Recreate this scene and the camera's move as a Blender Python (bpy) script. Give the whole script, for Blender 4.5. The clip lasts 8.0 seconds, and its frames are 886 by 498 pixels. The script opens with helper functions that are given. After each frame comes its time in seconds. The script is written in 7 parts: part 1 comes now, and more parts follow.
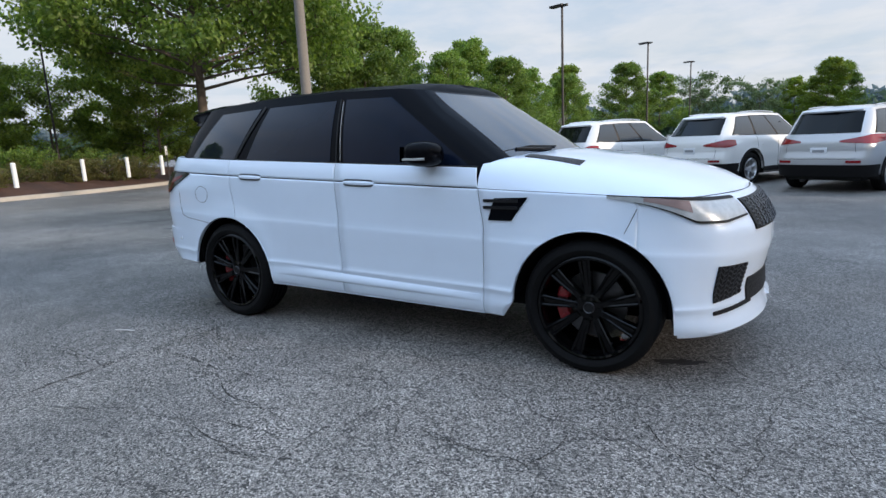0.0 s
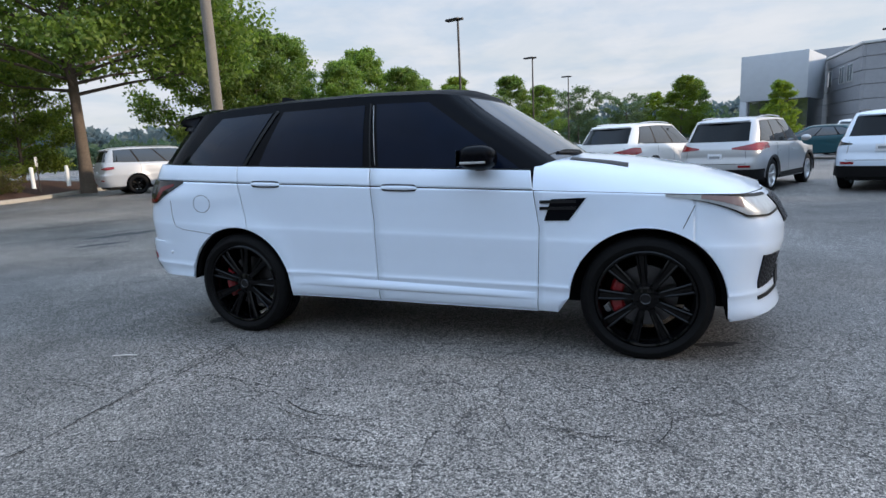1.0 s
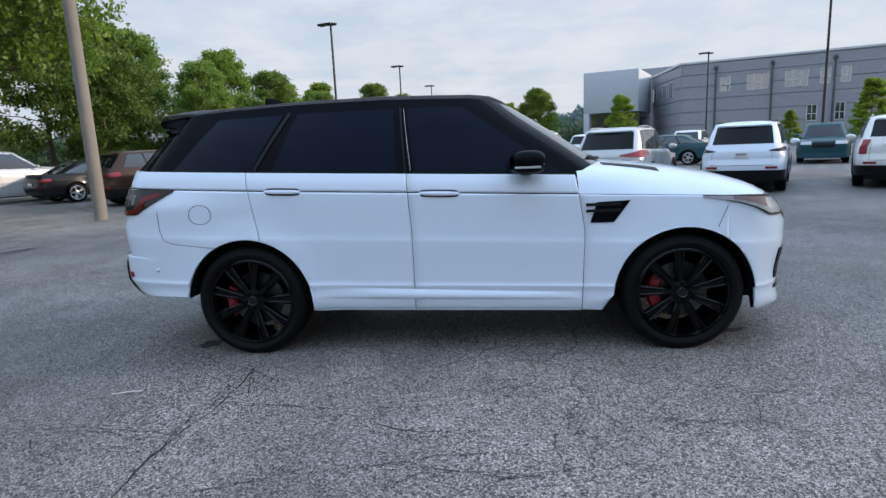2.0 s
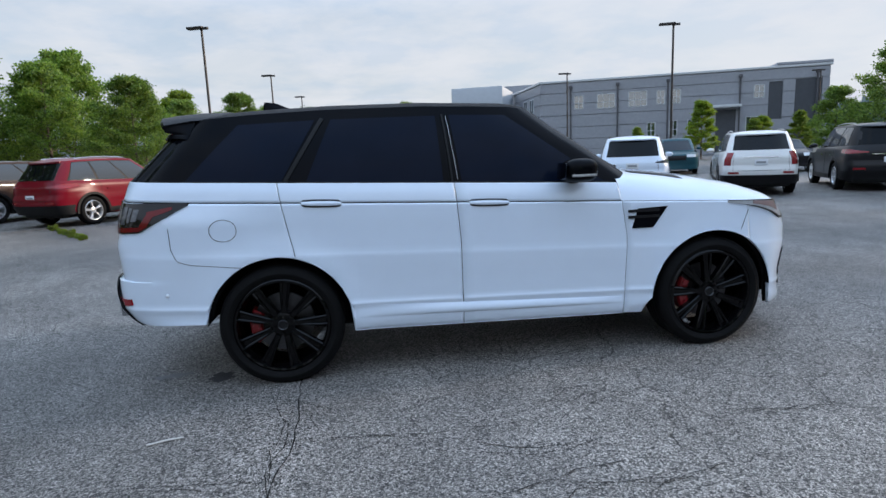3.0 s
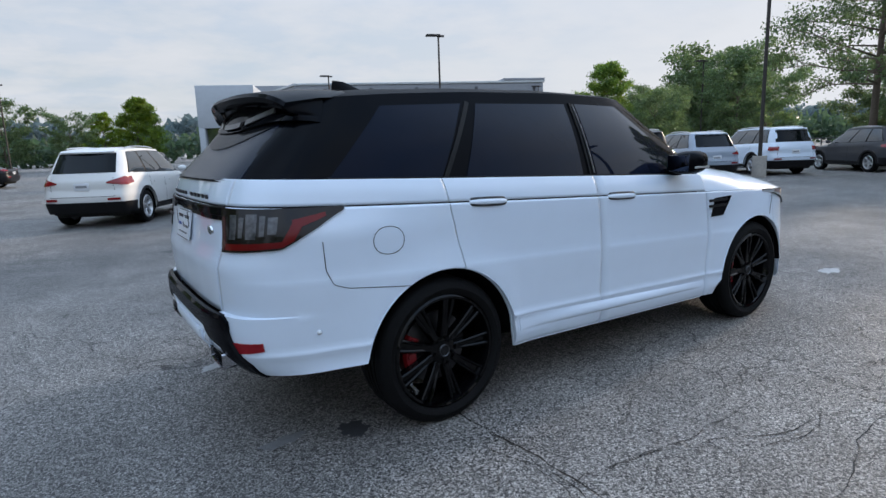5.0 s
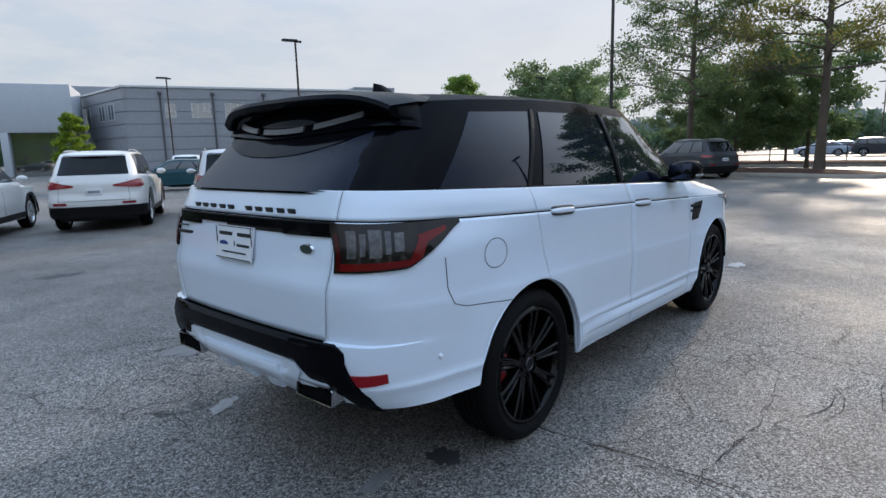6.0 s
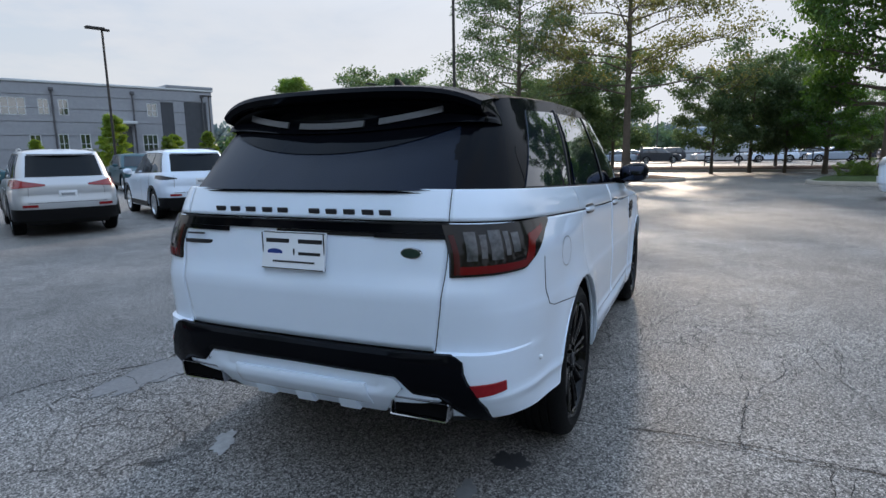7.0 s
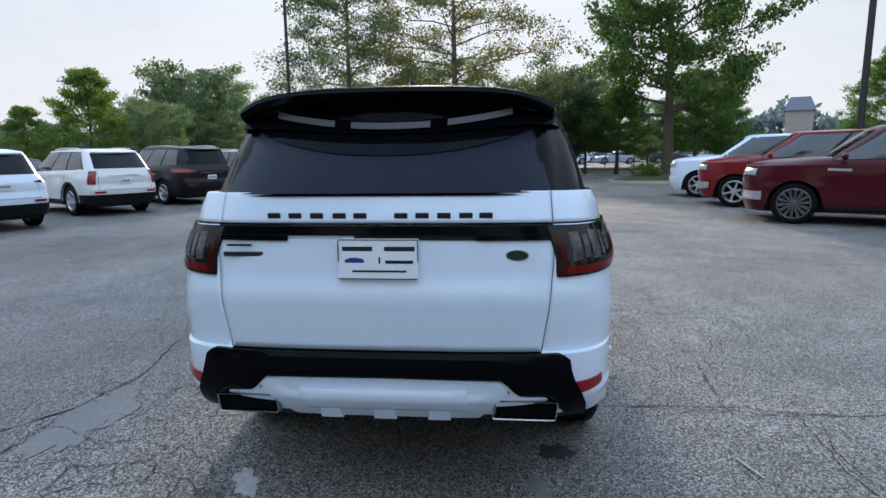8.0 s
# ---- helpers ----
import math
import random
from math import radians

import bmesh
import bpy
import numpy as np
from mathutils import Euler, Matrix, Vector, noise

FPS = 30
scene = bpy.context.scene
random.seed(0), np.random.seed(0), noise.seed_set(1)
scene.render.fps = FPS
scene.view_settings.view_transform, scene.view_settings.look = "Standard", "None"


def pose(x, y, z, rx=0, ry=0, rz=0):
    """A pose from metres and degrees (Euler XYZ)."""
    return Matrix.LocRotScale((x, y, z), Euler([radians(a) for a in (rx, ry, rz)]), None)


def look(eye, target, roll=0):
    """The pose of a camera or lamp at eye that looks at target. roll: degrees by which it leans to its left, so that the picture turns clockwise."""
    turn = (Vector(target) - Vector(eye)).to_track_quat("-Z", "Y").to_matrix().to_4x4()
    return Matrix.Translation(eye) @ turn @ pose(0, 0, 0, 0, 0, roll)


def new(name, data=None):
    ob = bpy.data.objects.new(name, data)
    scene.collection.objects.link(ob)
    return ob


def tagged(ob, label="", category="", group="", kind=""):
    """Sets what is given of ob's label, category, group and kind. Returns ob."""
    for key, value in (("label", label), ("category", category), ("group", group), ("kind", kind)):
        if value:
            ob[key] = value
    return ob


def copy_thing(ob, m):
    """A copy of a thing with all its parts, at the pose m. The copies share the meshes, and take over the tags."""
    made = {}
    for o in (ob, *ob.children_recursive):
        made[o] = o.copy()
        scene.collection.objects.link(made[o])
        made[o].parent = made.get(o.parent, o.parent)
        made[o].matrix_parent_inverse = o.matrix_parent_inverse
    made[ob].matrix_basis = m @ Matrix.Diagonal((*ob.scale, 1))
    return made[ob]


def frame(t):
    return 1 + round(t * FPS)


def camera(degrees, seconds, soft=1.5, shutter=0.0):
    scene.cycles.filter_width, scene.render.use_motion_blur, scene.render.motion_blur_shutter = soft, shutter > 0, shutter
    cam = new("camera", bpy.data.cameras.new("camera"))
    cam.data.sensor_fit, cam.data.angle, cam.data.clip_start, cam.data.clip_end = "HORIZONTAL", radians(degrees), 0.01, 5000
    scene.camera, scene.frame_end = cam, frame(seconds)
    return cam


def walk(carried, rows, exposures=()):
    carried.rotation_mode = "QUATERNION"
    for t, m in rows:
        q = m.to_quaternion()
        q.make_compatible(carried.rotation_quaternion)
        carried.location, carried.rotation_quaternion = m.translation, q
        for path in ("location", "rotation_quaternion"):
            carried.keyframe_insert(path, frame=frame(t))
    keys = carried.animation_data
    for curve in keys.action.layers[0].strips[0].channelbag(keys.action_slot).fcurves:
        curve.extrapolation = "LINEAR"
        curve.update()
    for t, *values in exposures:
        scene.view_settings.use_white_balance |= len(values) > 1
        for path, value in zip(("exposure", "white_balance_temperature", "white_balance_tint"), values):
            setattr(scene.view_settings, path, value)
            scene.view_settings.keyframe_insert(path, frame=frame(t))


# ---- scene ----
cam = camera(75.3, 8.0)
PATH = [
    (0, (2.374, -4.012, 1.346), (1.362, -2.327, 0.976), -2.7),
    (0.5, (1.92, -4.262, 1.358), (1.062, -2.494, 0.989), -2.8),
    (1, (1.442, -4.499, 1.358), (0.785, -2.644, 1.003), -2.8),
    (1.5, (0.847, -4.649, 1.376), (0.437, -2.725, 1.016), -2.7),
    (1.7, (0.619, -4.706, 1.392), (0.294, -2.765, 1.037), -2.7),
    (2.8, (-0.733, -4.616, 1.403), (-0.53, -2.657, 1.059), -2.1),
    (3, (-0.936, -4.555, 1.416), (-0.658, -2.602, 1.087), -2.3),
    (3.5, (-1.497, -4.292, 1.43), (-1.003, -2.385, 1.086), -2.3),
    (4, (-2.07, -4.013, 1.44), (-1.37, -2.169, 1.108), -2.2),
    (4.2, (-2.264, -3.9, 1.423), (-1.494, -2.087, 1.075), -2.2),
    (5.5, (-3.466, -2.887, 1.442), (-2.175, -1.396, 1.11), -1.8),
    (6, (-3.832, -2.441, 1.459), (-2.348, -1.142, 1.124), -1.6),
    (6.5, (-4.124, -1.988, 1.442), (-2.461, -0.925, 1.119), -1.2),
    (7, (-4.345, -1.465, 1.449), (-2.538, -0.673, 1.12), -1.0),
    (7.5, (-4.544, -0.98, 1.455), (-2.631, -0.493, 1.129), -0.5),
    (8, (-4.574, -0.437, 1.461), (-2.61, -0.25, 1.131), -0.7),
]
walk(cam, [(t, look(eye, target, roll)) for t, eye, target, roll in PATH], [(0.0, 1.06, 5650.0, 10.0), (3.0, 1.03, 5650.0, 10.0), (5.5, 0.92, 5650.0, 10.0), (6.5, 0.90, 5650.0, 10.0), (7.0, 0.95, 5650.0, 10.0), (8.0, 1.12, 5650.0, 10.0)])

# world: hazy early sky with thin cloud, low warm sun behind the trees ahead of the parked car
SUN_AZ, SUN_EL = 6.0, 17.0
world = bpy.data.worlds.new("sky")
scene.world = world
world.use_nodes = True
wn, wl = world.node_tree.nodes, world.node_tree.links
wn.clear()
sky = wn.new("ShaderNodeTexSky")
sky.sky_type = "NISHITA"
sky.sun_disc = False
sky.sun_elevation = radians(SUN_EL)
sky.sun_rotation = radians(90 - SUN_AZ)
sky.air_density, sky.dust_density, sky.ozone_density = 1.0, 2.2, 1.5
coord = wn.new("ShaderNodeTexCoord")
sep = wn.new("ShaderNodeSeparateXYZ")
wl.new(coord.outputs["Generated"], sep.inputs[0])
up = wn.new("ShaderNodeMath"); up.operation = "ADD"; up.inputs[1].default_value = 0.16
wl.new(sep.outputs["Z"], up.inputs[0])
div = wn.new("ShaderNodeVectorMath"); div.operation = "DIVIDE"
comb = wn.new("ShaderNodeCombineXYZ")
for i in range(3):
    wl.new(up.outputs[0], comb.inputs[i])
wl.new(coord.outputs["Generated"], div.inputs[0]); wl.new(comb.outputs[0], div.inputs[1])
cl = wn.new("ShaderNodeTexNoise"); cl.inputs["Scale"].default_value = 1.6; cl.inputs["Detail"].default_value = 7; cl.inputs["Roughness"].default_value = 0.58
cl.inputs["Distortion"].default_value = 0.4
wl.new(div.outputs[0], cl.inputs["Vector"])
cr = wn.new("ShaderNodeMapRange"); cr.inputs["From Min"].default_value = 0.42; cr.inputs["From Max"].default_value = 0.72
cr.inputs["To Min"].default_value = 0.50; cr.inputs["To Max"].default_value = 0.95
wl.new(cl.outputs["Fac"], cr.inputs["Value"])
hsv = wn.new("ShaderNodeHueSaturation"); hsv.inputs["Saturation"].default_value = 0.85
wl.new(sky.outputs[0], hsv.inputs["Color"])
mixc = wn.new("ShaderNodeMix"); mixc.data_type = "RGBA"
wl.new(cr.outputs[0], mixc.inputs["Factor"]); wl.new(hsv.outputs[0], mixc.inputs["A"])
# thicker and thinner cloud: warm grey to cool grey
cn = wn.new("ShaderNodeTexNoise"); cn.inputs["Scale"].default_value = 2.6; cn.inputs["Detail"].default_value = 6; cn.inputs["Roughness"].default_value = 0.55
wl.new(div.outputs[0], cn.inputs["Vector"])
ck = wn.new("ShaderNodeMapRange"); ck.inputs["From Min"].default_value = 0.40; ck.inputs["From Max"].default_value = 0.60
wl.new(cn.outputs["Fac"], ck.inputs["Value"])
cloud = wn.new("ShaderNodeMix"); cloud.data_type = "RGBA"
cloud.inputs["A"].default_value, cloud.inputs["B"].default_value = (4.75, 5.0, 5.4, 1), (6.9, 6.55, 5.95, 1)
wl.new(ck.outputs[0], cloud.inputs["Factor"]); wl.new(cloud.outputs["Result"], mixc.inputs["B"])
# haze holds the glow round the sun down
parts = wn.new("ShaderNodeSeparateXYZ"); wl.new(mixc.outputs["Result"], parts.inputs[0])
soft = wn.new("ShaderNodeCombineXYZ")
for i, top in enumerate((4.45, 4.2, 3.9)):
    sq = wn.new("ShaderNodeMath"); sq.operation = "POWER"; sq.inputs[1].default_value = 3.0
    wl.new(parts.outputs[i], sq.inputs[0])
    on = wn.new("ShaderNodeMath"); on.operation = "MULTIPLY_ADD"; on.inputs[1].default_value, on.inputs[2].default_value = 1 / top ** 3, 1.0
    wl.new(sq.outputs[0], on.inputs[0])
    rt3 = wn.new("ShaderNodeMath"); rt3.operation = "POWER"; rt3.inputs[1].default_value = 1 / 3
    wl.new(on.outputs[0], rt3.inputs[0])
    dv = wn.new("ShaderNodeMath"); dv.operation = "DIVIDE"
    wl.new(parts.outputs[i], dv.inputs[0]); wl.new(rt3.outputs[0], dv.inputs[1]); wl.new(dv.outputs[0], soft.inputs[i])
# an overcast sky is brighter overhead than at the horizon
zen = wn.new("ShaderNodeMapRange"); zen.inputs["From Min"].default_value = 0.22; zen.inputs["From Max"].default_value = 0.9
zen.inputs["To Min"].default_value = 1.0; zen.inputs["To Max"].default_value = 2.25
wl.new(sep.outputs["Z"], zen.inputs["Value"])
blue = wn.new("ShaderNodeMapRange"); blue.inputs["From Min"].default_value = 0.15; blue.inputs["From Max"].default_value = 0.8
wl.new(sep.outputs["Z"], blue.inputs["Value"])
tone = wn.new("ShaderNodeMix"); tone.data_type = "RGBA"; tone.blend_type = "MULTIPLY"
tone.inputs["B"].default_value = (0.78, 0.95, 1.16, 1)
wl.new(blue.outputs[0], tone.inputs["Factor"]); wl.new(soft.outputs[0], tone.inputs["A"])
lift = wn.new("ShaderNodeVectorMath"); lift.operation = "SCALE"
wl.new(tone.outputs["Result"], lift.inputs[0]); wl.new(zen.outputs[0], lift.inputs["Scale"])
bg = wn.new("ShaderNodeBackground"); bg.inputs["Strength"].default_value = 0.10
wl.new(lift.outputs[0], bg.inputs["Color"])
wo = wn.new("ShaderNodeOutputWorld"); wl.new(bg.outputs[0], wo.inputs[0])
sun = new("sun", bpy.data.lights.new("sun", "SUN"))
sun.data.energy, sun.data.angle, sun.data.color = 2.0, radians(3.0), (1.0, 0.76, 0.52)
sun.matrix_world = look((math.cos(radians(SUN_AZ)) * 60, math.sin(radians(SUN_AZ)) * 60, 60 * math.tan(radians(SUN_EL))), (0, 0, 0))

# ---- materials ----
def material(name, base, rough=0.5, metal=0.0, vary=0.08, grain=40.0, bump=0.0, bump_scale=200.0, coat=0.0, ior=1.45, big=1.5, rough_vary=0.0, emit=None):
    """A surface with colour variation at two scales, fine relief and uneven gloss."""
    m = bpy.data.materials.new(name)
    m.use_nodes = True
    n, l = m.node_tree.nodes, m.node_tree.links
    b = n["Principled BSDF"]
    b.inputs["Roughness"].default_value, b.inputs["Metallic"].default_value, b.inputs["IOR"].default_value = rough, metal, ior
    b.inputs["Coat Weight"].default_value, b.inputs["Coat Roughness"].default_value = coat, 0.03
    tc = n.new("ShaderNodeTexCoord")
    a = n.new("ShaderNodeTexNoise"); a.inputs["Scale"].default_value = grain; a.inputs["Detail"].default_value = 6
    c = n.new("ShaderNodeTexNoise"); c.inputs["Scale"].default_value = big; c.inputs["Detail"].default_value = 4
    l.new(tc.outputs["Object"], a.inputs["Vector"]); l.new(tc.outputs["Object"], c.inputs["Vector"])
    add = n.new("ShaderNodeMath"); add.operation = "ADD"
    l.new(a.outputs["Fac"], add.inputs[0]); l.new(c.outputs["Fac"], add.inputs[1])
    mr = n.new("ShaderNodeMapRange")
    mr.inputs["From Min"].default_value, mr.inputs["From Max"].default_value = 0.6, 1.4
    mr.inputs["To Min"].default_value, mr.inputs["To Max"].default_value = 1 - vary, 1 + vary
    l.new(add.outputs[0], mr.inputs["Value"])
    mul = n.new("ShaderNodeVectorMath"); mul.operation = "SCALE"; mul.inputs[0].default_value = base
    l.new(mr.outputs[0], mul.inputs["Scale"]); l.new(mul.outputs[0], b.inputs["Base Color"])
    if rough_vary:
        rr = n.new("ShaderNodeMapRange")
        rr.inputs["To Min"].default_value, rr.inputs["To Max"].default_value = max(rough - rough_vary, 0.01), rough + rough_vary
        l.new(c.outputs["Fac"], rr.inputs["Value"]); l.new(rr.outputs[0], b.inputs["Roughness"])
    if bump:
        bn = n.new("ShaderNodeTexNoise"); bn.inputs["Scale"].default_value = bump_scale; bn.inputs["Detail"].default_value = 4
        l.new(tc.outputs["Object"], bn.inputs["Vector"])
        bu = n.new("ShaderNodeBump"); bu.inputs["Strength"].default_value = bump; bu.inputs["Distance"].default_value = 0.01
        l.new(bn.outputs["Fac"], bu.inputs["Height"]); l.new(bu.outputs[0], b.inputs["Normal"])
    if emit:
        b.inputs["Emission Color"].default_value, b.inputs["Emission Strength"].default_value = (*emit[:3], 1), emit[3]
    return m


def paint(name, base, vary=0.015):
    dark = max(base) < 0.4
    return material(name, base, 0.30 if dark else 0.34, 0.0, vary, 9.0, 0.0, coat=0.28 if dark else 0.9, ior=1.25 if dark else 1.45, big=0.8)


def leaf_material(name, dark, light):
    m = bpy.data.materials.new(name)
    m.use_nodes = True
    n, l = m.node_tree.nodes, m.node_tree.links
    b = n["Principled BSDF"]
    g = n.new("ShaderNodeNewGeometry"); oi = n.new("ShaderNodeObjectInfo")
    ramp = n.new("ShaderNodeMix"); ramp.data_type = "RGBA"
    ramp.inputs["A"].default_value, ramp.inputs["B"].default_value = (*dark, 1), (*light, 1)
    l.new(g.outputs["Random Per Island"], ramp.inputs["Factor"])
    hs = n.new("ShaderNodeHueSaturation")
    mr = n.new("ShaderNodeMapRange"); mr.inputs["To Min"].default_value, mr.inputs["To Max"].default_value = 0.8, 1.2
    l.new(oi.outputs["Random"], mr.inputs["Value"]); l.new(mr.outputs[0], hs.inputs["Value"])
    l.new(ramp.outputs["Result"], hs.inputs["Color"]); l.new(hs.outputs[0], b.inputs["Base Color"])
    b.inputs["Roughness"].default_value = 0.5
    tr = n.new("ShaderNodeBsdfTranslucent")
    bright = n.new("ShaderNodeHueSaturation"); bright.inputs["Value"].default_value = 1.6; bright.inputs["Saturation"].default_value = 1.1
    l.new(hs.outputs[0], bright.inputs["Color"]); l.new(bright.outputs[0], tr.inputs["Color"])
    mx = n.new("ShaderNodeMixShader"); mx.inputs[0].default_value = 0.5
    l.new(b.outputs[0], mx.inputs[1]); l.new(tr.outputs[0], mx.inputs[2]); l.new(mx.outputs[0], n["Material Output"].inputs["Surface"])
    return m


def asphalt_material():
    m = bpy.data.materials.new("worn_asphalt")
    m.use_nodes = True
    n, l = m.node_tree.nodes, m.node_tree.links
    b = n["Principled BSDF"]
    tc = n.new("ShaderNodeTexCoord")

    def noise_at(scale, detail=5, rough=0.55, src=None):
        t = n.new("ShaderNodeTexNoise")
        t.inputs["Scale"].default_value, t.inputs["Detail"].default_value, t.inputs["Roughness"].default_value = scale, detail, rough
        l.new(src or tc.outputs["Object"], t.inputs["Vector"])
        return t.outputs["Fac"]

    def ramp(v, a, z, lo, hi):
        r = n.new("ShaderNodeMapRange")
        for k, x in zip(("From Min", "From Max", "To Min", "To Max"), (a, z, lo, hi)):
            r.inputs[k].default_value = x
        l.new(v, r.inputs["Value"])
        return r.outputs[0]

    def times(a, c):
        t = n.new("ShaderNodeMath"); t.operation = "MULTIPLY"
        l.new(a, t.inputs[0]); l.new(c, t.inputs[1])
        return t.outputs[0]

    # stones in the binder
    st = n.new("ShaderNodeTexVoronoi"); st.inputs["Scale"].default_value = 110
    l.new(tc.outputs["Object"], st.inputs["Vector"])
    stone = n.new("ShaderNodeSeparateColor"); l.new(st.outputs["Color"], stone.inputs[0])
    st2 = n.new("ShaderNodeTexVoronoi"); st2.inputs["Scale"].default_value = 230
    l.new(tc.outputs["Object"], st2.inputs["Vector"])
    stone2 = n.new("ShaderNodeSeparateColor"); l.new(st2.outputs["Color"], stone2.inputs[0])
    speck = times(ramp(stone.outputs[0], 0.0, 1.0, 0.12, 2.1), ramp(stone2.outputs[1], 0.2, 1.0, 0.40, 1.95))
    shade = times(times(ramp(noise_at(0.25, 5), 0.3, 0.7, 0.62, 1.3), ramp(noise_at(1.7, 6), 0.3, 0.7, 0.8, 1.2)), speck)
    # cracks: edges of a bent cell pattern, kept only where a mask lets them
    warp = n.new("ShaderNodeTexNoise"); warp.inputs["Scale"].default_value = 1.1; warp.inputs["Detail"].default_value = 6
    l.new(tc.outputs["Object"], warp.inputs["Vector"])
    off = n.new("ShaderNodeVectorMath"); off.operation = "MULTIPLY_ADD"
    off.inputs[1].default_value = (0.9, 0.9, 0.0)
    l.new(warp.outputs["Color"], off.inputs[0]); l.new(tc.outputs["Object"], off.inputs[2])

    def cracks(scale, width, mask_scale, lo, hi):
        v = n.new("ShaderNodeTexVoronoi"); v.feature = "DISTANCE_TO_EDGE"; v.inputs["Scale"].default_value = scale
        l.new(off.outputs[0], v.inputs["Vector"])
        line = ramp(v.outputs["Distance"], width * 0.25, width, 0.0, 1.0)
        mask = ramp(noise_at(mask_scale, 3), lo, hi, 0.0, 1.0)
        r = n.new("ShaderNodeMix"); r.data_type = "FLOAT"; r.inputs["A"].default_value = 1.0
        l.new(mask, r.inputs["Factor"]); l.new(line, r.inputs["B"])
        return r.outputs["Result"]

    crack = times(times(cracks(0.55, 0.0024, 0.30, 0.48, 0.56), cracks(1.25, 0.0034, 0.45, 0.55, 0.62)), cracks(2.6, 0.012, 0.33, 0.54, 0.64))
    dark = ramp(crack, 0.0, 1.0, 0.28, 1.0)
    # broad soft drift of the base colour towards tan
    tan = n.new("ShaderNodeMix"); tan.data_type = "RGBA"
    tan.inputs["A"].default_value, tan.inputs["B"].default_value = (0.122, 0.118, 0.114, 1), (0.168, 0.150, 0.132, 1)
    l.new(ramp(noise_at(0.07, 4), 0.45, 0.64, 0.0, 1.0), tan.inputs["Factor"])
    col = n.new("ShaderNodeVectorMath"); col.operation = "SCALE"
    l.new(tan.outputs["Result"], col.inputs[0])
    l.new(times(shade, dark), col.inputs["Scale"])
    b.inputs["IOR"].default_value = 1.42
    l.new(col.outputs[0], b.inputs["Base Color"])
    l.new(ramp(noise_at(0.4, 4), 0.3, 0.7, 0.52, 0.74), b.inputs["Roughness"])
    h = n.new("ShaderNodeMath"); h.operation = "ADD"
    l.new(ramp(st.outputs["Distance"], 0.0, 0.8, 0.5, 0.0), h.inputs[0]); l.new(ramp(crack, 0, 1, -1.5, 0), h.inputs[1])
    bu = n.new("ShaderNodeBump"); bu.inputs["Strength"].default_value = 0.75; bu.inputs["Distance"].default_value = 0.005
    l.new(h.outputs[0], bu.inputs["Height"]); l.new(bu.outputs[0], b.inputs["Normal"])
    return m


def gloss_black(name, base, face, edge, power, rough, bump=0.0):
    """Dark gloss whose sheen grows from face on to grazing view."""
    m = bpy.data.materials.new(name)
    m.use_nodes = True
    n, l = m.node_tree.nodes, m.node_tree.links
    b = n["Principled BSDF"]
    b.inputs["Roughness"].default_value, b.inputs["IOR"].default_value = 0.6, 1.05
    tc = n.new("ShaderNodeTexCoord")
    a = n.new("ShaderNodeTexNoise"); a.inputs["Scale"].default_value = 5; a.inputs["Detail"].default_value = 5
    l.new(tc.outputs["Object"], a.inputs["Vector"])
    mr = n.new("ShaderNodeMapRange"); mr.inputs["To Min"].default_value, mr.inputs["To Max"].default_value = 0.75, 1.25
    l.new(a.outputs["Fac"], mr.inputs["Value"])
    sc = n.new("ShaderNodeVectorMath"); sc.operation = "SCALE"; sc.inputs[0].default_value = base
    l.new(mr.outputs[0], sc.inputs["Scale"]); l.new(sc.outputs[0], b.inputs["Base Color"])
    lw = n.new("ShaderNodeLayerWeight"); lw.inputs["Blend"].default_value = 0.5
    pw = n.new("ShaderNodeMath"); pw.operation = "POWER"; pw.inputs[1].default_value = power
    l.new(lw.outputs["Facing"], pw.inputs[0])
    ma = n.new("ShaderNodeMath"); ma.operation = "MULTIPLY_ADD"; ma.inputs[1].default_value, ma.inputs[2].default_value = edge, face
    l.new(pw.outputs[0], ma.inputs[0])
    g = n.new("ShaderNodeBsdfGlossy"); g.inputs["Roughness"].default_value = rough; g.inputs["Color"].default_value = (0.95, 0.97, 1, 1)
    mx = n.new("ShaderNodeMixShader")
    l.new(ma.outputs[0], mx.inputs[0]); l.new(b.outputs[0], mx.inputs[1]); l.new(g.outputs[0], mx.inputs[2])
    if bump:
        bn = n.new("ShaderNodeTexVoronoi"); bn.inputs["Scale"].default_value = 160
        l.new(tc.outputs["Object"], bn.inputs["Vector"])
        bu = n.new("ShaderNodeBump"); bu.inputs["Strength"].default_value = bump; bu.inputs["Distance"].default_value = 0.004
        l.new(bn.outputs["Distance"], bu.inputs["Height"]); l.new(bu.outputs[0], g.inputs["Normal"])
    l.new(mx.outputs[0], n["Material Output"].inputs["Surface"])
    return m


def glass_material(name, tint, ior=1.52):
    """Tinted automotive glass."""
    m = bpy.data.materials.new(name)
    m.use_nodes = True
    b = m.node_tree.nodes["Principled BSDF"]
    b.inputs["Base Color"].default_value = (*tint, 1)
    b.inputs["Roughness"].default_value, b.inputs["IOR"].default_value, b.inputs["Transmission Weight"].default_value = 0.015, ior, 0.0
    return m


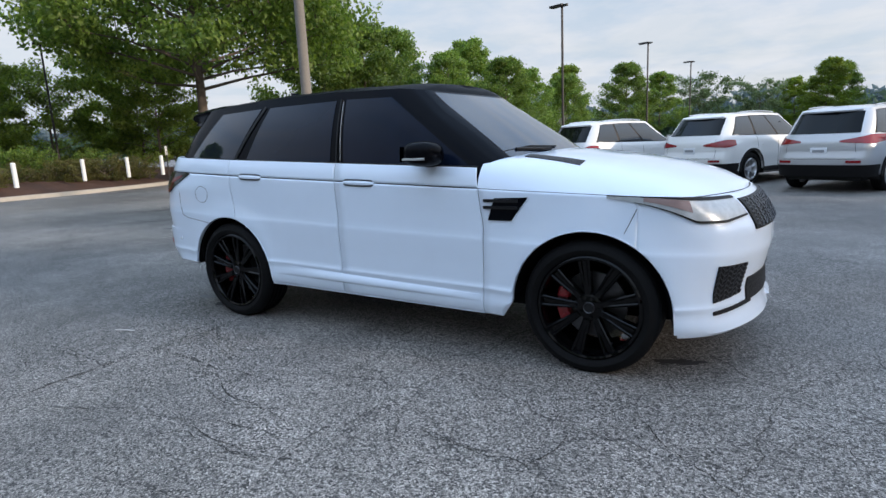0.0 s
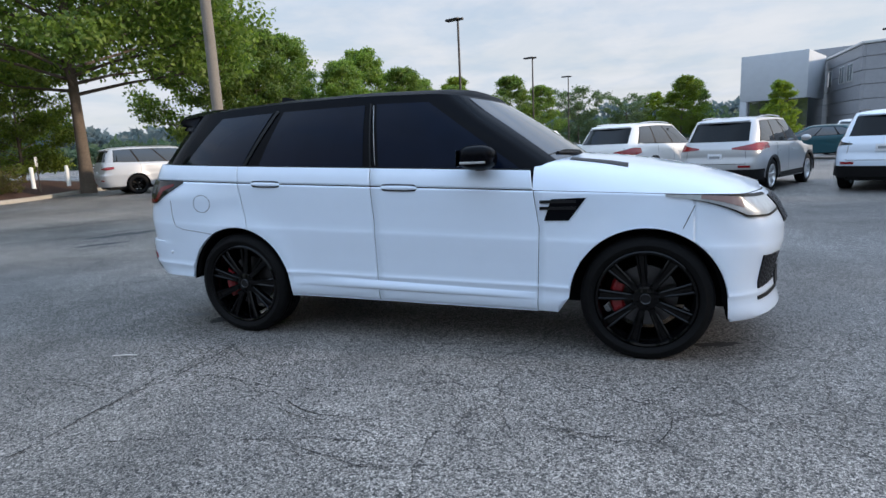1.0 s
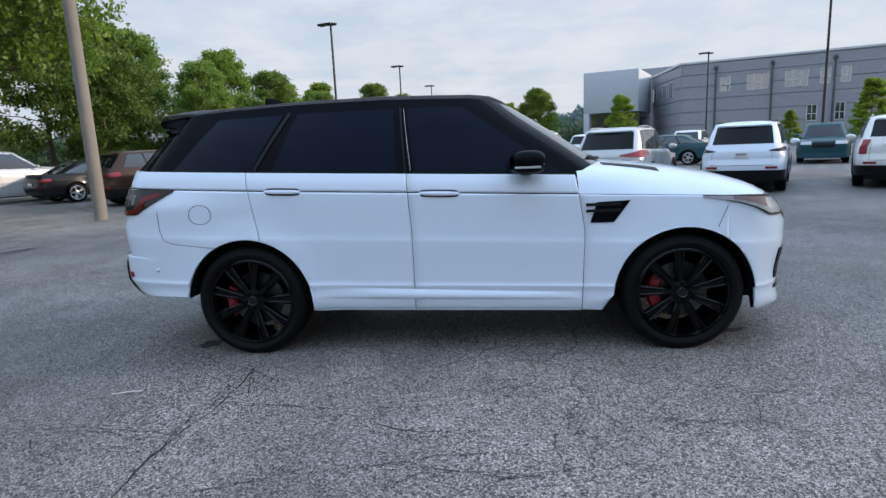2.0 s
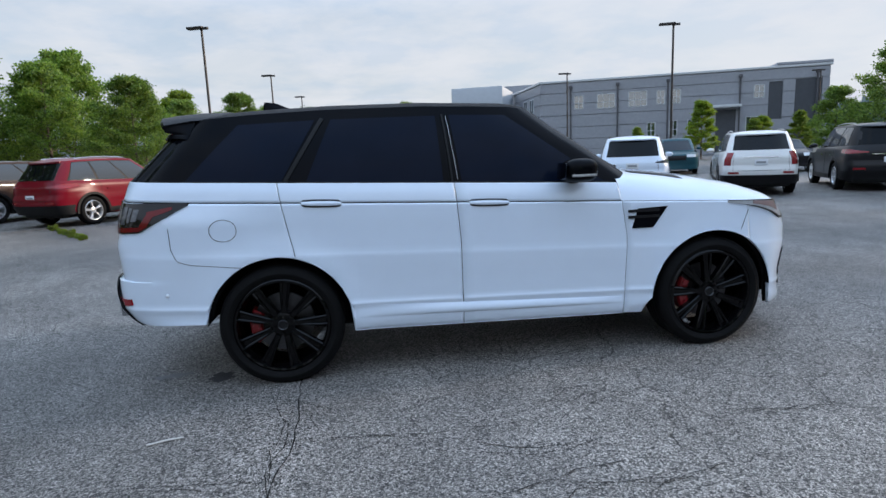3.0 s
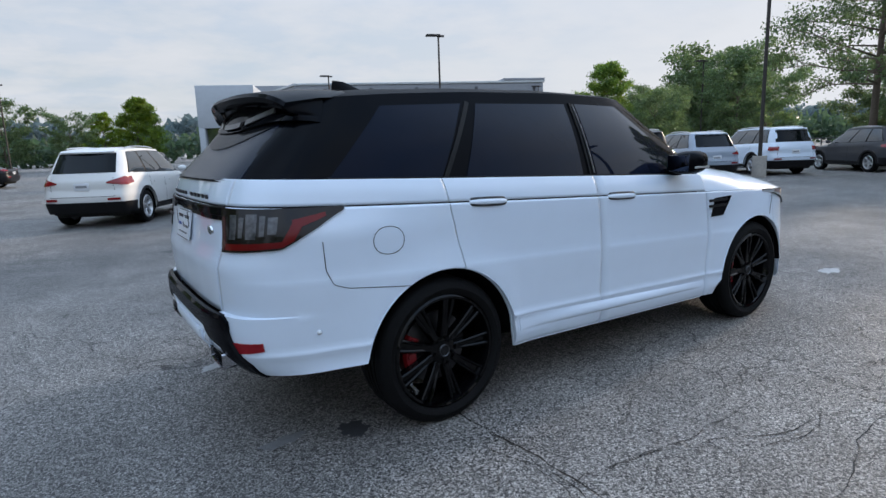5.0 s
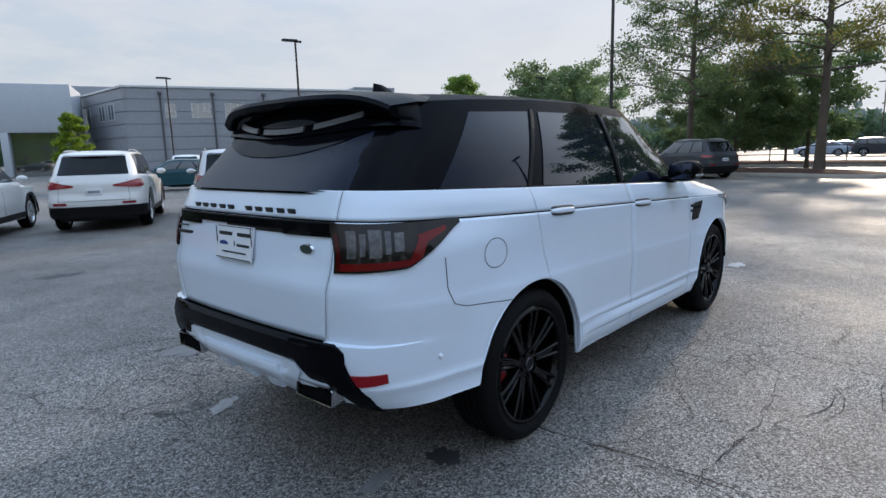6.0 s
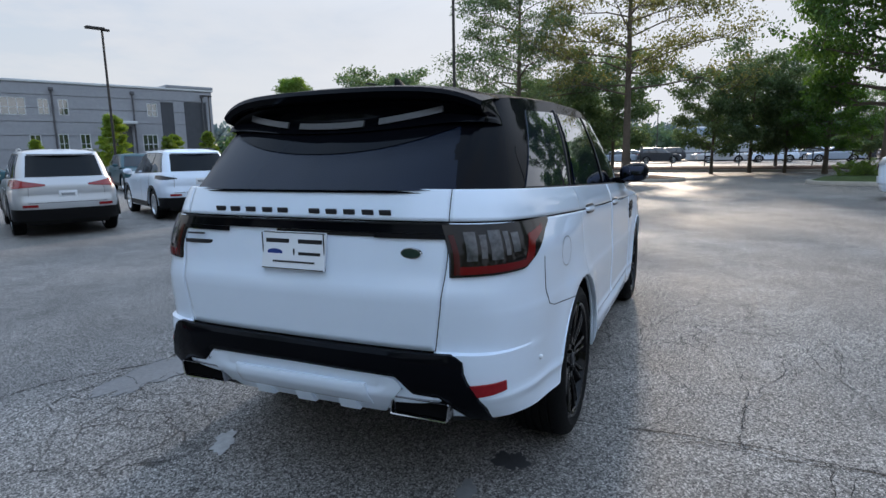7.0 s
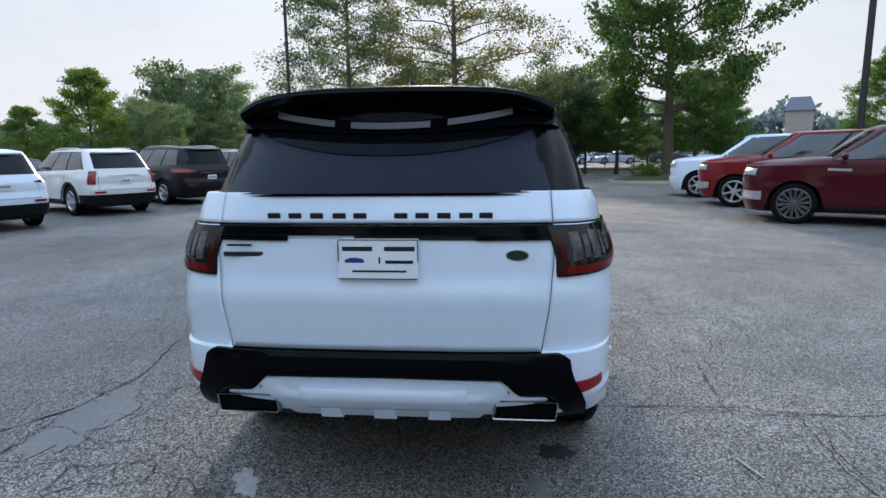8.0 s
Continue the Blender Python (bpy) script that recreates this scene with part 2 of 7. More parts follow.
ASPHALT = asphalt_material()
WHITE = paint("white_paint", (0.71, 0.79, 0.91))
BLACK_PAINT = gloss_black("gloss_black_paint", (0.0022, 0.0025, 0.004), 0.006, 0.24, 4.0, 0.04)
ROOF_BLACK = gloss_black("dewy_black_paint", (0.003, 0.0034, 0.005), 0.006, 0.085, 4.0, 0.14, 0.5)
TINT = gloss_black("privacy_glass", (0.0045, 0.0075, 0.018), 0.006, 1.3, 3.5, 0.012)
REAR_TINT = gloss_black("dewy_privacy_glass", (0.005, 0.008, 0.018), 0.008, 0.34, 3.2, 0.09, 0.25)
SCREEN = glass_material("windscreen_glass", (0.014, 0.02, 0.035), 1.75)
RUBBER = material("tyre_rubber", (0.006, 0.006, 0.0065), 0.6, 0, 0.3, 60, 0.25, 120, ior=1.2)
RIM_BLACK = material("gloss_black_rim", (0.002, 0.002, 0.0025), 0.035, 0.0, 0.1, 20, ior=1.29)
ALLOY = material("silver_alloy", (0.62, 0.63, 0.65), 0.28, 0.85, 0.06, 30)
TIP_STEEL = material("brushed_exhaust_steel", (.42, .42, .44), .22, 1.0, .08, 30)
CHROME = material("chrome", (0.78, 0.78, 0.80), 0.09, 1.0, 0.03, 30)
DARK = material("black_plastic", (0.008, 0.008, 0.009), 0.5, 0, 0.15, 80, 0.15, 350, ior=1.3)
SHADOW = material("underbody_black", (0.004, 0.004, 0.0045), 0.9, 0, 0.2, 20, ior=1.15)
RED = material("red_lens", (0.13, 0.004, 0.005), 0.14, 0, 0.1, 12, ior=1.4)
RED_DIM = material("dim_red_lens", (.05, .003, .004), .14, 0, .1, 12, ior=1.4)
REFLEX = material("red_reflector", (0.26, 0.008, 0.014), 0.2, 0, 0.15, 60, ior=1.4)
SMOKE = material("smoked_lens", (0.010, 0.008, 0.008), 0.08, 0, 0.1, 14, ior=1.4)
LAMP_CLEAR = material("headlamp_lens", (0.46, 0.48, 0.50), 0.30, 0.2, 0.25, 22, coat=1.0)
MESH = material("satin_grey_mesh", (.07, .07, .075), .3, .7, .1, 30)
AMBER = material("amber_lens", (0.30, 0.22, 0.21), 0.2, 0, 0.1, 12, coat=0.8)
CALIPER = material("red_caliper", (0.21, 0.006, 0.010), 0.35, 0, 0.1, 30, coat=0.4)
DISC = material("brake_disc_steel", (0.09, 0.09, 0.095), 0.35, 0.9, 0.15, 40)
MIRROR = material("dimmed_mirror_glass", (0.035, 0.042, 0.065), 0.03, 1.0, 0.02, 30)
PLATE = material("plate_white", (0.72, 0.74, 0.78), 0.35, 0, 0.03, 20)
INK = material("dark_lettering", (0.015, 0.016, 0.02), 0.4, 0, 0.1, 30)
BLUE_INK = material("blue_oval", (0.02, 0.05, 0.25), 0.4, 0, 0.1, 30)
GREEN_INK = material("dark_green_enamel", (0.006, 0.03, 0.018), 0.25, 0, 0.1, 30, coat=0.5)

# ---- building helpers ----
def mesh_from(name, verts, faces, mat, angle=38, smooth=True):
    me = bpy.data.meshes.new(name)
    me.from_pydata([tuple(float(c) for c in v) for v in verts], [], faces)
    bm = bmesh.new(); bm.from_mesh(me)
    bmesh.ops.remove_doubles(bm, verts=bm.verts, dist=2e-5)
    bmesh.ops.dissolve_degenerate(bm, dist=1e-5, edges=bm.edges)
    bm.to_mesh(me); bm.free()
    me.materials.append(mat)
    if smooth:
        me.shade_smooth()
        me.set_sharp_from_angle(angle=radians(angle))
    return me


def put(name, me, parent=None, label="", m=None):
    ob = new(name, me)
    if parent:
        ob.parent = parent
    if m is not None:
        ob.matrix_basis = m
    if label:
        ob["label"] = label
    return ob


def part(name, bm, mat, parent=None, label="", smooth=True, angle=38, m=None):
    """Links a bmesh as one mesh object under a thing or a part."""
    me = bpy.data.meshes.new(name)
    bm.to_mesh(me); bm.free()
    me.materials.append(mat)
    if smooth:
        me.shade_smooth(); me.set_sharp_from_angle(angle=radians(angle))
    return put(name, me, parent, label, m)


def thing(name, label, category, group="", kind="", m=None):
    ob = new(name)
    ob.empty_display_size = 0.2
    if m is not None:
        ob.matrix_basis = m
    return tagged(ob, label, category, group, kind)


def box_bm(x0, x1, y0, y1, z0, z1, bevel=0.0, seg=2, bm=None):
    bm = bm or bmesh.new()
    r = bmesh.ops.create_cube(bm, size=1, matrix=Matrix.Translation(((x0 + x1) / 2, (y0 + y1) / 2, (z0 + z1) / 2)) @ Matrix.Diagonal((x1 - x0, y1 - y0, z1 - z0, 1)))
    if bevel:
        es = {e for v in r["verts"] for e in v.link_edges}
        bmesh.ops.bevel(bm, geom=list(es), offset=bevel, segments=seg, affect="EDGES", profile=0.5)
    return bm


def tube_bm(points, radii, n=8, bm=None, cap=True):
    """A tapered tube along points."""
    bm = bm or bmesh.new()
    rings = []
    P = [Vector(p) for p in points]
    side = None
    for i, p in enumerate(P):
        d = (P[min(i + 1, len(P) - 1)] - P[max(i - 1, 0)]).normalized()
        if side is None:
            side = d.orthogonal().normalized()
        side = (side - d * side.dot(d)).normalized()
        o = d.cross(side)
        rings.append([bm.verts.new(p + (side * math.cos(a) + o * math.sin(a)) * radii[i]) for a in (2 * math.pi * k / n for k in range(n))])
    for a, b in zip(rings, rings[1:]):
        for k in range(n):
            bm.faces.new((a[k], a[(k + 1) % n], b[(k + 1) % n], b[k]))
    if cap:
        bm.faces.new(list(reversed(rings[0]))); bm.faces.new(rings[-1])
    return bm


def lathe_bm(profile, n=40, bm=None, start=0.0, sweep=2 * math.pi):
    """Profile rows (radius, y) turned about the y axis."""
    bm = bm or bmesh.new()
    full = sweep > 6.28
    cols = n if full else n + 1
    rings = [[bm.verts.new((r * math.cos(start + sweep * k / n), y, r * math.sin(start + sweep * k / n))) for k in range(cols)] for r, y in profile]
    for a, b in zip(rings, rings[1:]):
        for k in range(n):
            bm.faces.new((a[k], a[(k + 1) % cols], b[(k + 1) % cols], b[k]))
    return bm


def spline(ctrl, n=400):
    """Dense Catmull-Rom polyline through control rows."""
    c = np.array(ctrl, float)
    c = np.vstack([2 * c[0] - c[1], c, 2 * c[-1] - c[-2]])
    out = []
    per = max(n // (len(ctrl) - 1), 4)
    for i in range(1, len(c) - 2):
        t = np.linspace(0, 1, per, endpoint=False)[:, None]
        p0, p1, p2, p3 = c[i - 1], c[i], c[i + 1], c[i + 2]
        out.append(0.5 * (2 * p1 + (p2 - p0) * t + (2 * p0 - 5 * p1 + 4 * p2 - p3) * t ** 2 + (3 * p1 - p0 - 3 * p2 + p3) * t ** 3))
    return np.vstack([*out, c[-2][None]])


def ease(a, b, x):
    t = np.clip((np.asarray(x, float) - a) / (b - a), 0, 1)
    return t * t * (3 - 2 * t)


def sheet(fn, us, vs, depth):
    """A patch of skin over fn(u, v) -> outer point, with its edges turned in by depth (a vector)."""
    nu, nv = len(us), len(vs)
    outer = [np.array(fn(u, v), float) for u in us for v in vs]
    d = np.array(depth, float)
    verts = outer + [p + d for p in outer]
    faces = []
    N = nu * nv
    for i in range(nu - 1):
        for j in range(nv - 1):
            a, b, c, e = i * nv + j, (i + 1) * nv + j, (i + 1) * nv + j + 1, i * nv + j + 1
            faces.append((a, b, c, e))
            faces.append((a + N, e + N, c + N, b + N))
    loop = [i * nv for i in range(nu)] + [(nu - 1) * nv + j for j in range(1, nv)] + [i * nv + nv - 1 for i in range(nu - 2, -1, -1)] + [j for j in range(nv - 2, 0, -1)]
    for a, b in zip(loop, loop[1:] + loop[:1]):
        faces.append((a, a + N, b + N, b))
    return verts, faces


def fix_normals(me):
    bm = bmesh.new(); bm.from_mesh(me)
    bmesh.ops.recalc_face_normals(bm, faces=bm.faces)
    bm.to_mesh(me); bm.free()
    return me


def skin(name, fn, us, vs, depth, mat, parent, label="", angle=38):
    v, f = sheet(fn, us, vs, depth)
    return put(name, fix_normals(mesh_from(name, v, f, mat, angle)), parent, label)

# ---- cars: skins lofted over plan outlines ----
PLAN = [(-2.50, 0), (-2.495, .35), (-2.472, .62), (-2.40, .80), (-2.24, .895), (-2.0, .935), (-1.6, .955), (-1.0, .96), (0, .96), (.8, .957), (1.5, .955),
        (1.85, .935), (2.05, .86), (2.18, .73), (2.28, .5), (2.335, .25), (2.35, 0)]
BASE = [(-2.42, 0), (-2.41, .40), (-2.365, .60), (-2.28, .685), (-2.08, .795), (-1.5, .872), (-.5, .89), (.3, .885), (.78, .86), (.93, .80), (1.02, .66), (1.12, .35), (1.15, 0)]
RIM = [(-2.06, 0), (-2.05, .35), (-2.01, .56), (-1.93, .64), (-1.78, .68), (-1.3, .70), (-.5, .71), (-.05, .70), (.12, .675), (.20, .64), (.27, .56), (.36, .3), (.38, 0)]
WIDTH_AT = ([.25, .31, .36, .41, .44, .466, .472, .490, .60, .72, .775, .80, .90, 1.0, 1.08, 1.12, 1.16, 1.21, 1.25],
            [.915, .946, .962, .957, .955, .9655, .966, .9585, .960, .9655, .9665, .9615, .958, .957, .952, .945, .935, .912, .88])


class Forms:
    """The forms of one car: x ahead, y to its left, z up from the ground between its axles."""

    def __init__(s, xr=-2.50, xf=2.35, W=.96, hubs=(1.4615, -1.4615), hz=.375, Ra=.452, low=.30, belt=1.21, crease=1.092, roof=1.725, crown=.06, slope=.044,
                 base=None, rim=None, tail=None, nose=None, hood=None, roof_line=None, cowl=.79, tail_low=.43, hood_p=8.0, crown_a=.055, base_w=1.0, rim_w=1.0):
        s.xr, s.xf, s.W, s.hubs, s.hz, s.Ra, s.low, s.belt, s.crease, s.roof, s.crown, s.slope, s.cowl = xr, xf, W, hubs, hz, Ra, low, belt, crease, roof, crown, slope, cowl
        s.tail_low, s.hood_p, s.crown_a = tail_low, hood_p, crown_a
        fx = lambda x: x * (xr / -2.5 if x < 0 else xf / 2.35)
        s.C = spline([(fx(x), y * W / .96) for x, y in PLAN], 480)
        s.C[:, 0] = np.maximum.accumulate(s.C[:, 0]) + np.arange(len(s.C)) * 1e-7
        s.B = spline([(x, y * W / .96 * base_w) for x, y in (base or BASE)], 360)
        s.R = spline([(x, y * W / .96 * rim_w) for x, y in (rim or RIM)], 360)
        for a in (s.B, s.R):
            a[:, 0] = np.maximum.accumulate(a[:, 0]) + np.arange(len(a)) * 1e-7
        s.zs = belt / 1.21
        # how far tail and nose stand off the plan outline, by height
        s.tail = tail or ([.33, .40, .455, .53, .633, .639, .83, .86, .90, 1.04, 1.10, 1.19, 1.22], [.10, .03, -.01, -.025, -.025, .004, -.012, -.004, .010, .030, .040, .07, .08])
        s.nose = nose or ([.25, .32, .40, .55, .75, .90, 1.0, 1.05, 1.10], [-.10, -.03, -.05, -.06, -.02, -.02, -.07, -.11, -.17])
        s.hood = hood or ([.75, 1.0, 1.24, 1.5, 1.775, 2.02, 2.17, 2.26], [1.272, 1.255, 1.232, 1.197, 1.145, 1.075, 1.022, .985])
        s.roof_line = roof_line or ([-2.1, -1.58, -1.1, -.5, .1, .25, .4], [roof - .055, roof - .022, roof - .004, roof, roof - .018, roof - .035, roof - .06])

    def k(s, zn):
        return np.interp(zn, [.3, .47, 1.05], [s.slope * .45, s.slope * .6, s.slope])

    def level(s, zn):
        z = zn / s.zs
        h = np.interp(z, *WIDTH_AT) / .96
        x, y = s.C[:, 0], s.C[:, 1] * h
        y = y - .045 * float(ease(.95, 1.12, z)) * (1 - ease(s.xr * .88, s.xr * .5, x)) * np.minimum(1, y / .5)
        wr, wf = ease(s.xr * .80, s.xr * .975, x), ease(s.xf * .78, s.xf * .96, x)
        return x + wr * np.interp(z, *s.tail) + wf * np.interp(z, *s.nose), y

    def arch(s, x):
        z = -9.0
        for h in s.hubs:
            if abs(x - h) < s.Ra:
                z = max(z, s.hz + math.sqrt(s.Ra ** 2 - (x - h) ** 2))
        return z

    def floor_z(s, x):
        if x < s.xr * .70:
            return s.low + .085 + min((s.xr * .70 - x) * .28, s.tail_low - s.low - .085)
        return s.low - s.slope * .45 * x

    def body(s, t, zn, shut=True):
        X, Y = s.level(zn)
        i = np.arange(len(X))
        x, y = float(np.interp(t, i, X)), float(np.interp(t, i, Y))
        z = float(zn - s.k(zn) * x)
        z = max(z, s.floor_z(x))
        if shut and y > .6 * s.W:
            z = max(z, s.arch(x))
            for h in s.hubs:
                r = math.hypot(x - h, z - s.hz)
                y += .017 * math.exp(-((r - s.Ra) / .10) ** 2)
        return x, y, z

    def t_at_x(s, x, zn):
        return float(np.interp(x, s.level(zn)[0], np.arange(len(s.C))))

    def t_at_rear_y(s, y, zn=1.0):
        Y = s.level(zn)[1]
        n = len(Y) // 2
        return float(np.interp(y, np.maximum.accumulate(Y[:n]), np.arange(n)))

    def t_at_front_y(s, y, zn=.8):
        Y = s.level(zn)[1][::-1]
        n = len(Y) // 2
        return len(Y) - 1 - float(np.interp(y, np.maximum.accumulate(Y[:n]), np.arange(n)))

    def side(s, x, z, off=0.0):
        zn = z + s.k(z) * x
        y = float(np.interp(x, *s.level(zn)))
        if z < 1.0:
            for h in s.hubs:
                r = math.hypot(x - h, z - s.hz)
                y += .017 * math.exp(-((r - s.Ra) / .10) ** 2)
        return x, y + off, z

    def rear(s, y, z, off=0.0):
        x = s.xr
        for _ in range(3):
            zn = z + s.k(z) * x
            X, Y = s.level(zn)
            n = len(Y) // 2
            x = float(np.interp(abs(y), np.maximum.accumulate(Y[:n]), X[:n]))
        return x - off, y, z

    def front(s, y, z, off=0.0):
        x = s.xf
        for _ in range(3):
            zn = z + s.k(z) * x
            X, Y = s.level(zn)
            n = len(Y) // 2
            x = float(np.interp(abs(y), np.maximum.accumulate(Y[::-1][:n]), X[::-1][:n]))
        return x + off, y, z

    def corner(s, t, z, off=0.0):
        """A point of the skin at outline place t and true height z, pushed out by off."""
        zn = z
        for _ in range(3):
            X, Y = s.level(zn)
            i = np.arange(len(X))
            x = float(np.interp(t, i, X))
            zn = z + s.k(zn) * x
        y = float(np.interp(t, i, Y))
        dx = float(np.interp(min(t + 2, len(X) - 1), i, X) - np.interp(max(t - 2, 0), i, X))
        dy = float(np.interp(min(t + 2, len(X) - 1), i, Y) - np.interp(max(t - 2, 0), i, Y))
        q = math.hypot(dx, dy) or 1
        return x - dy / q * off, y + dx / q * off, z

    def belt_z(s, x):
        return s.belt - s.slope * x

    def rim_z(s, x):
        return float(np.interp(x, *s.roof_line))

    def green(s, i, v):
        x = s.B[i, 0] * (1 - v) + s.R[i, 0] * v
        y = s.B[i, 1] * (1 - v) + s.R[i, 1] * v
        y += .02 * math.sin(math.pi * v) * min(1, y / .5)
        return float(x), float(y), s.belt_z(x) * (1 - v) + s.rim_z(x) * v

    def green_v(s, x, z):
        return (z - s.belt_z(x)) / (s.rim_z(x) - s.belt_z(x))

    def green_side(s, x, z, off=0.0):
        v = s.green_v(x, z)
        X = s.B[:, 0] * (1 - v) + s.R[:, 0] * v
        Y = s.B[:, 1] * (1 - v) + s.R[:, 1] * v
        return x, float(np.interp(x, X, Y)) + .02 * math.sin(math.pi * v) + off, z

    def green_end(s, y, v, off=0.0, front=False):
        X = s.B[:, 0] * (1 - v) + s.R[:, 0] * v
        Y = s.B[:, 1] * (1 - v) + s.R[:, 1] * v
        if front:
            X, Y = X[::-1], Y[::-1]
        n = len(Y) // 2
        x = float(np.interp(abs(y), np.maximum.accumulate(Y[:n]), X[:n]))
        return x + (off if front else -off), y, s.belt_z(x) * (1 - v) + s.rim_z(x) * v + off * .6

    def roof_pt(s, i, w):
        x, y, z = s.green(i, 1.0)
        lo, hi = s.R[0, 0] + .25, s.R[-1, 0] - .15
        x2 = min(max(x, lo), hi)
        return x * (1 - w) + x2 * w, y * (1 - w), z + s.crown * (1 - (1 - w) ** 3)

    def hood_edge(s):
        return s.level(s.crease)

    def hood_z(s, x, q):
        """q: 1 at the edge of the bonnet, 0 on its middle line."""
        zc = float(np.interp(x, *s.hood))
        ze = s.crease - s.slope * x
        p = s.hood_p + 8 * (1 - float(ease(s.cowl, s.cowl + .6, x)))
        a = s.crown_a
        return zc - a * q * q - (zc - a - ze) * q ** p


def both(verts, faces):
    """A half skin (y to the left) and its mirror image."""
    n = len(verts)
    v = list(verts) + [(x, -y, z) for x, y, z in verts]
    return v, list(faces) + [tuple(i + n for i in reversed(f)) for f in faces]


def flip(verts):
    return [(x, -y, z) for x, y, z in verts]


def columns(F, marks=(), n=120):
    """Places along the outline: even ones, plus fine ones round the wheel arches and at the marks."""
    t = list(np.linspace(0, len(F.C) - 1, n))
    for h in F.hubs:
        t += [float(np.interp(h + F.Ra * math.cos(a) * .9999, F.level(.6)[0], np.arange(len(F.C)))) for a in np.linspace(0, math.pi, 34)]
    t += list(marks)
    t = sorted(t)
    out = [t[0]]
    for a in t[1:]:
        if a - out[-1] > .25 or a in marks:
            out.append(a)
    out[-1] = t[-1]
    return out


def grid_skin(F, cols, rows, keep=None, warp=None):
    verts = [F.body(warp(t, zn) if warp else t, zn) for t in cols for zn in rows]
    m = len(rows)
    faces = [(i * m + j, (i + 1) * m + j, (i + 1) * m + j + 1, i * m + j + 1) for i in range(len(cols) - 1) for j in range(m - 1) if not keep or keep(i, j)]
    return verts, faces


def used(verts, faces):
    ids = sorted({i for f in faces for i in f})
    at = {a: b for b, a in enumerate(ids)}
    return [verts[i] for i in ids], [tuple(at[i] for i in f) for f in faces]


def green_skin(F, v0=0.0, v1=1.0, rows=9, step=4):
    ids = list(range(0, len(F.B), step))
    if ids[-1] != len(F.B) - 1:
        ids.append(len(F.B) - 1)
    vs = np.linspace(v0, v1, rows)
    verts = [F.green(i, v) for i in ids for v in vs]
    return verts, [(a * rows + b, (a + 1) * rows + b, (a + 1) * rows + b + 1, a * rows + b + 1) for a in range(len(ids) - 1) for b in range(rows - 1)]


def roof_skin(F, rows=10, step=4):
    ids = list(range(0, len(F.R), step))
    if ids[-1] != len(F.R) - 1:
        ids.append(len(F.R) - 1)
    ws = np.linspace(0, 1, rows) ** 1.5
    verts = [F.roof_pt(i, w) for i in ids for w in ws]
    return verts, [(a * rows + b, (a + 1) * rows + b, (a + 1) * rows + b + 1, a * rows + b + 1) for a in range(len(ids) - 1) for b in range(rows - 1)]


def hood_skin(F, nx=40, nw=18, end=None):
    X, Y = F.hood_edge()
    top = end or float(X.max()) - .004
    verts = []
    xs = np.concatenate([np.linspace(F.cowl, top - .25, nx), top - .25 * (1 - np.linspace(0, 1, 16)[1:] ** .5)])
    half = len(X) // 2
    for x in xs:
        ye = float(np.interp(x, X[half:], Y[half:]))
        for w in np.linspace(0, 1, nw) ** 1.6:
            verts.append((float(x), ye * (1 - w), F.hood_z(x, 1 - w)))
    return verts, [(a * nw + b, (a + 1) * nw + b, (a + 1) * nw + b + 1, a * nw + b + 1) for a in range(len(xs) - 1) for b in range(nw - 1)]


TYRES = {}


def tyre_mesh(R, rim, width):
    key = ("tyre", R, rim, width)
    if key not in TYRES:
        h = width / 2
        prof = [(rim - .012, -h * .72), (rim + .004, -h * .86), (rim + .02, -h * .95), (rim + (R - rim) * .45, -h * 1.02), (R - .035, -h * .97), (R - .012, -h * .86), (R, -h * .70)]
        for g in (-.45, -.15, .15, .45):
            prof += [(R, h * (g - .05)), (R - .009, h * (g - .04)), (R - .009, h * (g + .04)), (R, h * (g + .05))]
        prof += [(r, -y) for r, y in reversed(prof[:7])]
        bm = lathe_bm(prof, 56)
        bmesh.ops.recalc_face_normals(bm, faces=bm.faces)
        me = bpy.data.meshes.new("tyre"); bm.to_mesh(me); bm.free()
        me.materials.append(RUBBER); me.shade_smooth(); me.set_sharp_from_angle(angle=radians(35))
        TYRES[key] = me
    return TYRES[key]


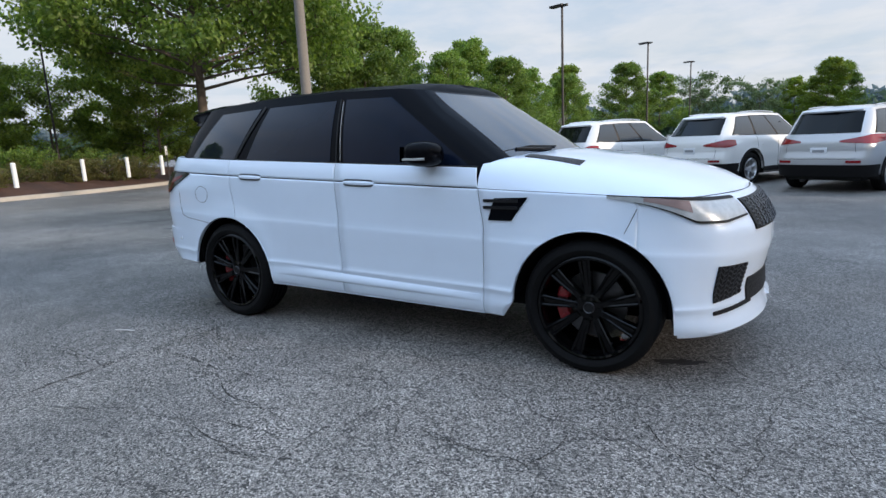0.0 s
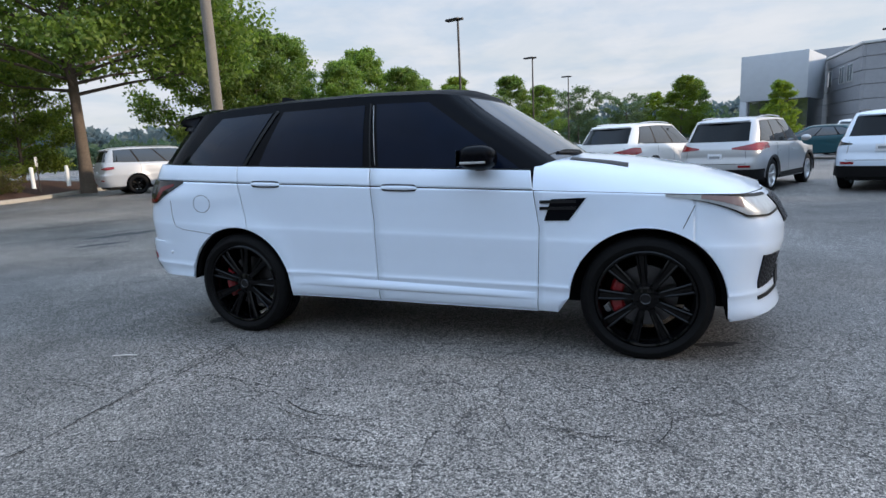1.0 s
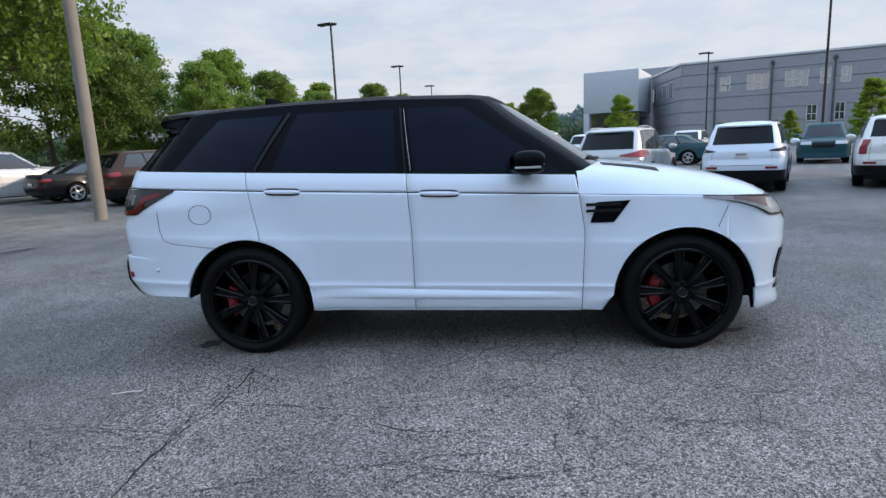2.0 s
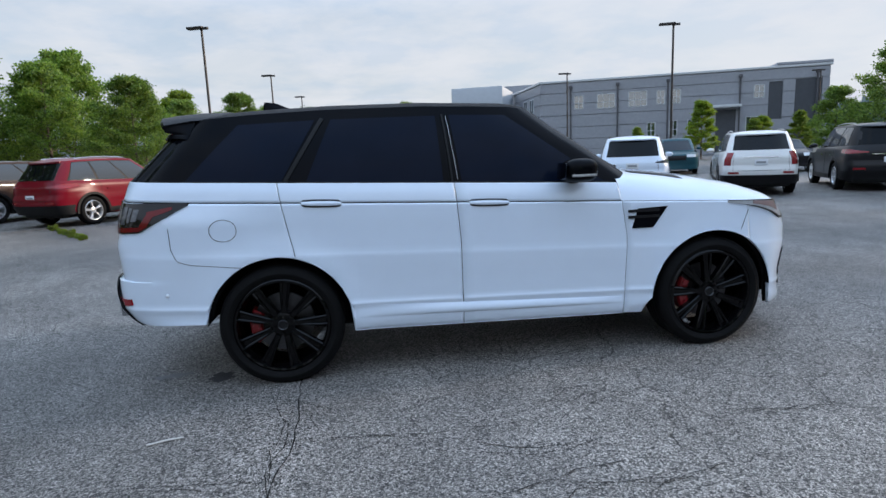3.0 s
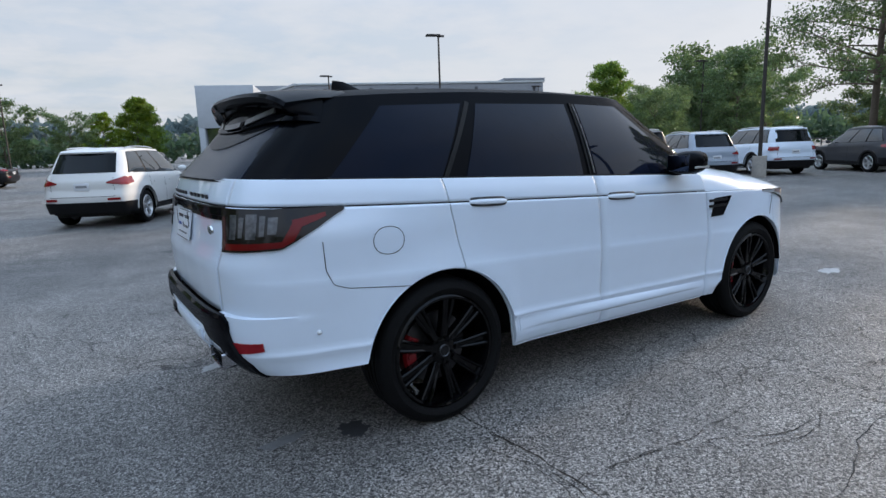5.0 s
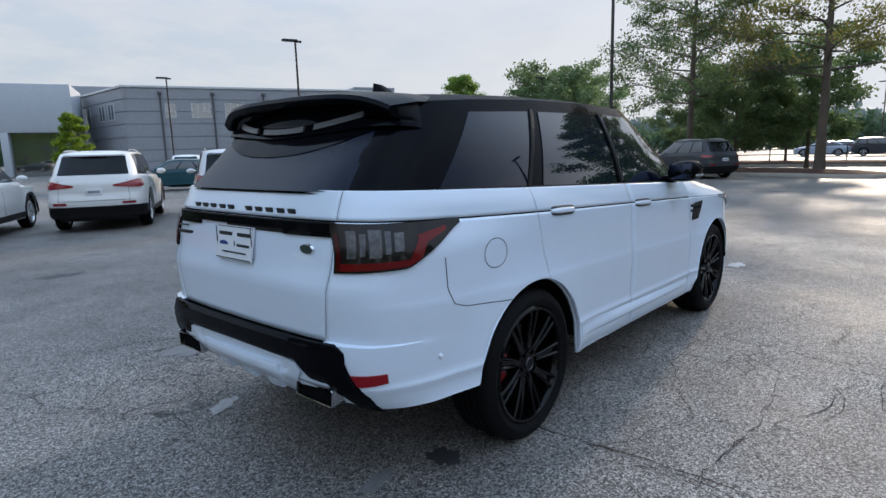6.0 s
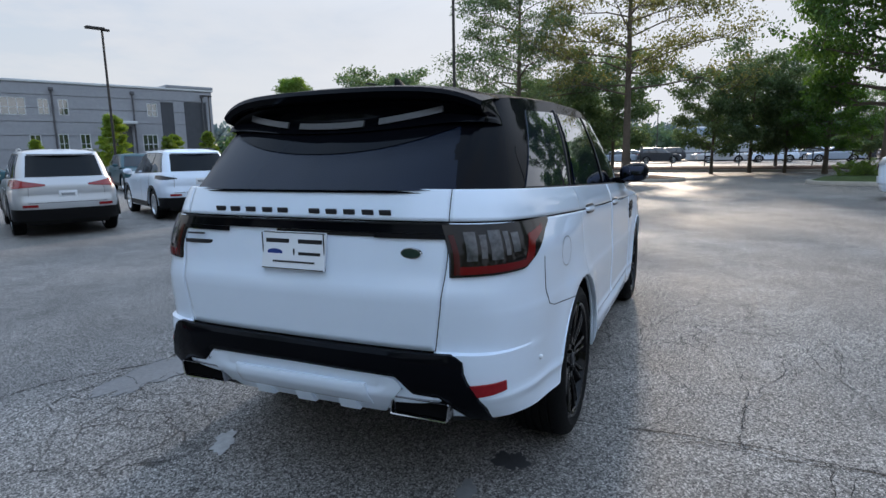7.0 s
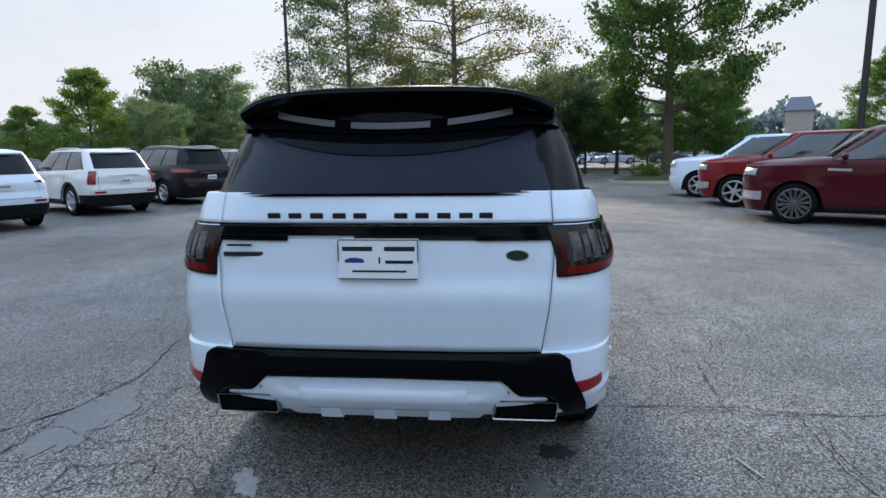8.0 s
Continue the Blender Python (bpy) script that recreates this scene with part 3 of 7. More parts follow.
def rim_mesh(r, width, spokes, split, mat, key, inner=.30):
    """A wheel whose face looks along -y."""
    k = ("rim", r, width, spokes, key)
    if k in TYRES:
        return TYRES[k]
    h = width / 2
    bm = lathe_bm([(r + .004, -h * .80), (r + .010, -h * .90), (r, -h * .96), (r - .012, -h * .93), (r - .02, -h * .80), (r - .04, -h * .2), (r - .045, h * .8), (r + .004, h * .9)], 56)
    lathe_bm([(.0, -h * .74), (.045, -h * .74), (.075, -h * .66), (.085, -h * .45), (.08, -h * .1), (0, -h * .1)], 32, bm)

    def spoke(a, w0, w1, offs):
        n = 7
        rows = []
        for i in range(n):
            q = i / (n - 1)
            rad = .055 + (r - .018 - .055) * q
            w = w0 + (w1 - w0) * q
            y = -h * (.66 + .22 * math.sin(q * 1.5))
            o = offs * (.5 + .9 * q)
            c = [(rad, y + .05, o - w), (rad, y + .006, o - w), (rad, y, o - w + .006), (rad, y, o + w - .006), (rad, y + .006, o + w), (rad, y + .05, o + w)]
            rows.append([bm.verts.new(Matrix.Rotation(a, 3, "Y") @ Vector(p)) for p in c])
        for p, s in zip(rows, rows[1:]):
            for j in range(6):
                bm.faces.new((p[j], p[(j + 1) % 6], s[(j + 1) % 6], s[j]))

    for i in range(spokes):
        a = 2 * math.pi * i / spokes + .3
        if split:
            spoke(a, .007, .0095, .019); spoke(a, .007, .0095, -.019)
            # web between the two ribs of a spoke
            m = Matrix.Rotation(a, 4, "Y") @ Matrix.Translation(((.055 + r) / 2, -h * .62, 0)) @ Matrix.Diagonal((r - .10, .03, .03, 1))
            bmesh.ops.create_cube(bm, size=1, matrix=m)
        else:
            spoke(a, .030, .022, 0)
    for i in range(5):
        a = 2 * math.pi * i / 5
        m = Matrix.Rotation(a, 4, "Y") @ Matrix.Translation((.058, -h * .74, 0)) @ Matrix.Rotation(radians(90), 4, "X")
        bmesh.ops.create_cone(bm, cap_ends=True, segments=6, radius1=.009, radius2=.009, depth=.018, matrix=m)
    bmesh.ops.recalc_face_normals(bm, faces=bm.faces)
    me = bpy.data.meshes.new("rim"); bm.to_mesh(me); bm.free()
    me.materials.append(mat); me.shade_smooth(); me.set_sharp_from_angle(angle=radians(32))
    TYRES[k] = me
    return me


def bm_mesh(name, bm, mat, angle=35):
    bmesh.ops.recalc_face_normals(bm, faces=bm.faces)
    me = bpy.data.meshes.new(name); bm.to_mesh(me); bm.free()
    me.materials.append(mat); me.shade_smooth(); me.set_sharp_from_angle(angle=radians(angle))
    return me


def add_wheel(car, x, y_face, hz, R, rim, width, rim_me, turn=0.0, brakes=False, steer=0.0, label=""):
    """A wheel with its parts; y_face: the outer face, negative on the right of the car."""
    sg = -1 if y_face < 0 else 1
    w = new("wheel")
    w.empty_display_size = .1
    w.parent = car
    w.matrix_basis = pose(x, y_face - sg * width / 2, hz, 0, 0, (0 if sg < 0 else 180) + steer)
    if label:
        w["label"] = label
    put("tyre", tyre_mesh(R, rim, width), w, "black rubber tyre")
    put("rim", rim_me, w, m=Matrix.Rotation(turn, 4, "Y"))
    if brakes:
        if "disc" not in TYRES:
            TYRES["disc"] = bm_mesh("brake_disc", lathe_bm([(.05, -.03), (.075, -.03), (.08, -.01), (.19, -.01), (.19, .015), (.08, .015)], 48), DISC)
            b = bmesh.new()
            lathe_bm([(.135, -.045), (.145, -.056), (.20, -.056), (.212, -.04), (.212, .03), (.135, .03), (.135, -.045)], 16, b, start=radians(150), sweep=radians(66))
            for a in (158, 183, 208):
                m = Matrix.Rotation(-radians(a), 4, "Y") @ Matrix.Translation((.172, -.054, 0)) @ Matrix.Rotation(radians(90), 4, "X")
                bmesh.ops.create_cone(b, cap_ends=True, segments=16, radius1=.022, radius2=.018, depth=.02, matrix=m)
            TYRES["caliper"] = bm_mesh("caliper", b, CALIPER)
            c = bmesh.new()
            lathe_bm([(0, -.004), (.026, -.004), (.030, 0), (.032, .006)], 28, c)
            TYRES["cap"] = bm_mesh("centre_cap", c, DARK)
            c = bmesh.new()
            lathe_bm([(.027, -.004), (.030, -.007), (.033, -.003), (.033, .004)], 28, c)
            TYRES["ring"] = bm_mesh("cap_ring", c, DISC)
        put("brake_disc", TYRES["disc"], w, "grey steel brake disc")
        put("caliper", TYRES["caliper"], w, "red painted brake caliper")
        put("centre_cap", TYRES["cap"], w, m=Matrix.Translation((0, -width * .5 * .77, 0)))
        put("cap_ring", TYRES["ring"], w, "thin bright ring", Matrix.Translation((0, -width * .5 * .77, 0)))
    return w

# ---- the white car with the black roof ----
def hero():
    F = Forms()
    car = thing("suv", "white SUV with gloss black roof and black wheels on asphalt", "car")
    i_all = len(F.C) - 1
    # door joints: x of the joint by height
    J = {"a": ([.3, .85, 1.21], [.811, .83, .775]), "c": ([.3, .85, 1.21], [-.301, -.303, -.330]), "r": ([.75, .82, .9, 1.05, 1.21], [-1.345, -1.355, -1.375, -1.405, -1.43])}
    ref = {k: F.t_at_x(float(np.mean(v[1])), .8) for k, v in J.items()}
    half = .0019     # half a joint
    def places(t, axis):
        q = abs(float(np.interp(t + 1, range(len(F.C)), F.C[:, axis]) - np.interp(t - 1, range(len(F.C)), F.C[:, axis]))) / 2
        return half / max(q, 1e-6)
    wide = {k: places(v, 0) for k, v in ref.items()}
    gate = F.t_at_rear_y(.648)
    # half width of the tailgate by height
    gate_y = ([.50, .64, .80, .97, 1.21], [.600, .606, .632, .650, .640])
    keys = [0, gate, F.t_at_x(-1.9, .8)] + [ref["r"], ref["c"], ref["a"]] + [F.t_at_x(1.0, .8), i_all]

    def warp(t, zn):
        now = [keys[0], F.t_at_rear_y(float(np.interp(zn, *gate_y)), zn), keys[2]] + [F.t_at_x(float(np.interp(zn, *J[k])), zn) for k in "rca"] + keys[6:]
        return float(np.interp(t, keys, now))

    g = places(gate, 1)
    LIP = .636       # foot of the tailgate
    marks = [gate - g, gate + g] + [ref[k] + d for k in "rca" for d in (-wide[k], wide[k])]
    cols = columns(F, marks, 170)
    low_rows = [.27, .285, .30, .32, .345, .37, .40, .43, .45, .466, .472, .481, .490, .51, .54, .58, .61, .6335, .6385, .66, .69, .715, .74, .76, .775, .787, .80, .83, .86, .89, .92, .94, .96, .99, 1.02, 1.05, 1.075, 1.0885]
    up_rows = [1.0955, 1.11, 1.13, 1.15, 1.17, 1.185, 1.20, 1.208, 1.212]
    mid = lambda i: (cols[i] + cols[i + 1]) / 2

    def panel(i, j, rows, upper):
        t, z = mid(i), (rows[j] + rows[j + 1]) / 2
        for k in "rca":
            if abs(t - ref[k]) < wide[k] and (k != "r" or z > .45):
                return None
        if abs(t - gate) < g and z > LIP:
            return None
        if t < gate:
            return "tailgate" if z > .6385 else ("rear_bumper" if z < .6335 else None)
        if upper and t > F.t_at_x(.78, 1.15) + 1:
            return None
        if t < ref["r"]:
            return "rear_wing"
        if t < ref["c"]:
            return "rear_door" if z > .30 else "sill"
        if t < ref["a"]:
            return "front_door" if z > .30 else "sill"
        return "front_wing" if t < F.t_at_x(1.72, .8) else "front_bumper"

    groups = {}
    for rows, upper in ((low_rows, False), (up_rows, True)):
        verts = [F.body(warp(t, zn), zn) for t in cols for zn in rows]
        m = len(rows)
        for i in range(len(cols) - 1):
            for j in range(m - 1):
                p = panel(i, j, rows, upper)
                if p:
                    vs, fs = groups.setdefault(p, ([], []))
                    n = len(vs)
                    vs += [verts[a] for a in (i * m + j, (i + 1) * m + j, (i + 1) * m + j + 1, i * m + j + 1)]
                    fs.append((n, n + 3, n + 2, n + 1))
    for p, (vs, fs) in groups.items():
        single = p in ("tailgate", "rear_bumper", "front_bumper")
        sides = [both(vs, fs)] if single else [(vs, fs), (flip(vs), [tuple(reversed(f)) for f in fs])]
        for v, f in sides:
            me = fix_normals(mesh_from(p, v, f, WHITE, 30))
            ob = put(p, me, car)
            so = ob.modifiers.new("thickness", "SOLIDIFY")
            so.thickness, so.offset = .004, -1
    # dark structure behind the skins
    inner = [F.body(t, zn) for t in cols[::2] for zn in (.30, .5, .8, 1.0, 1.1, 1.2)]
    inner = [(x * .985, y * .972, z if x < .74 else min(z, .97 - .03 * x)) for x, y, z in inner]
    m, nc = 6, len(cols[::2])
    iv, jf = both(inner, [(i * m + j, (i + 1) * m + j, (i + 1) * m + j + 1, i * m + j + 1) for i in range(nc - 1) for j in range(m - 1)])
    put("inner_structure", fix_normals(mesh_from("inner_structure", iv, jf, SHADOW)), car)
    put("underbody", bm_mesh("underbody", box_bm(-1.80, 2.05, -.74, .74, .29, .52, .05), SHADOW), car)
    for h in F.hubs:
        for sg in (-1, 1):
            b = lathe_bm([(F.Ra - .004, 0), (F.Ra - .004, .28), (.1, .28)], 40, start=radians(5), sweep=radians(170))
            put("arch_liner", bm_mesh("arch_liner", b, SHADOW), car, "black wheel arch liner", pose(h, sg * .945, F.hz, 0, 0, 0) @ Matrix.Diagonal((1, -sg, 1, 1)))
    # black seal that closes the belt between skin and glass
    tops = [F.body(warp(t, 1.2115), 1.2115) for t in cols if t < F.t_at_x(.80, 1.2)]
    n = len(tops)
    inn = []
    for i, (x, y, z) in enumerate(tops):
        a, c = tops[max(i - 1, 0)], tops[min(i + 1, n - 1)]
        dx, dy = c[0] - a[0], c[1] - a[1]
        q = math.hypot(dx, dy) or 1
        inn.append((x + dy / q * .10, max(y - dx / q * .10, 0), z - .004))
    back = [i for i in range(n - 1) if tops[i + 1][0] < -2.02]
    for name, ids, mat, dz, label in (("belt_seal", range(len(back), n - 1), SHADOW, -.004, "black seal along the window line"), ("tailgate_shoulder", back, WHITE, -.001, "white shoulder under the rear screen")):
        sv, sf = used(tops + inn, [(i, i + 1, n + i + 1, n + i) for i in ids])
        k = 1 if mat == WHITE else 0
        sv = [(x * (.994, .9995)[k], y * (.990, .9995)[k], z + dz) for x, y, z in sv]
        for v2, f2 in ([both(sv, sf)] if k else [(sv, sf), (flip(sv), [tuple(reversed(f)) for f in sf])]):
            put(name, fix_normals(mesh_from(name, v2, f2, mat)), car, label)
    # bonnet
    hv, hf = both(*hood_skin(F, 48, 22))
    put("bonnet", fix_normals(mesh_from("bonnet", hv, hf, WHITE, 40)), car)
    # glasshouse and roof
    gv, gf = both(*green_skin(F, -.04, 1.0, 12, 3))
    put("window_pillar_shell", fix_normals(mesh_from("window_pillar_shell", gv, gf, BLACK_PAINT, 40)), car, "gloss black window pillars")
    rv, rf = both(*roof_skin(F, 14, 3))
    put("roof", fix_normals(mesh_from("roof", rv, rf, ROOF_BLACK, 40)), car, "black roof beaded with dew")

    L = np.linspace

    def side_window(name, low0, low1, top1, top0, mat, label=""):
        """Corners as (x, z): low rear, low front, top front, top rear."""
        for sg in (1, -1):
            def fn(u, v):
                a = np.array(low0) * (1 - u) + np.array(low1) * u
                b = np.array(top0) * (1 - u) + np.array(top1) * u
                p = a * (1 - v) + b * v
                x, y, z = F.green_side(p[0], p[1], .005)
                return x, sg * y, z
            skin(name, fn, L(0, 1, 14), L(0, 1, 8), (0, -sg * .012, -.002), mat, car, label)

    side_window("rear_quarter_window", (-1.99, 1.302), (-1.405, 1.281), (-1.185, 1.655), (-1.66, 1.640), TINT, "dark tinted quarter window")
    side_window("rear_door_window", (-1.255, 1.274), (-.395, 1.236), (-.415, 1.660), (-1.085, 1.656), TINT, "dark tinted rear window")
    side_window("front_door_window", (-.275, 1.232), (.70, 1.190), (.055, 1.652), (-.325, 1.662), TINT, "dark tinted front window")
    # window surround seals
    for sg in (1, -1):
        for a, b, w in (((-1.385, 1.278), (-1.14, 1.665), .012), ((-.335, 1.230), (-.37, 1.668), .006), ((-2.0, 1.298), (.76, 1.178), .008)):
            def fn(u, v, a=a, b=b, w=w):
                x, z = a[0] * (1 - u) + b[0] * u, a[1] * (1 - u) + b[1] * u
                dx, dz = b[0] - a[0], b[1] - a[1]
                q = math.hypot(dx, dz)
                x, y, z = F.green_side(x - dz / q * w * v, z + dx / q * w * v, .009)
                return x, sg * y, z
            skin("window_seal", fn, L(0, 1, 24), (-1, 0, 1), (0, -sg * .01, 0), DARK, car, "black rubber window seal")
    # bright slivers added to imitate the reflection along the door pillars
    for sg in (1, -1):
        for a, b in (((-.300, 1.245), (-.345, 1.655)),):
            def fn(u, v, a=a, b=b):
                x, y, z = F.green_side(a[0] * (1 - u) + b[0] * u + v * .0009, a[1] * (1 - u) + b[1] * u, .011)
                return x, sg * y, z
            skin("pillar_edge", fn, L(0, 1, 10), (-1, 1), (0, -sg * .008, 0), ALLOY, car, "thin bright strip standing for a reflection on the pillar")
    # rear and front screens
    skin("rear_window", lambda u, v: F.green_end(u * (.645 - .075 * v), v * .84 - .02, .006), L(-1, 1, 30), L(0, 1, 12), (.012, 0, -.004), REAR_TINT, car, "dark tinted rear screen beaded with dew")
    skin("windscreen", lambda u, v: F.green_end(u * (.735 - .17 * v), v * .97 + .0, .006, True), L(-1, 1, 30), L(0, 1, 12), (-.012, 0, -.004), SCREEN, car, "raked windscreen reflecting the sky")

    # roof spoiler: deck, trailing lip, hollow underside
    def spoiler(u, v):
        a = abs(u)
        y = u * (.668 + .012 * max(0, v - .45) * (1 - v) * 4)
        xt, zt = -2.225 + .11 * a ** 2.6, 1.724 - .012 * a ** 2 - .058 * a ** 6
        g8 = F.green_end(y * .93, .75 + .12 * a ** 2 - .12 * a ** 6, .020)
        g9 = F.green_end(y * .93, .62 + .16 * a ** 2 - .07 * a ** 6, .016)
        rows = [(-1.78, 1.762 - .045 * a ** 2 - .033 * a ** 6), (-1.95, 1.758 - .035 * a ** 2 - .045 * a ** 6), (-2.12 + .08 * a ** 2, 1.742 - .022 * a ** 2 - .055 * a ** 6), (xt, zt), (xt - .012, zt - .018), (xt + .006, zt - .042),
                (xt + .05, zt - .052), (-2.15 + .09 * a ** 2, 1.650 - .055 * a ** 2), (g8[0], g8[2]), (g9[0], g9[2])]
        q = v * (len(rows) - 1)
        i = min(int(q), len(rows) - 2)
        f = q - i
        return rows[i][0] * (1 - f) + rows[i + 1][0] * f, y, rows[i][1] * (1 - f) + rows[i + 1][1] * f

    sp = skin("roof_spoiler", spoiler, L(-1, 1, 41), L(0, 1, 37), (.012, 0, -.004), BLACK_PAINT, car, "gloss black roof spoiler", 30)
    # its ends run forward into the rear pillars
    for sg in (1, -1):
        def wing(u, v):
            x, y, z = spoiler(sg, v)
            z2 = z - .012 * u
            x2 = max(x, -1.93 - .42 * (1.66 - z2))
            gx, gy, gz = F.green_side(x2, z2, .003)
            e = u * u * (3 - 2 * u)
            return x + (gx - x) * u, y + (sg * gy - y) * e, z + (gz - z) * u
        skin("spoiler_end", wing, L(0, 1, 10), L(.12, 1, 24), (0, -sg * .006, -.003), BLACK_PAINT, sp)
    # black band printed along the top of the rear screen
    def frit(u, v):
        a = abs(u)
        lo = .385 + .30 * a ** 2.2
        w = lo + (.90 - lo) * v
        return F.green_end(u * (.642 - .085 * w), w, .0095)
    skin("screen_band", frit, L(-1, 1, 33), L(0, 1, 8), (.004, 0, -.002), BLACK_PAINT, car, "black band along the top of the rear screen")
    SLOT = material("slot_grey", (.08, .08, .085), .35)
    for y0, y1 in ((-.50, -.235), (-.165, .165), (.235, .50)):
        def fn(u, v, y0=y0, y1=y1):
            y = y0 + (y1 - y0) * u
            a = abs(y) / .655
            return F.green_end(y, .655 + .27 * a ** 2 + .055 * v, .026 + .010 * v)
        skin("spoiler_slot", fn, L(0, 1, 12), (0, .5, 1), (.012, 0, 0), SLOT, sp, "grey light strip under the spoiler")
    # shark fin aerial
    b = bmesh.new()
    rows = [((-1.60, 1.77), (-1.36, 1.775), .032), ((-1.60, 1.80), (-1.43, 1.80), .022), ((-1.595, 1.825), (-1.48, 1.822), .012), ((-1.59, 1.842), (-1.52, 1.836), .004)]
    rings = [[b.verts.new((x0 + (x1 - x0) * q, w * s * math.sin(math.pi * min(q * .8 + .2, 1)) if 0 < q < 1 else 0, z0 + (z1 - z0) * q)) for q, s in ((0, 0), (.25, 1), (.5, 1), (.75, 1), (1, 0), (.75, -1), (.5, -1), (.25, -1))] for (x0, z0), (x1, z1), w in rows]
    for a, c in zip(rings, rings[1:]):
        for k in range(8):
            b.faces.new((a[k], a[(k + 1) % 8], c[(k + 1) % 8], c[k]))
    b.faces.new(rings[-1])
    put("aerial_fin", bm_mesh("aerial_fin", b, BLACK_PAINT), car, "black shark fin aerial")

    # tail lamps wrap the corners
    t0, t1 = F.t_at_rear_y(.655), F.t_at_x(-1.965, 1.1)
    ta, tb = F.t_at_x(-2.25, 1.0), F.t_at_x(-2.09, 1.1)

    def lamp_low(t):
        return float(np.interp(t, [t0, ta, tb, t1], [1.0, 1.012, 1.10, 1.165]))

    def lamp_top(t):
        return float(np.interp(t, [t0, t1], [1.193, 1.182]))

    for sg in (1, -1):
        def shell_pt(u, v, a, b, lo, hi, off):
            t = t0 + (t1 - t0) * (a + (b - a) * u)
            z0, z1 = lamp_low(t), lamp_top(t)
            x, y, z = F.corner(t, z0 + (z1 - z0) * (lo + (hi - lo) * v), off)
            return x, sg * y, z
        lens = skin("tail_lamp", lambda u, v: shell_pt(u, v, 0, 1, 0, 1, .010), L(0, 1, 30), L(0, 1, 7), (.012, -sg * .016, 0), SMOKE, car, "smoked red tail lamp")
        skin("light_bar", lambda u, v: shell_pt(u, v, .03, .60, .05, .20, .0125), L(0, 1, 20), (0, .5, 1), (.006, -sg * .006, 0), RED, lens, "red lower light bar")
        skin("light_bar", lambda u, v: shell_pt(u, v, .02, .055, .05, .80, .0125), L(0, 1, 6), L(0, 1, 5), (.006, -sg * .006, 0), RED_DIM, lens, "dim red inner light bar")
        skin("light_bar", lambda u, v: shell_pt(u, v, .54 + .14 * v, .66 + .13 * v, .05, .66, .0127), L(0, 1, 8), L(0, 1, 6), (.006, -sg * .006, 0), RED, lens, "red slanting light bar")
        skin("light_bar", lambda u, v: shell_pt(u, v, .66, .90, .36, .66, .0125), L(0, 1, 12), (0, 1), (.006, -sg * .006, 0), RED, lens, "red upper light bar")
        # grey slivers paint the upright highlights on the clear lamp glass
        for k, (a0, w, lo, hi) in enumerate(((.10, .07, .30, .86), (.20, .04, .34, .80), (.27, .09, .30, .88), (.39, .04, .36, .84), (.46, .07, .40, .80))):
            skin("reflector_bowl", lambda u, v: shell_pt(u, v, a0 + .02 * v, a0 + w + .03 * v, lo, hi, .0122), L(0, 1, 5), L(0, 1, 5), (.006, -sg * .006, 0), LAMP_CLEAR_DIM, lens, "grey sliver for the bright smears on clear lamp glass")

    # fuel flap
    for k, sg in enumerate((-1,)):
        b = bmesh.new()
        n = 40
        ring = []
        for r in (.0765, .080):
            row = []
            for a in range(n):
                c, s_ = math.cos(2 * math.pi * a / n), math.sin(2 * math.pi * a / n)
                p = .94
                x, z = -1.765 + r * 1.02 * math.copysign(abs(c) ** p, c), 1.004 + r * .84 * math.copysign(abs(s_) ** p, s_)
                x, y, z = F.side(x, z, .0018)
                row.append(b.verts.new((x, sg * y, z)))
            ring.append(row)
        for a in range(n):
            b.faces.new((ring[0][a], ring[0][(a + 1) % n], ring[1][(a + 1) % n], ring[1][a]))
        put("fuel_flap_joint", bm_mesh("fuel_flap_joint", b, DARK), car, "thin dark joint round the fuel flap")

    def joint(pts, fn, sg, w=.0022, name="panel_joint"):
        """A thin dark joint line over the skin through (a, b) places."""
        P = np.array(pts, float)
        d = np.concatenate([[0], np.cumsum(np.hypot(*np.diff(P, axis=0).T))])
        def at(u, v):
            q = u * d[-1]
            a, c = float(np.interp(q, d, P[:, 0])), float(np.interp(q, d, P[:, 1]))
            q2 = min(q + .01, d[-1]); q1 = q2 - .01
            da, dc = float(np.interp(q2, d, P[:, 0]) - np.interp(q1, d, P[:, 0])), float(np.interp(q2, d, P[:, 1]) - np.interp(q1, d, P[:, 1]))
            h = math.hypot(da, dc) or 1
            x, y, z = fn(a - dc / h * w * v, c + da / h * w * v)
            return x, sg * y, z
        skin(name, at, L(0, 1, 40), (-1, 1), (0, -sg * .003, 0), DARK, car, "thin dark joint between panels")

    for sg in (1, -1):
        joint([(-2.085, 1.03), (-2.08, .90), (-2.05, .83), (-1.98, .805), (-1.66, .772)], lambda x, z: F.side(x, z, .0016), sg, .0015)
        joint([(1.72, .95), (1.66, .82)], lambda x, z: F.side(x, z, .0016), sg, .0018)
    # door handles
    for sg in (1, -1):
        for x0, x1, z0, z1 in ((-1.29, -1.045, 1.146, 1.136), (-.24, .02, 1.098, 1.088)):
            def fn(u, v, grow=0.0, off=.016):
                x = x0 + (x1 - x0) * u
                zc = z0 + (z1 - z0) * u
                r = .0145 * (1 - .35 * abs(2 * u - 1) ** 4) + grow
                x, y, z = F.side(x, zc + r * v, off - .012 * abs(2 * u - 1) ** 6 - .006 * v * v)
                return x, sg * y, z
            hd = skin("door_handle", fn, L(0, 1, 20), L(-1, 1, 7), (0, -sg * .02, 0), WHITE, car, "white flush door handle")
            skin("handle_recess", lambda u, v: fn(min(max(u, -.03), 1.03), v, .0100, .0126), L(-.03, 1.03, 24), L(-1, 1, 9), (0, -sg * .01, 0), INK, hd, "black handle surround")

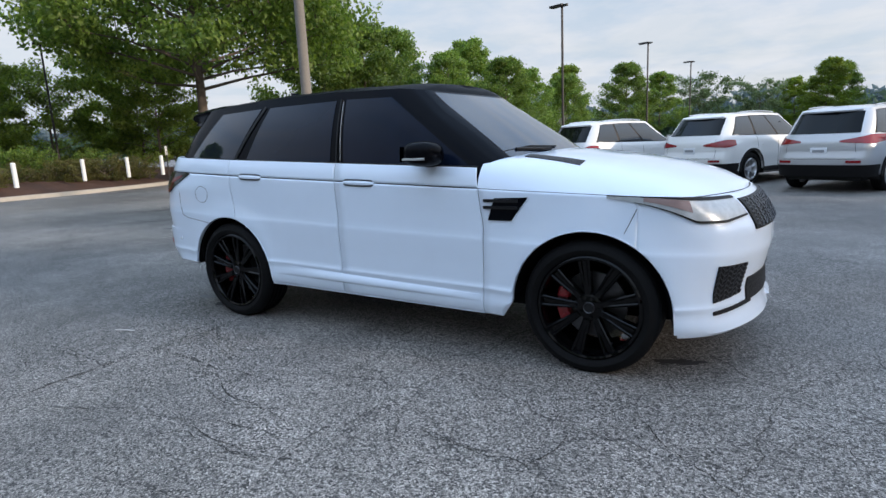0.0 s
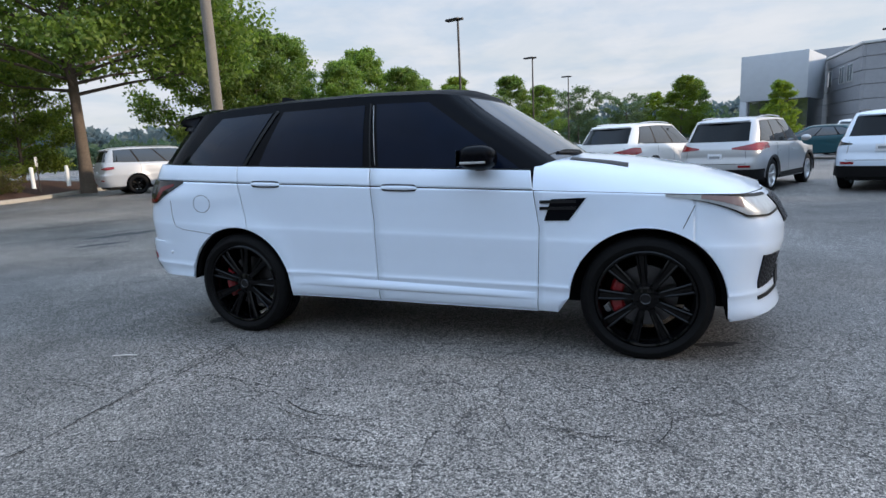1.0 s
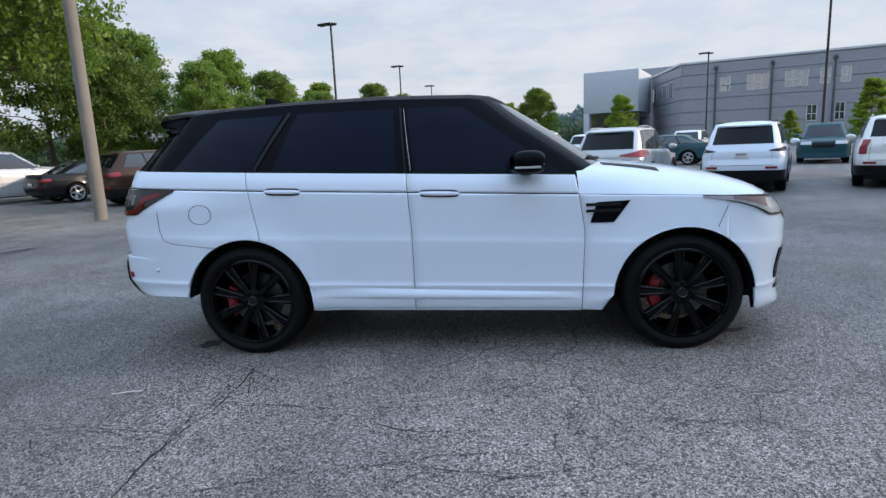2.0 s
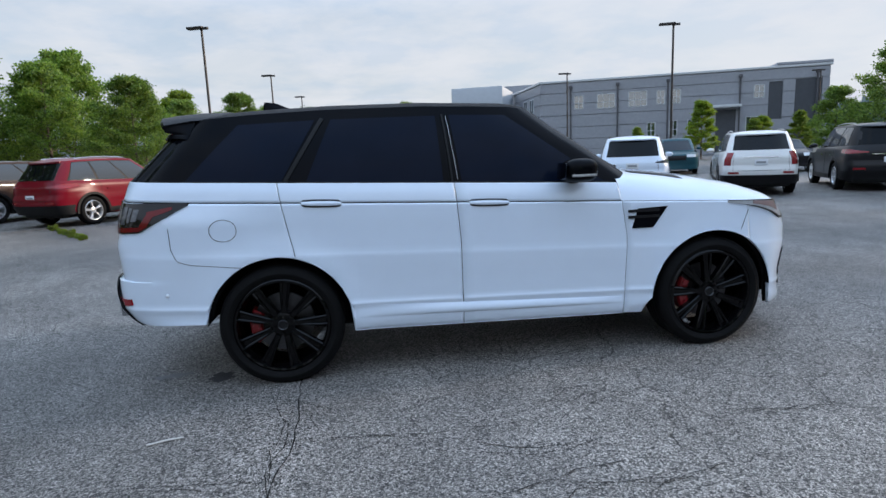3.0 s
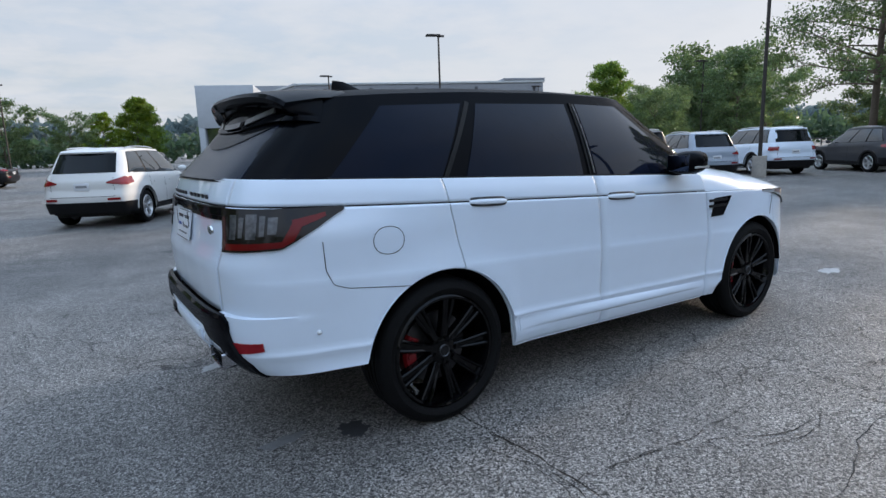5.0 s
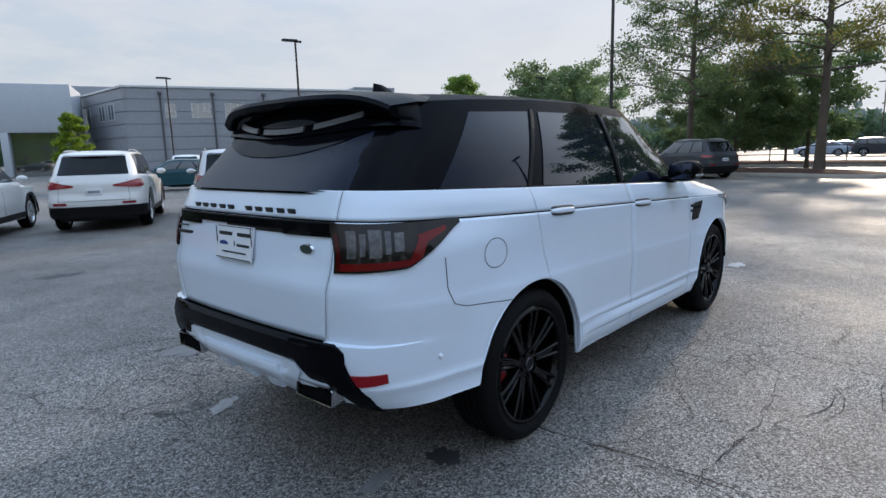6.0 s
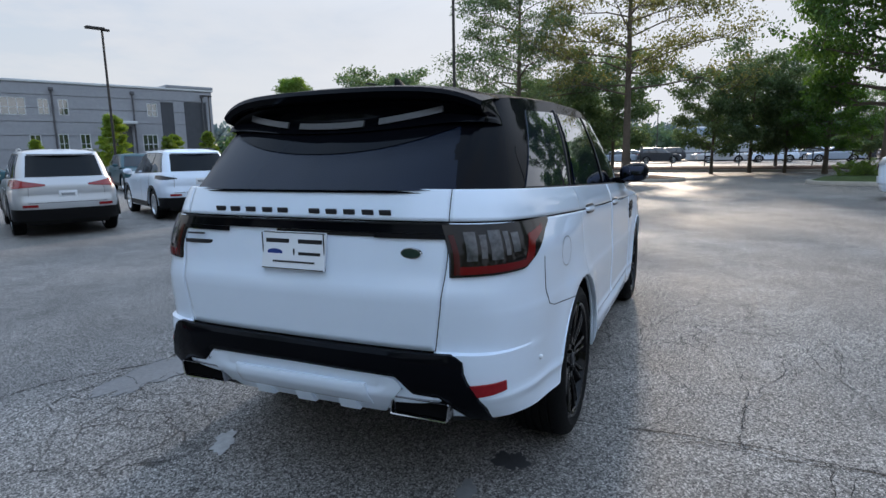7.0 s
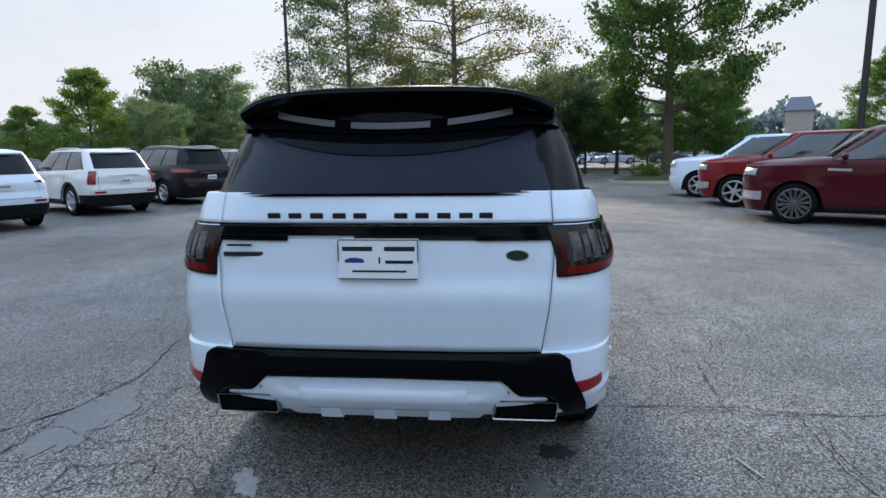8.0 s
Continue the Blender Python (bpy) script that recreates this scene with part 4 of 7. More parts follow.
    # sculpted sill blades between the wheels
    for sg in (1, -1):
        def blade(u, v):
            x = -.98 + 1.78 * u
            z = (.372 + .012 * u) * (1 - v) + (.452 - .022 * u) * v - .030 * x
            q = math.sin(math.pi * min(1, u * 1.25 + .02)) if u < .4 else max(0, math.cos((u - .4) / .6 * math.pi / 2)) ** .6
            x, y, z = F.side(x, z, .002 + .022 * q * math.sin(math.pi * v) ** .6 * (1 - .45 * v))
            return x, sg * y, z
        skin("sill_blade", blade, L(0, 1, 40), L(0, 1, 9), (0, -sg * .012, 0), WHITE, car, "white sculpted sill blade")
    # side vents in the front wings
    for sg in (1, -1):
        def vent(u, v):
            lo, hi = (.862 + .15 * u, .868), (.905 + .21 * u, 1.000 + .006 * u)
            x, y, z = F.side(lo[0] * (1 - v) + hi[0] * v, lo[1] * (1 - v) + hi[1] * v, .006)
            return x, sg * y, z
        vn = skin("wing_vent", vent, L(0, 1, 8), L(0, 1, 8), (0, -sg * .02, 0), BLACK_PAINT, car, "gloss black wing vent")
        for z0 in (.985, .945):
            skin("vent_blade", lambda u, v: (lambda p: (p[0], sg * p[1], p[2]))(F.side(.835 + .22 * u, z0 + .009 * v, .012)), L(0, 1, 8), (-1, 0, 1), (0, -sg * .016, 0), DARK, vn, "black vent blade")
        skin("bonnet_vent", lambda u, v: (lambda x, q: (x, sg * q * .93, F.hood_z(x, q) + .006))(.99 + .36 * u, .62 + .11 * v + .05 * u), L(0, 1, 10), L(0, 1, 6), (0, 0, -.02), DARK, car, "black slatted bonnet vent")
    # head lamps
    h0, h1 = F.t_at_x(1.57, 1.0), F.t_at_front_y(.55, .9)
    for sg in (1, -1):
        def hl(u, v, lo=0, hi=1, a=0, b=1, off=.008):
            t = h0 + (h1 - h0) * (a + (b - a) * u)
            q = (t - h0) / (h1 - h0)
            ztop = float(np.interp(q, [0, 1], [1.012, .975])) + .008
            zlow = float(np.interp(q, [0, .16, .46, .75, 1], [1.004, .972, .880, .872, .888]))
            w = lo + (hi - lo) * v
            x, y, z = F.corner(t, zlow + (ztop - zlow) * w, off)
            return x, sg * y, z
        hd = skin("head_lamp", lambda u, v: hl(u, v), L(0, 1, 26), L(0, 1, 8), (-.014, -sg * .012, 0), LAMP_CLEAR, car, "clear head lamp")
        skin("side_marker", lambda u, v: hl(u, v, .36, .88, .14, .44, .011), L(0, 1, 10), L(0, 1, 4), (-.004, -sg * .004, 0), AMBER, hd, "amber side marker")
        skin("lamp_rim", lambda u, v: hl(u, v, .9, 1.04, 0, 1, .011), L(0, 1, 24), (0, 1), (-.006, -sg * .006, 0), DARK, hd, "black lamp rim")
        skin("lamp_rim", lambda u, v: hl(u, v, -.05, .05, .1, 1, .011), L(0, 1, 24), (0, 1), (-.006, -sg * .006, 0), DARK, hd, "black lamp rim")
        # lower intakes at the nose corners
        i0, i1 = F.t_at_front_y(.80, .6), F.t_at_front_y(.58, .6)
        def intake(u, v, off=.006):
            t = i0 + (i1 - i0) * u
            x, y, z = F.corner(t, .44 + (.20 - .03 * u) * v + .02 * u, off)
            return x, sg * y, z
        ik = skin("front_intake", intake, L(0, 1, 10), L(0, 1, 8), (-.01, -sg * .01, 0), DARK, car, "black mesh corner intake")
        for k in range(7):
            skin("intake_bar", lambda u, v: intake(u, min(max((k + .5 + .10 * v) / 7 + .07 * math.sin(u * 19), 0), 1), .010), L(0, 1, 22), (-1, 1), (-.004, -sg * .004, 0), MESH, ik)
        for k in range(7):
            skin("intake_bar", lambda u, v: intake((k + .5 + .08 * v) / 7, u, .0095), L(0, 1, 5), (-1, 1), (-.004, -sg * .004, 0), MESH, ik)
        skin("lip_slot", lambda u, v: (lambda p: (p[0], sg * p[1], p[2]))(F.corner(i0 + (i1 + 14 - i0) * u, .372 + .022 * v + .012 * u, .008)), L(0, 1, 12), (0, .5, 1), (-.008, -sg * .006, 0), DARK, car, "dark slot in the lower lip")
    gr = skin("grille", lambda u, v: F.front(u * .52, .80 + .165 * v, .008), L(-1, 1, 24), L(0, 1, 8), (-.012, 0, 0), DARK, car, "black honeycomb grille")
    for k in range(7):
        skin("grille_bar", lambda u, v: F.front(-.50 + u, .812 + .150 * min(max((k + .5 + .09 * v) / 7 + .06 * math.sin(u * 90), 0), 1), .013), L(0, 1, 70), (-1, 1), (-.006, 0, 0), MESH, gr)
    for k in range(22):
        skin("grille_bar", lambda u, v: F.front(-.50 + (k + .5) / 22 + .0035 * u, .812 + .150 * v, .0125), (-1, 1), L(0, 1, 6), (-.006, 0, 0), MESH, gr)
    skin("lower_intake", lambda u, v: F.front(u * .52, .40 + .13 * v, .008), L(-1, 1, 24), L(0, 1, 5), (-.012, 0, 0), DARK, car, "black lower grille")
    skin("front_splitter", lambda u, v: F.corner(F.t_at_front_y(.84, .35) + (i_all - F.t_at_front_y(.84, .35)) * u, .315 + .035 * v, .02 * (1 - v)), L(0, 1, 30), L(0, 1, 4), (-.02, -.01, 0), WHITE, car, "white lower front lip")

    # rear: trim bar, plate, badges, bumper, exhausts
    skin("tailgate_trim", lambda u, v: F.rear(u * .648, 1.158 + .034 * v, .010), L(-1, 1, 30), L(0, 1, 4), (.016, 0, 0), BLACK_PAINT, car, "gloss black tailgate trim bar")
    skin("trim_chrome", lambda u, v: F.rear(u * .645, 1.191 + .006 * v, .012), L(-1, 1, 30), (0, 1), (.008, 0, 0), DARK, car, "thin dark trim edge")
    for y0, y1 in ((-.64, -.36), (.36, .64)):
        skin("trim_lower", lambda u, v: F.rear(y0 + (y1 - y0) * u, 1.138 + .018 * v, .009), L(0, 1, 8), (0, 1), (.012, 0, 0), BLACK_PAINT, car)
    # dark strip laid on the skin as the shade under the handle
    skin("handle_shadow", lambda u, v: F.rear(-.40 + .50 * u, 1.140 + .016 * v, .004), L(0, 1, 8), (0, 1), (.008, 0, 0), DARK, car, "dark strip for the shade at the tailgate handle")
    px0, px1 = F.rear(0, .99)[0] - .016, F.rear(0, 1.15)[0] - .012
    plate_x = lambda v: px0 + (px1 - px0) * v
    pl = skin("licence_plate", lambda u, v: (plate_x(v), .0055 + .1525 * u, .996 + .151 * v), L(-1, 1, 3), L(0, 1, 3), (.010, 0, 0), PLATE, car, "white dealer plate with dark bars")
    def on_plate(name, y, z, w, h, mat):
        q = (z - .996) / .151
        put(name, bm_mesh(name, box_bm(-.0015, .0015, -w / 2, w / 2, -h / 2, h / 2), mat), pl, m=pose(plate_x(q) - .0005, y, z))
    for y, w in ((.085, .115), (-.075, .115)):
        on_plate("plate_bar", y, 1.110, w, .017, INK)
    on_plate("plate_bar", -.075, 1.062, .105, .012, INK)
    on_plate("plate_bar", .0, 1.028, .205, .007, INK)
    on_plate("plate_bar", .0, 1.065, .006, .03, INK)
    for z in (1.000, 1.143):
        on_plate("plate_edge", .0055, z, .30, .0035, INK)
    for y in (-.145, .156):
        on_plate("plate_edge", y, 1.071, .0035, .145, INK)
    b = bmesh.new()
    bmesh.ops.create_cone(b, cap_ends=True, segments=32, radius1=.5, radius2=.5, depth=1)
    put("plate_oval", bm_mesh("plate_oval", b, BLUE_INK), pl, "blue oval", pose(plate_x(.45), .095, 1.064, 0, -95, 0) @ Matrix.Diagonal((.028, .075, .003, 1)))
    # raised lettering stands as plain dark bars
    for k, y in enumerate((.416, .332, .246, .158, .078, -.078, -.158, -.240, -.322, -.396)):
        x, _, z = F.rear(y, 1.231, .004)
        put("tailgate_letter", bm_mesh("tailgate_letter", box_bm(-.004, .004, -.025, .025, -.0105, .0105, .002), INK), car, "dark raised lettering bar", pose(x, y, z, 0, -12, 0))
    x, _, z = F.rear(.54, 1.085, .003)
    put("model_badge", bm_mesh("model_badge", box_bm(-.003, .003, -.08, .08, -.009, .009, .002), INK), car, "small dark model badge bar", pose(x, .54, z, 0, -3, 0))
    put("model_badge", bm_mesh("model_badge", box_bm(-.002, .002, -.05, .05, -.004, .004, .001), INK), car, "small grey badge bar", pose(x, .555, z + .035, 0, -3, 0))
    b = bmesh.new()
    bmesh.ops.create_cone(b, cap_ends=True, segments=36, radius1=.5, radius2=.46, depth=1)
    x, _, z = F.rear(-.512, 1.084, .002)
    bd = put("oval_badge", bm_mesh("oval_badge", b, CHROME), car, "oval badge", pose(x, -.512, z, 0, -94, 0) @ Matrix.Diagonal((.046, .092, .008, 1)))
    b = bmesh.new()
    bmesh.ops.create_cone(b, cap_ends=True, segments=36, radius1=.5, radius2=.5, depth=1)
    put("badge_face", bm_mesh("badge_face", b, GREEN_INK), bd, "dark green badge face", Matrix.Translation((0, 0, .3)) @ Matrix.Diagonal((.78, .86, .6, 1)))

    def band_low(y):
        a = abs(y)
        return float(np.interp(a, [0, .46, .495, .52, .63, .66, .715], [.617, .612, .572, .548, .540, .430, .415]))
    def band(u, v):
        y = u * .715
        a = abs(y)
        hi = .716 - .03 * max(0, (a - .66) / .055) ** 2
        lo = band_low(y)
        z = lo + (hi - lo) * v
        wide = a + .075 * ease(.60, .715, a) * ease(.68, .46, z)
        x, _, z = F.rear(wide, z, .018 * min(1, 6 * v * (1.05 - v)) + .006)
        return x, math.copysign(wide, y), z
    skin("bumper_band", band, L(-1, 1, 61), L(0, 1, 8), (.02, 0, 0), BLACK_PAINT, car, "gloss black rear bumper band")
    def ins(u, v):
        y = u * .485
        a = abs(u)
        hi = .608 - .05 * max(0, (a - .92) / .08) ** 2
        lo = .425 + .15 * max(0, (a - .76) / .24)
        x, y, z = F.rear(y, lo + (hi - lo) * v, .012 - .012 * ease(.55, .75, v) * ease(.9, .75, a))
        return x, y, z
    ic = skin("bumper_insert", ins, L(-1, 1, 61), L(0, 1, 16), (.02, 0, 0), WHITE, car, "white skid plate insert")
    skin("skid_panel", lambda u, v: F.rear(u * (.335 - .012 * v), .470 + .098 * v, .016 + .010 * math.sin(math.pi * v) ** .3 * (1 - u ** 20)), L(-1, 1, 41), L(0, 1, 10), (.02, 0, 0), WHITE, ic, "raised white skid panel")
    for y0 in (-.215, 0, .215):
        skin("skid_rib", lambda u, v: (lambda p: (p[0], p[1], p[2]))(F.rear(y0 + u * (.045 - .01 * v), .425 + .075 * v, .028 * (1 - v) + .008)), L(-1, 1, 4), L(0, 1, 5), (.03, 0, 0), WHITE, ic)
    for sg in (1, -1):
        b = bmesh.new()
        def tip(d, dx):
            w, h = .126 - d, .039 - d
            return [b.verts.new((dx, y, z)) for y, z in ((-w, h * .85), (-w * .95, h), (w * .86, h), (w * .91, h * .85), (w, -h * .85), (w * .96, -h), (-w * .88, -h), (-w * .93, -h * .85))]
        rg = [tip(.003, .12), tip(0, -.030), tip(.0015, -.034), tip(.0055, -.031), tip(.007, .05)]
        for a, c in zip(rg, rg[1:]):
            for k in range(8):
                b.faces.new((a[k], a[(k + 1) % 8], c[(k + 1) % 8], c[k]))
        skin("exhaust_surround", lambda u, v: (lambda p: (p[0], sg * p[1], p[2]))(F.rear(.375 + .33 * u, .418 + .11 * v, .003)), L(0, 1, 10), L(0, 1, 4), (.02, 0, 0), DARK, car, "black exhaust surround")
        ex = put("exhaust_tip", bm_mesh("exhaust_tip", b, TIP_STEEL, 30), car, "bright trapezoid exhaust tip", pose(F.rear(.54, .53)[0] + .022, sg * .546, .490) @ Matrix.Diagonal((1, -sg, 1, 1)))
        put("exhaust_bore", bm_mesh("exhaust_bore", box_bm(-.012, .03, -.117, .111, -.031, .031), SHADOW), ex)
        r0, r1 = F.t_at_rear_y(.70, .6), F.t_at_rear_y(.815, .6)
        skin("rear_reflector", lambda u, v: (lambda p: (p[0], sg * p[1], p[2]))(F.corner(r0 + (r1 + 9 - r0) * u, .545 + .016 * u * u + (.050 - .012 * u * u) * v, .007)), L(0, 1, 10), L(0, 1, 3), (.01, -sg * .01, 0), REFLEX, car, "red rear reflector")
        for t in (r0 - 4, F.t_at_x(-2.13, .6)):
            x, y, z = F.corner(t, .655 if t < r0 else .62, .001)
            b = bmesh.new(); bmesh.ops.create_uvsphere(b, u_segments=10, v_segments=6, radius=.012)
            put("parking_sensor", bm_mesh("parking_sensor", b, PLATE), car, "small round parking sensor", pose(x, sg * y, z))
        # door mirrors
        b = bmesh.new()
        bmesh.ops.create_uvsphere(b, u_segments=24, v_segments=14, radius=1)
        for v in b.verts:
            x, y, z = v.co
            x = math.copysign(abs(x) ** .7, x); z = math.copysign(abs(z) ** .75, z); y = math.copysign(abs(y) ** .75, y)
            v.co = (x * .118 * (1 - .10 * y), y * .108, z * .076 + .008 * y)
        mi = put("door_mirror", bm_mesh("door_mirror", b, BLACK_PAINT, 60), car, "gloss black door mirror", pose(.465, sg * 1.022, 1.272, 0, 0, 0) @ Matrix.Diagonal((1, sg, 1, 1)))
        put("mirror_arm", bm_mesh("mirror_arm", box_bm(-.04, .03, -.15, -.06, -.085, -.03, .012), BLACK_PAINT), mi)
        put("mirror_strip", bm_mesh("mirror_strip", box_bm(-.085, .075, .099, .1045, -.034, -.020, .003), ALLOY), mi, "pale indicator strip")
        put("mirror_glass", bm_mesh("mirror_glass", box_bm(-.003, .003, -.078, .080, -.050, .052, .002), MIRROR), mi, "dark dimmed mirror glass", pose(-.116, 0, 0, 0, 4, 0))
    # wiper at the foot of the windscreen
    put("wiper", bm_mesh("wiper", tube_bm([(.86, -.70, 1.262), (.93, -.45, 1.285), (1.0, -.15, 1.275)], [.007, .009, .006], 6), DARK), car, "black wiper arm")
    put("wiper", bm_mesh("wiper", tube_bm([(.90, -.60, 1.275), (1.02, -.30, 1.262)], [.010, .012], 6), DARK), car, "black wiper arm")
    # wheels
    rim = rim_mesh(.292, .27, 9, True, RIM_BLACK, "hero")
    for x, turn in ((1.4615, .12), (-1.4615, .35)):
        for sg in (-1, 1):
            add_wheel(car, x, sg * .958, .383, .388, .292, .27, rim, turn, 1, label="gloss black split-spoke wheel with red brake caliper")
    return car


# grey of the highlights painted inside the tail lamps
LAMP_CLEAR_DIM = material("lamp_smear_grey", (.10, .10, .105), .12, .2, .7, 60, ior=1.45)
hero()

# ---- the lot ----
def ground():
    n = 60
    xs = np.concatenate([np.linspace(-900, -60, 8), np.linspace(-50, 50, n), np.linspace(60, 900, 8)])
    verts = [(x, y, 0) for x in xs for y in xs]
    m = len(xs)
    me = mesh_from("ground", verts, [(i * m + j, (i + 1) * m + j, (i + 1) * m + j + 1, i * m + j + 1) for i in range(m - 1) for j in range(m - 1)], ASPHALT, smooth=False)
    return tagged(put("ground", me), "worn grey asphalt with fine cracks and exposed stones", "ground", kind="structure")


ground()

# paints of the parked cars
SILVER = material("silver_paint", (.50, .51, .53), .32, .35, .02, 200, coat=.8)
PEARL = paint("pearl_white_paint", (.74, .74, .73))
RED_PAINT = paint("red_paint", (.15, .0015, .010))
MAROON = paint("maroon_paint", (.060, .0025, .008))
DARK_ALLOY = material("dark_alloy", (.16, .16, .17), .25, .8, .2, 30)
BRIGHT_RED = paint("bright_red_paint", (.17, .009, .014))
BLACK_CAR = paint("black_car_paint", (.012, .012, .014))
GREY_CAR = paint("charcoal_paint", (.05, .052, .058))
TEAL = paint("teal_paint", (.02, .07, .09))
BLUE_GREY = paint("blue_grey_paint", (.32, .37, .45))
BROWN = paint("brown_paint", (.05, .028, .02))
CAR_GLASS = gloss_black("car_glass", (.004, .005, .006), .012, .55, 3.2, .02)
CAR_SIDE_GLASS = gloss_black("car_side_glass", (.012, .015, .017), .10, .55, 3.0, .02)
CAR_RED = material("car_tail_red", (.22, .006, .010), .15, 0, .15, 14, coat=.6)
WELL = material("wheel_well_black", (.010, .010, .010), .8)


def make_forms(L=4.6, W=.92, H=1.66, wheelbase=2.7, R=.36, front_over=.9, belt=1.08, rake=.30, hood=1.04, cowl=.95, kind="suv", drop=.30, nose=None, crease=.90, hood_p=7):
    """Forms of an everyday car from its main sizes."""
    a = wheelbase / 2
    xr, xf = -(L - front_over - a), a + front_over
    rear_glass, top_rear = xr + .10, xr + .10 + rake
    if kind == "sedan":
        rear_glass, top_rear = xr + .55, xr + 1.25
    ws0, ws1 = cowl, cowl - .75
    cab = lambda pts, g0, g1: [(g0 + (g1 - g0) * q, y) for q, y in pts]
    base = cab([(0, 0), (.003, .40), (.018, .64), (.05, .76), (.11, .83), (.27, .872), (.54, .89), (.76, .885), (.90, .86), (.94, .80), (.965, .66), (.99, .35), (1, 0)], rear_glass, ws0 + .2)
    rim = cab([(0, 0), (.003, .35), (.02, .55), (.055, .64), (.12, .68), (.31, .70), (.64, .71), (.82, .70), (.89, .675), (.925, .64), (.955, .56), (.99, .3), (1, 0)], top_rear, ws1 + .12)
    zr = H - .055
    line = ([top_rear - .1, top_rear + .35, top_rear + .9, (top_rear + ws1) / 2 + .3, ws1 - .1, ws1 + .2], [zr - .05, zr - .015, zr, zr, zr - .02, zr - .06])
    tail = ([.38, .45, .52, .62, .75, .80, .95, 1.05, 1.21, 1.27], [.08, .02, 0, -.02, -.02, .03, .02, .03, .09, .12])
    hd = ([cowl - .1, cowl + .3, xf - .5, xf - .2, xf - .02], [hood + .02, hood, hood - .33 * drop, hood - .63 * drop, hood - drop])
    return Forms(xr=xr, xf=xf, W=W, hubs=(a, -a), hz=R - .01, Ra=R + .065, low=.26, belt=belt, crease=belt * crease, roof=zr, crown=.05, slope=.025, base=base, rim=rim, tail=tail, hood=hd,
                 nose=nose, roof_line=line, cowl=cowl - .08, tail_low=.34, hood_p=hood_p, crown_a=.035, base_w=W / .96 * 1.0 if W < .9 else 1.0)


def parked_car(label, mat, m, F, R=.36, rim_r=.24, spokes=5, rim_mat=None, lamps=((.50, .80, .92, 1.04),), plate_z=.80, cladding=True, rails=False, lamp_mat=None, kind="suv", group="parked cars", split=False, name="parked_suv", grille=False, chrome_strip=False, glass_top=.86, truck=False):
    """lamps: (inner y, outer y, low z, top z) of each tail lamp."""
    car = thing(name, label, "car", group, m=m)
    L = np.linspace
    cols = columns(F, (), 90)
    rows = [.24, .28, .34, .42, .50, .58, .66, .74, .78, .82, .90, F.crease * .97, F.crease]
    rows = sorted(r for r in rows if r <= F.crease)
    v, f = both(*grid_skin(F, cols, rows))
    cut = F.t_at_x(F.cowl, F.crease)
    tops = [F.crease, F.crease + (F.belt - F.crease) * .35, F.crease + (F.belt - F.crease) * .7, F.belt, F.belt + .01]
    v2, f2 = both(*used(*grid_skin(F, cols, tops, keep=lambda i, j: cols[i] < cut)))
    v3, f3 = both(*hood_skin(F, 16, 10))
    v4, f4 = both(*green_skin(F, -.04, 1, 7, 8))
    v5, f5 = both(*roof_skin(F, 7, 8))
    def merge(*vf):
        V, Q = [], []
        for a, b in vf:
            n = len(V)
            V += list(a); Q += [tuple(i + n for i in q) for q in b]
        return V, Q
    put("body", fix_normals(mesh_from("body", *merge((v, f), (v2, f2), (v3, f3)), mat, 40)), car)
    put("roof", fix_normals(mesh_from("roof", *merge((v4, f4), (v5, f5)), mat, 40)), car)
    put("underbody", bm_mesh("underbody", box_bm(F.xr + .25, F.xf - .3, -F.W + .22, F.W - .22, .22, .5, .04), WELL), car)
    for h in F.hubs:
        for sg in (-1, 1):
            b = lathe_bm([(F.Ra - .004, 0), (F.Ra - .004, .28), (.1, .28)], 24, start=radians(-14), sweep=radians(208))
            put("arch_liner", bm_mesh("arch_liner", b, WELL), car, m=pose(h, sg * (F.W - .02), F.hz) @ Matrix.Diagonal((1, -sg, 1, 1)))
            if cladding:
                b = lathe_bm([(F.Ra - .006, .012), (F.Ra + .05, .010), (F.Ra + .052, -.01), (F.Ra - .006, -.012)], 24, start=radians(-4), sweep=radians(188))
                put("arch_trim", bm_mesh("arch_trim", b, DARK), car, "black plastic arch trim", pose(h, sg * (F.W + .012), F.hz))
    # glass
    zb, xt = F.belt, F.R[0, 0]
    skin("rear_window", lambda u, w: F.green_end(u * F.W * (.700 - .07 * w), .05 + w * (glass_top - .02), .008), L(-1, 1, 16), L(0, 1, 6), (.01, 0, -.004), CAR_GLASS, car, "dark rear window")
    skin("windscreen", lambda u, w: F.green_end(u * F.W * (.77 - .17 * w), .05 + w * .88, .008, True), L(-1, 1, 16), L(0, 1, 6), (-.01, 0, -.004), CAR_GLASS, car)
    xa, xd = F.cowl - .05, F.B[0, 0]
    span = xa - xd
    tops_x = (F.R[0, 0] + .22, F.R[-1, 0] - .28)
    cuts = [(.10, .33), (.355, .62), (.645, .985)] if kind == "suv" else [(.02, .30), (.33, .62), (.645, .985)]
    for sg in (1, -1):
        for a0, a1, off, grow, nm, gm in [(cuts[0][0] - .015, .99, .004, .014, "window_surround", DARK)] + [(a0, a1, .008, 0.0, "side_window", CAR_SIDE_GLASS) for a0, a1 in cuts]:
            def fn(u, w):
                q = a0 + (a1 - a0) * u
                xl, xh = xd + span * q + .06, tops_x[0] + (tops_x[1] - tops_x[0]) * min(1, max(0, (q - .12) / .86))
                x = xl * (1 - w) + xh * w
                zl, zh = F.belt_z(x) + .03 - grow, F.rim_z(x) - .055 + grow
                x, y, z = F.green_side(x, zl * (1 - w) + zh * w, off)
                return x, sg * y, z
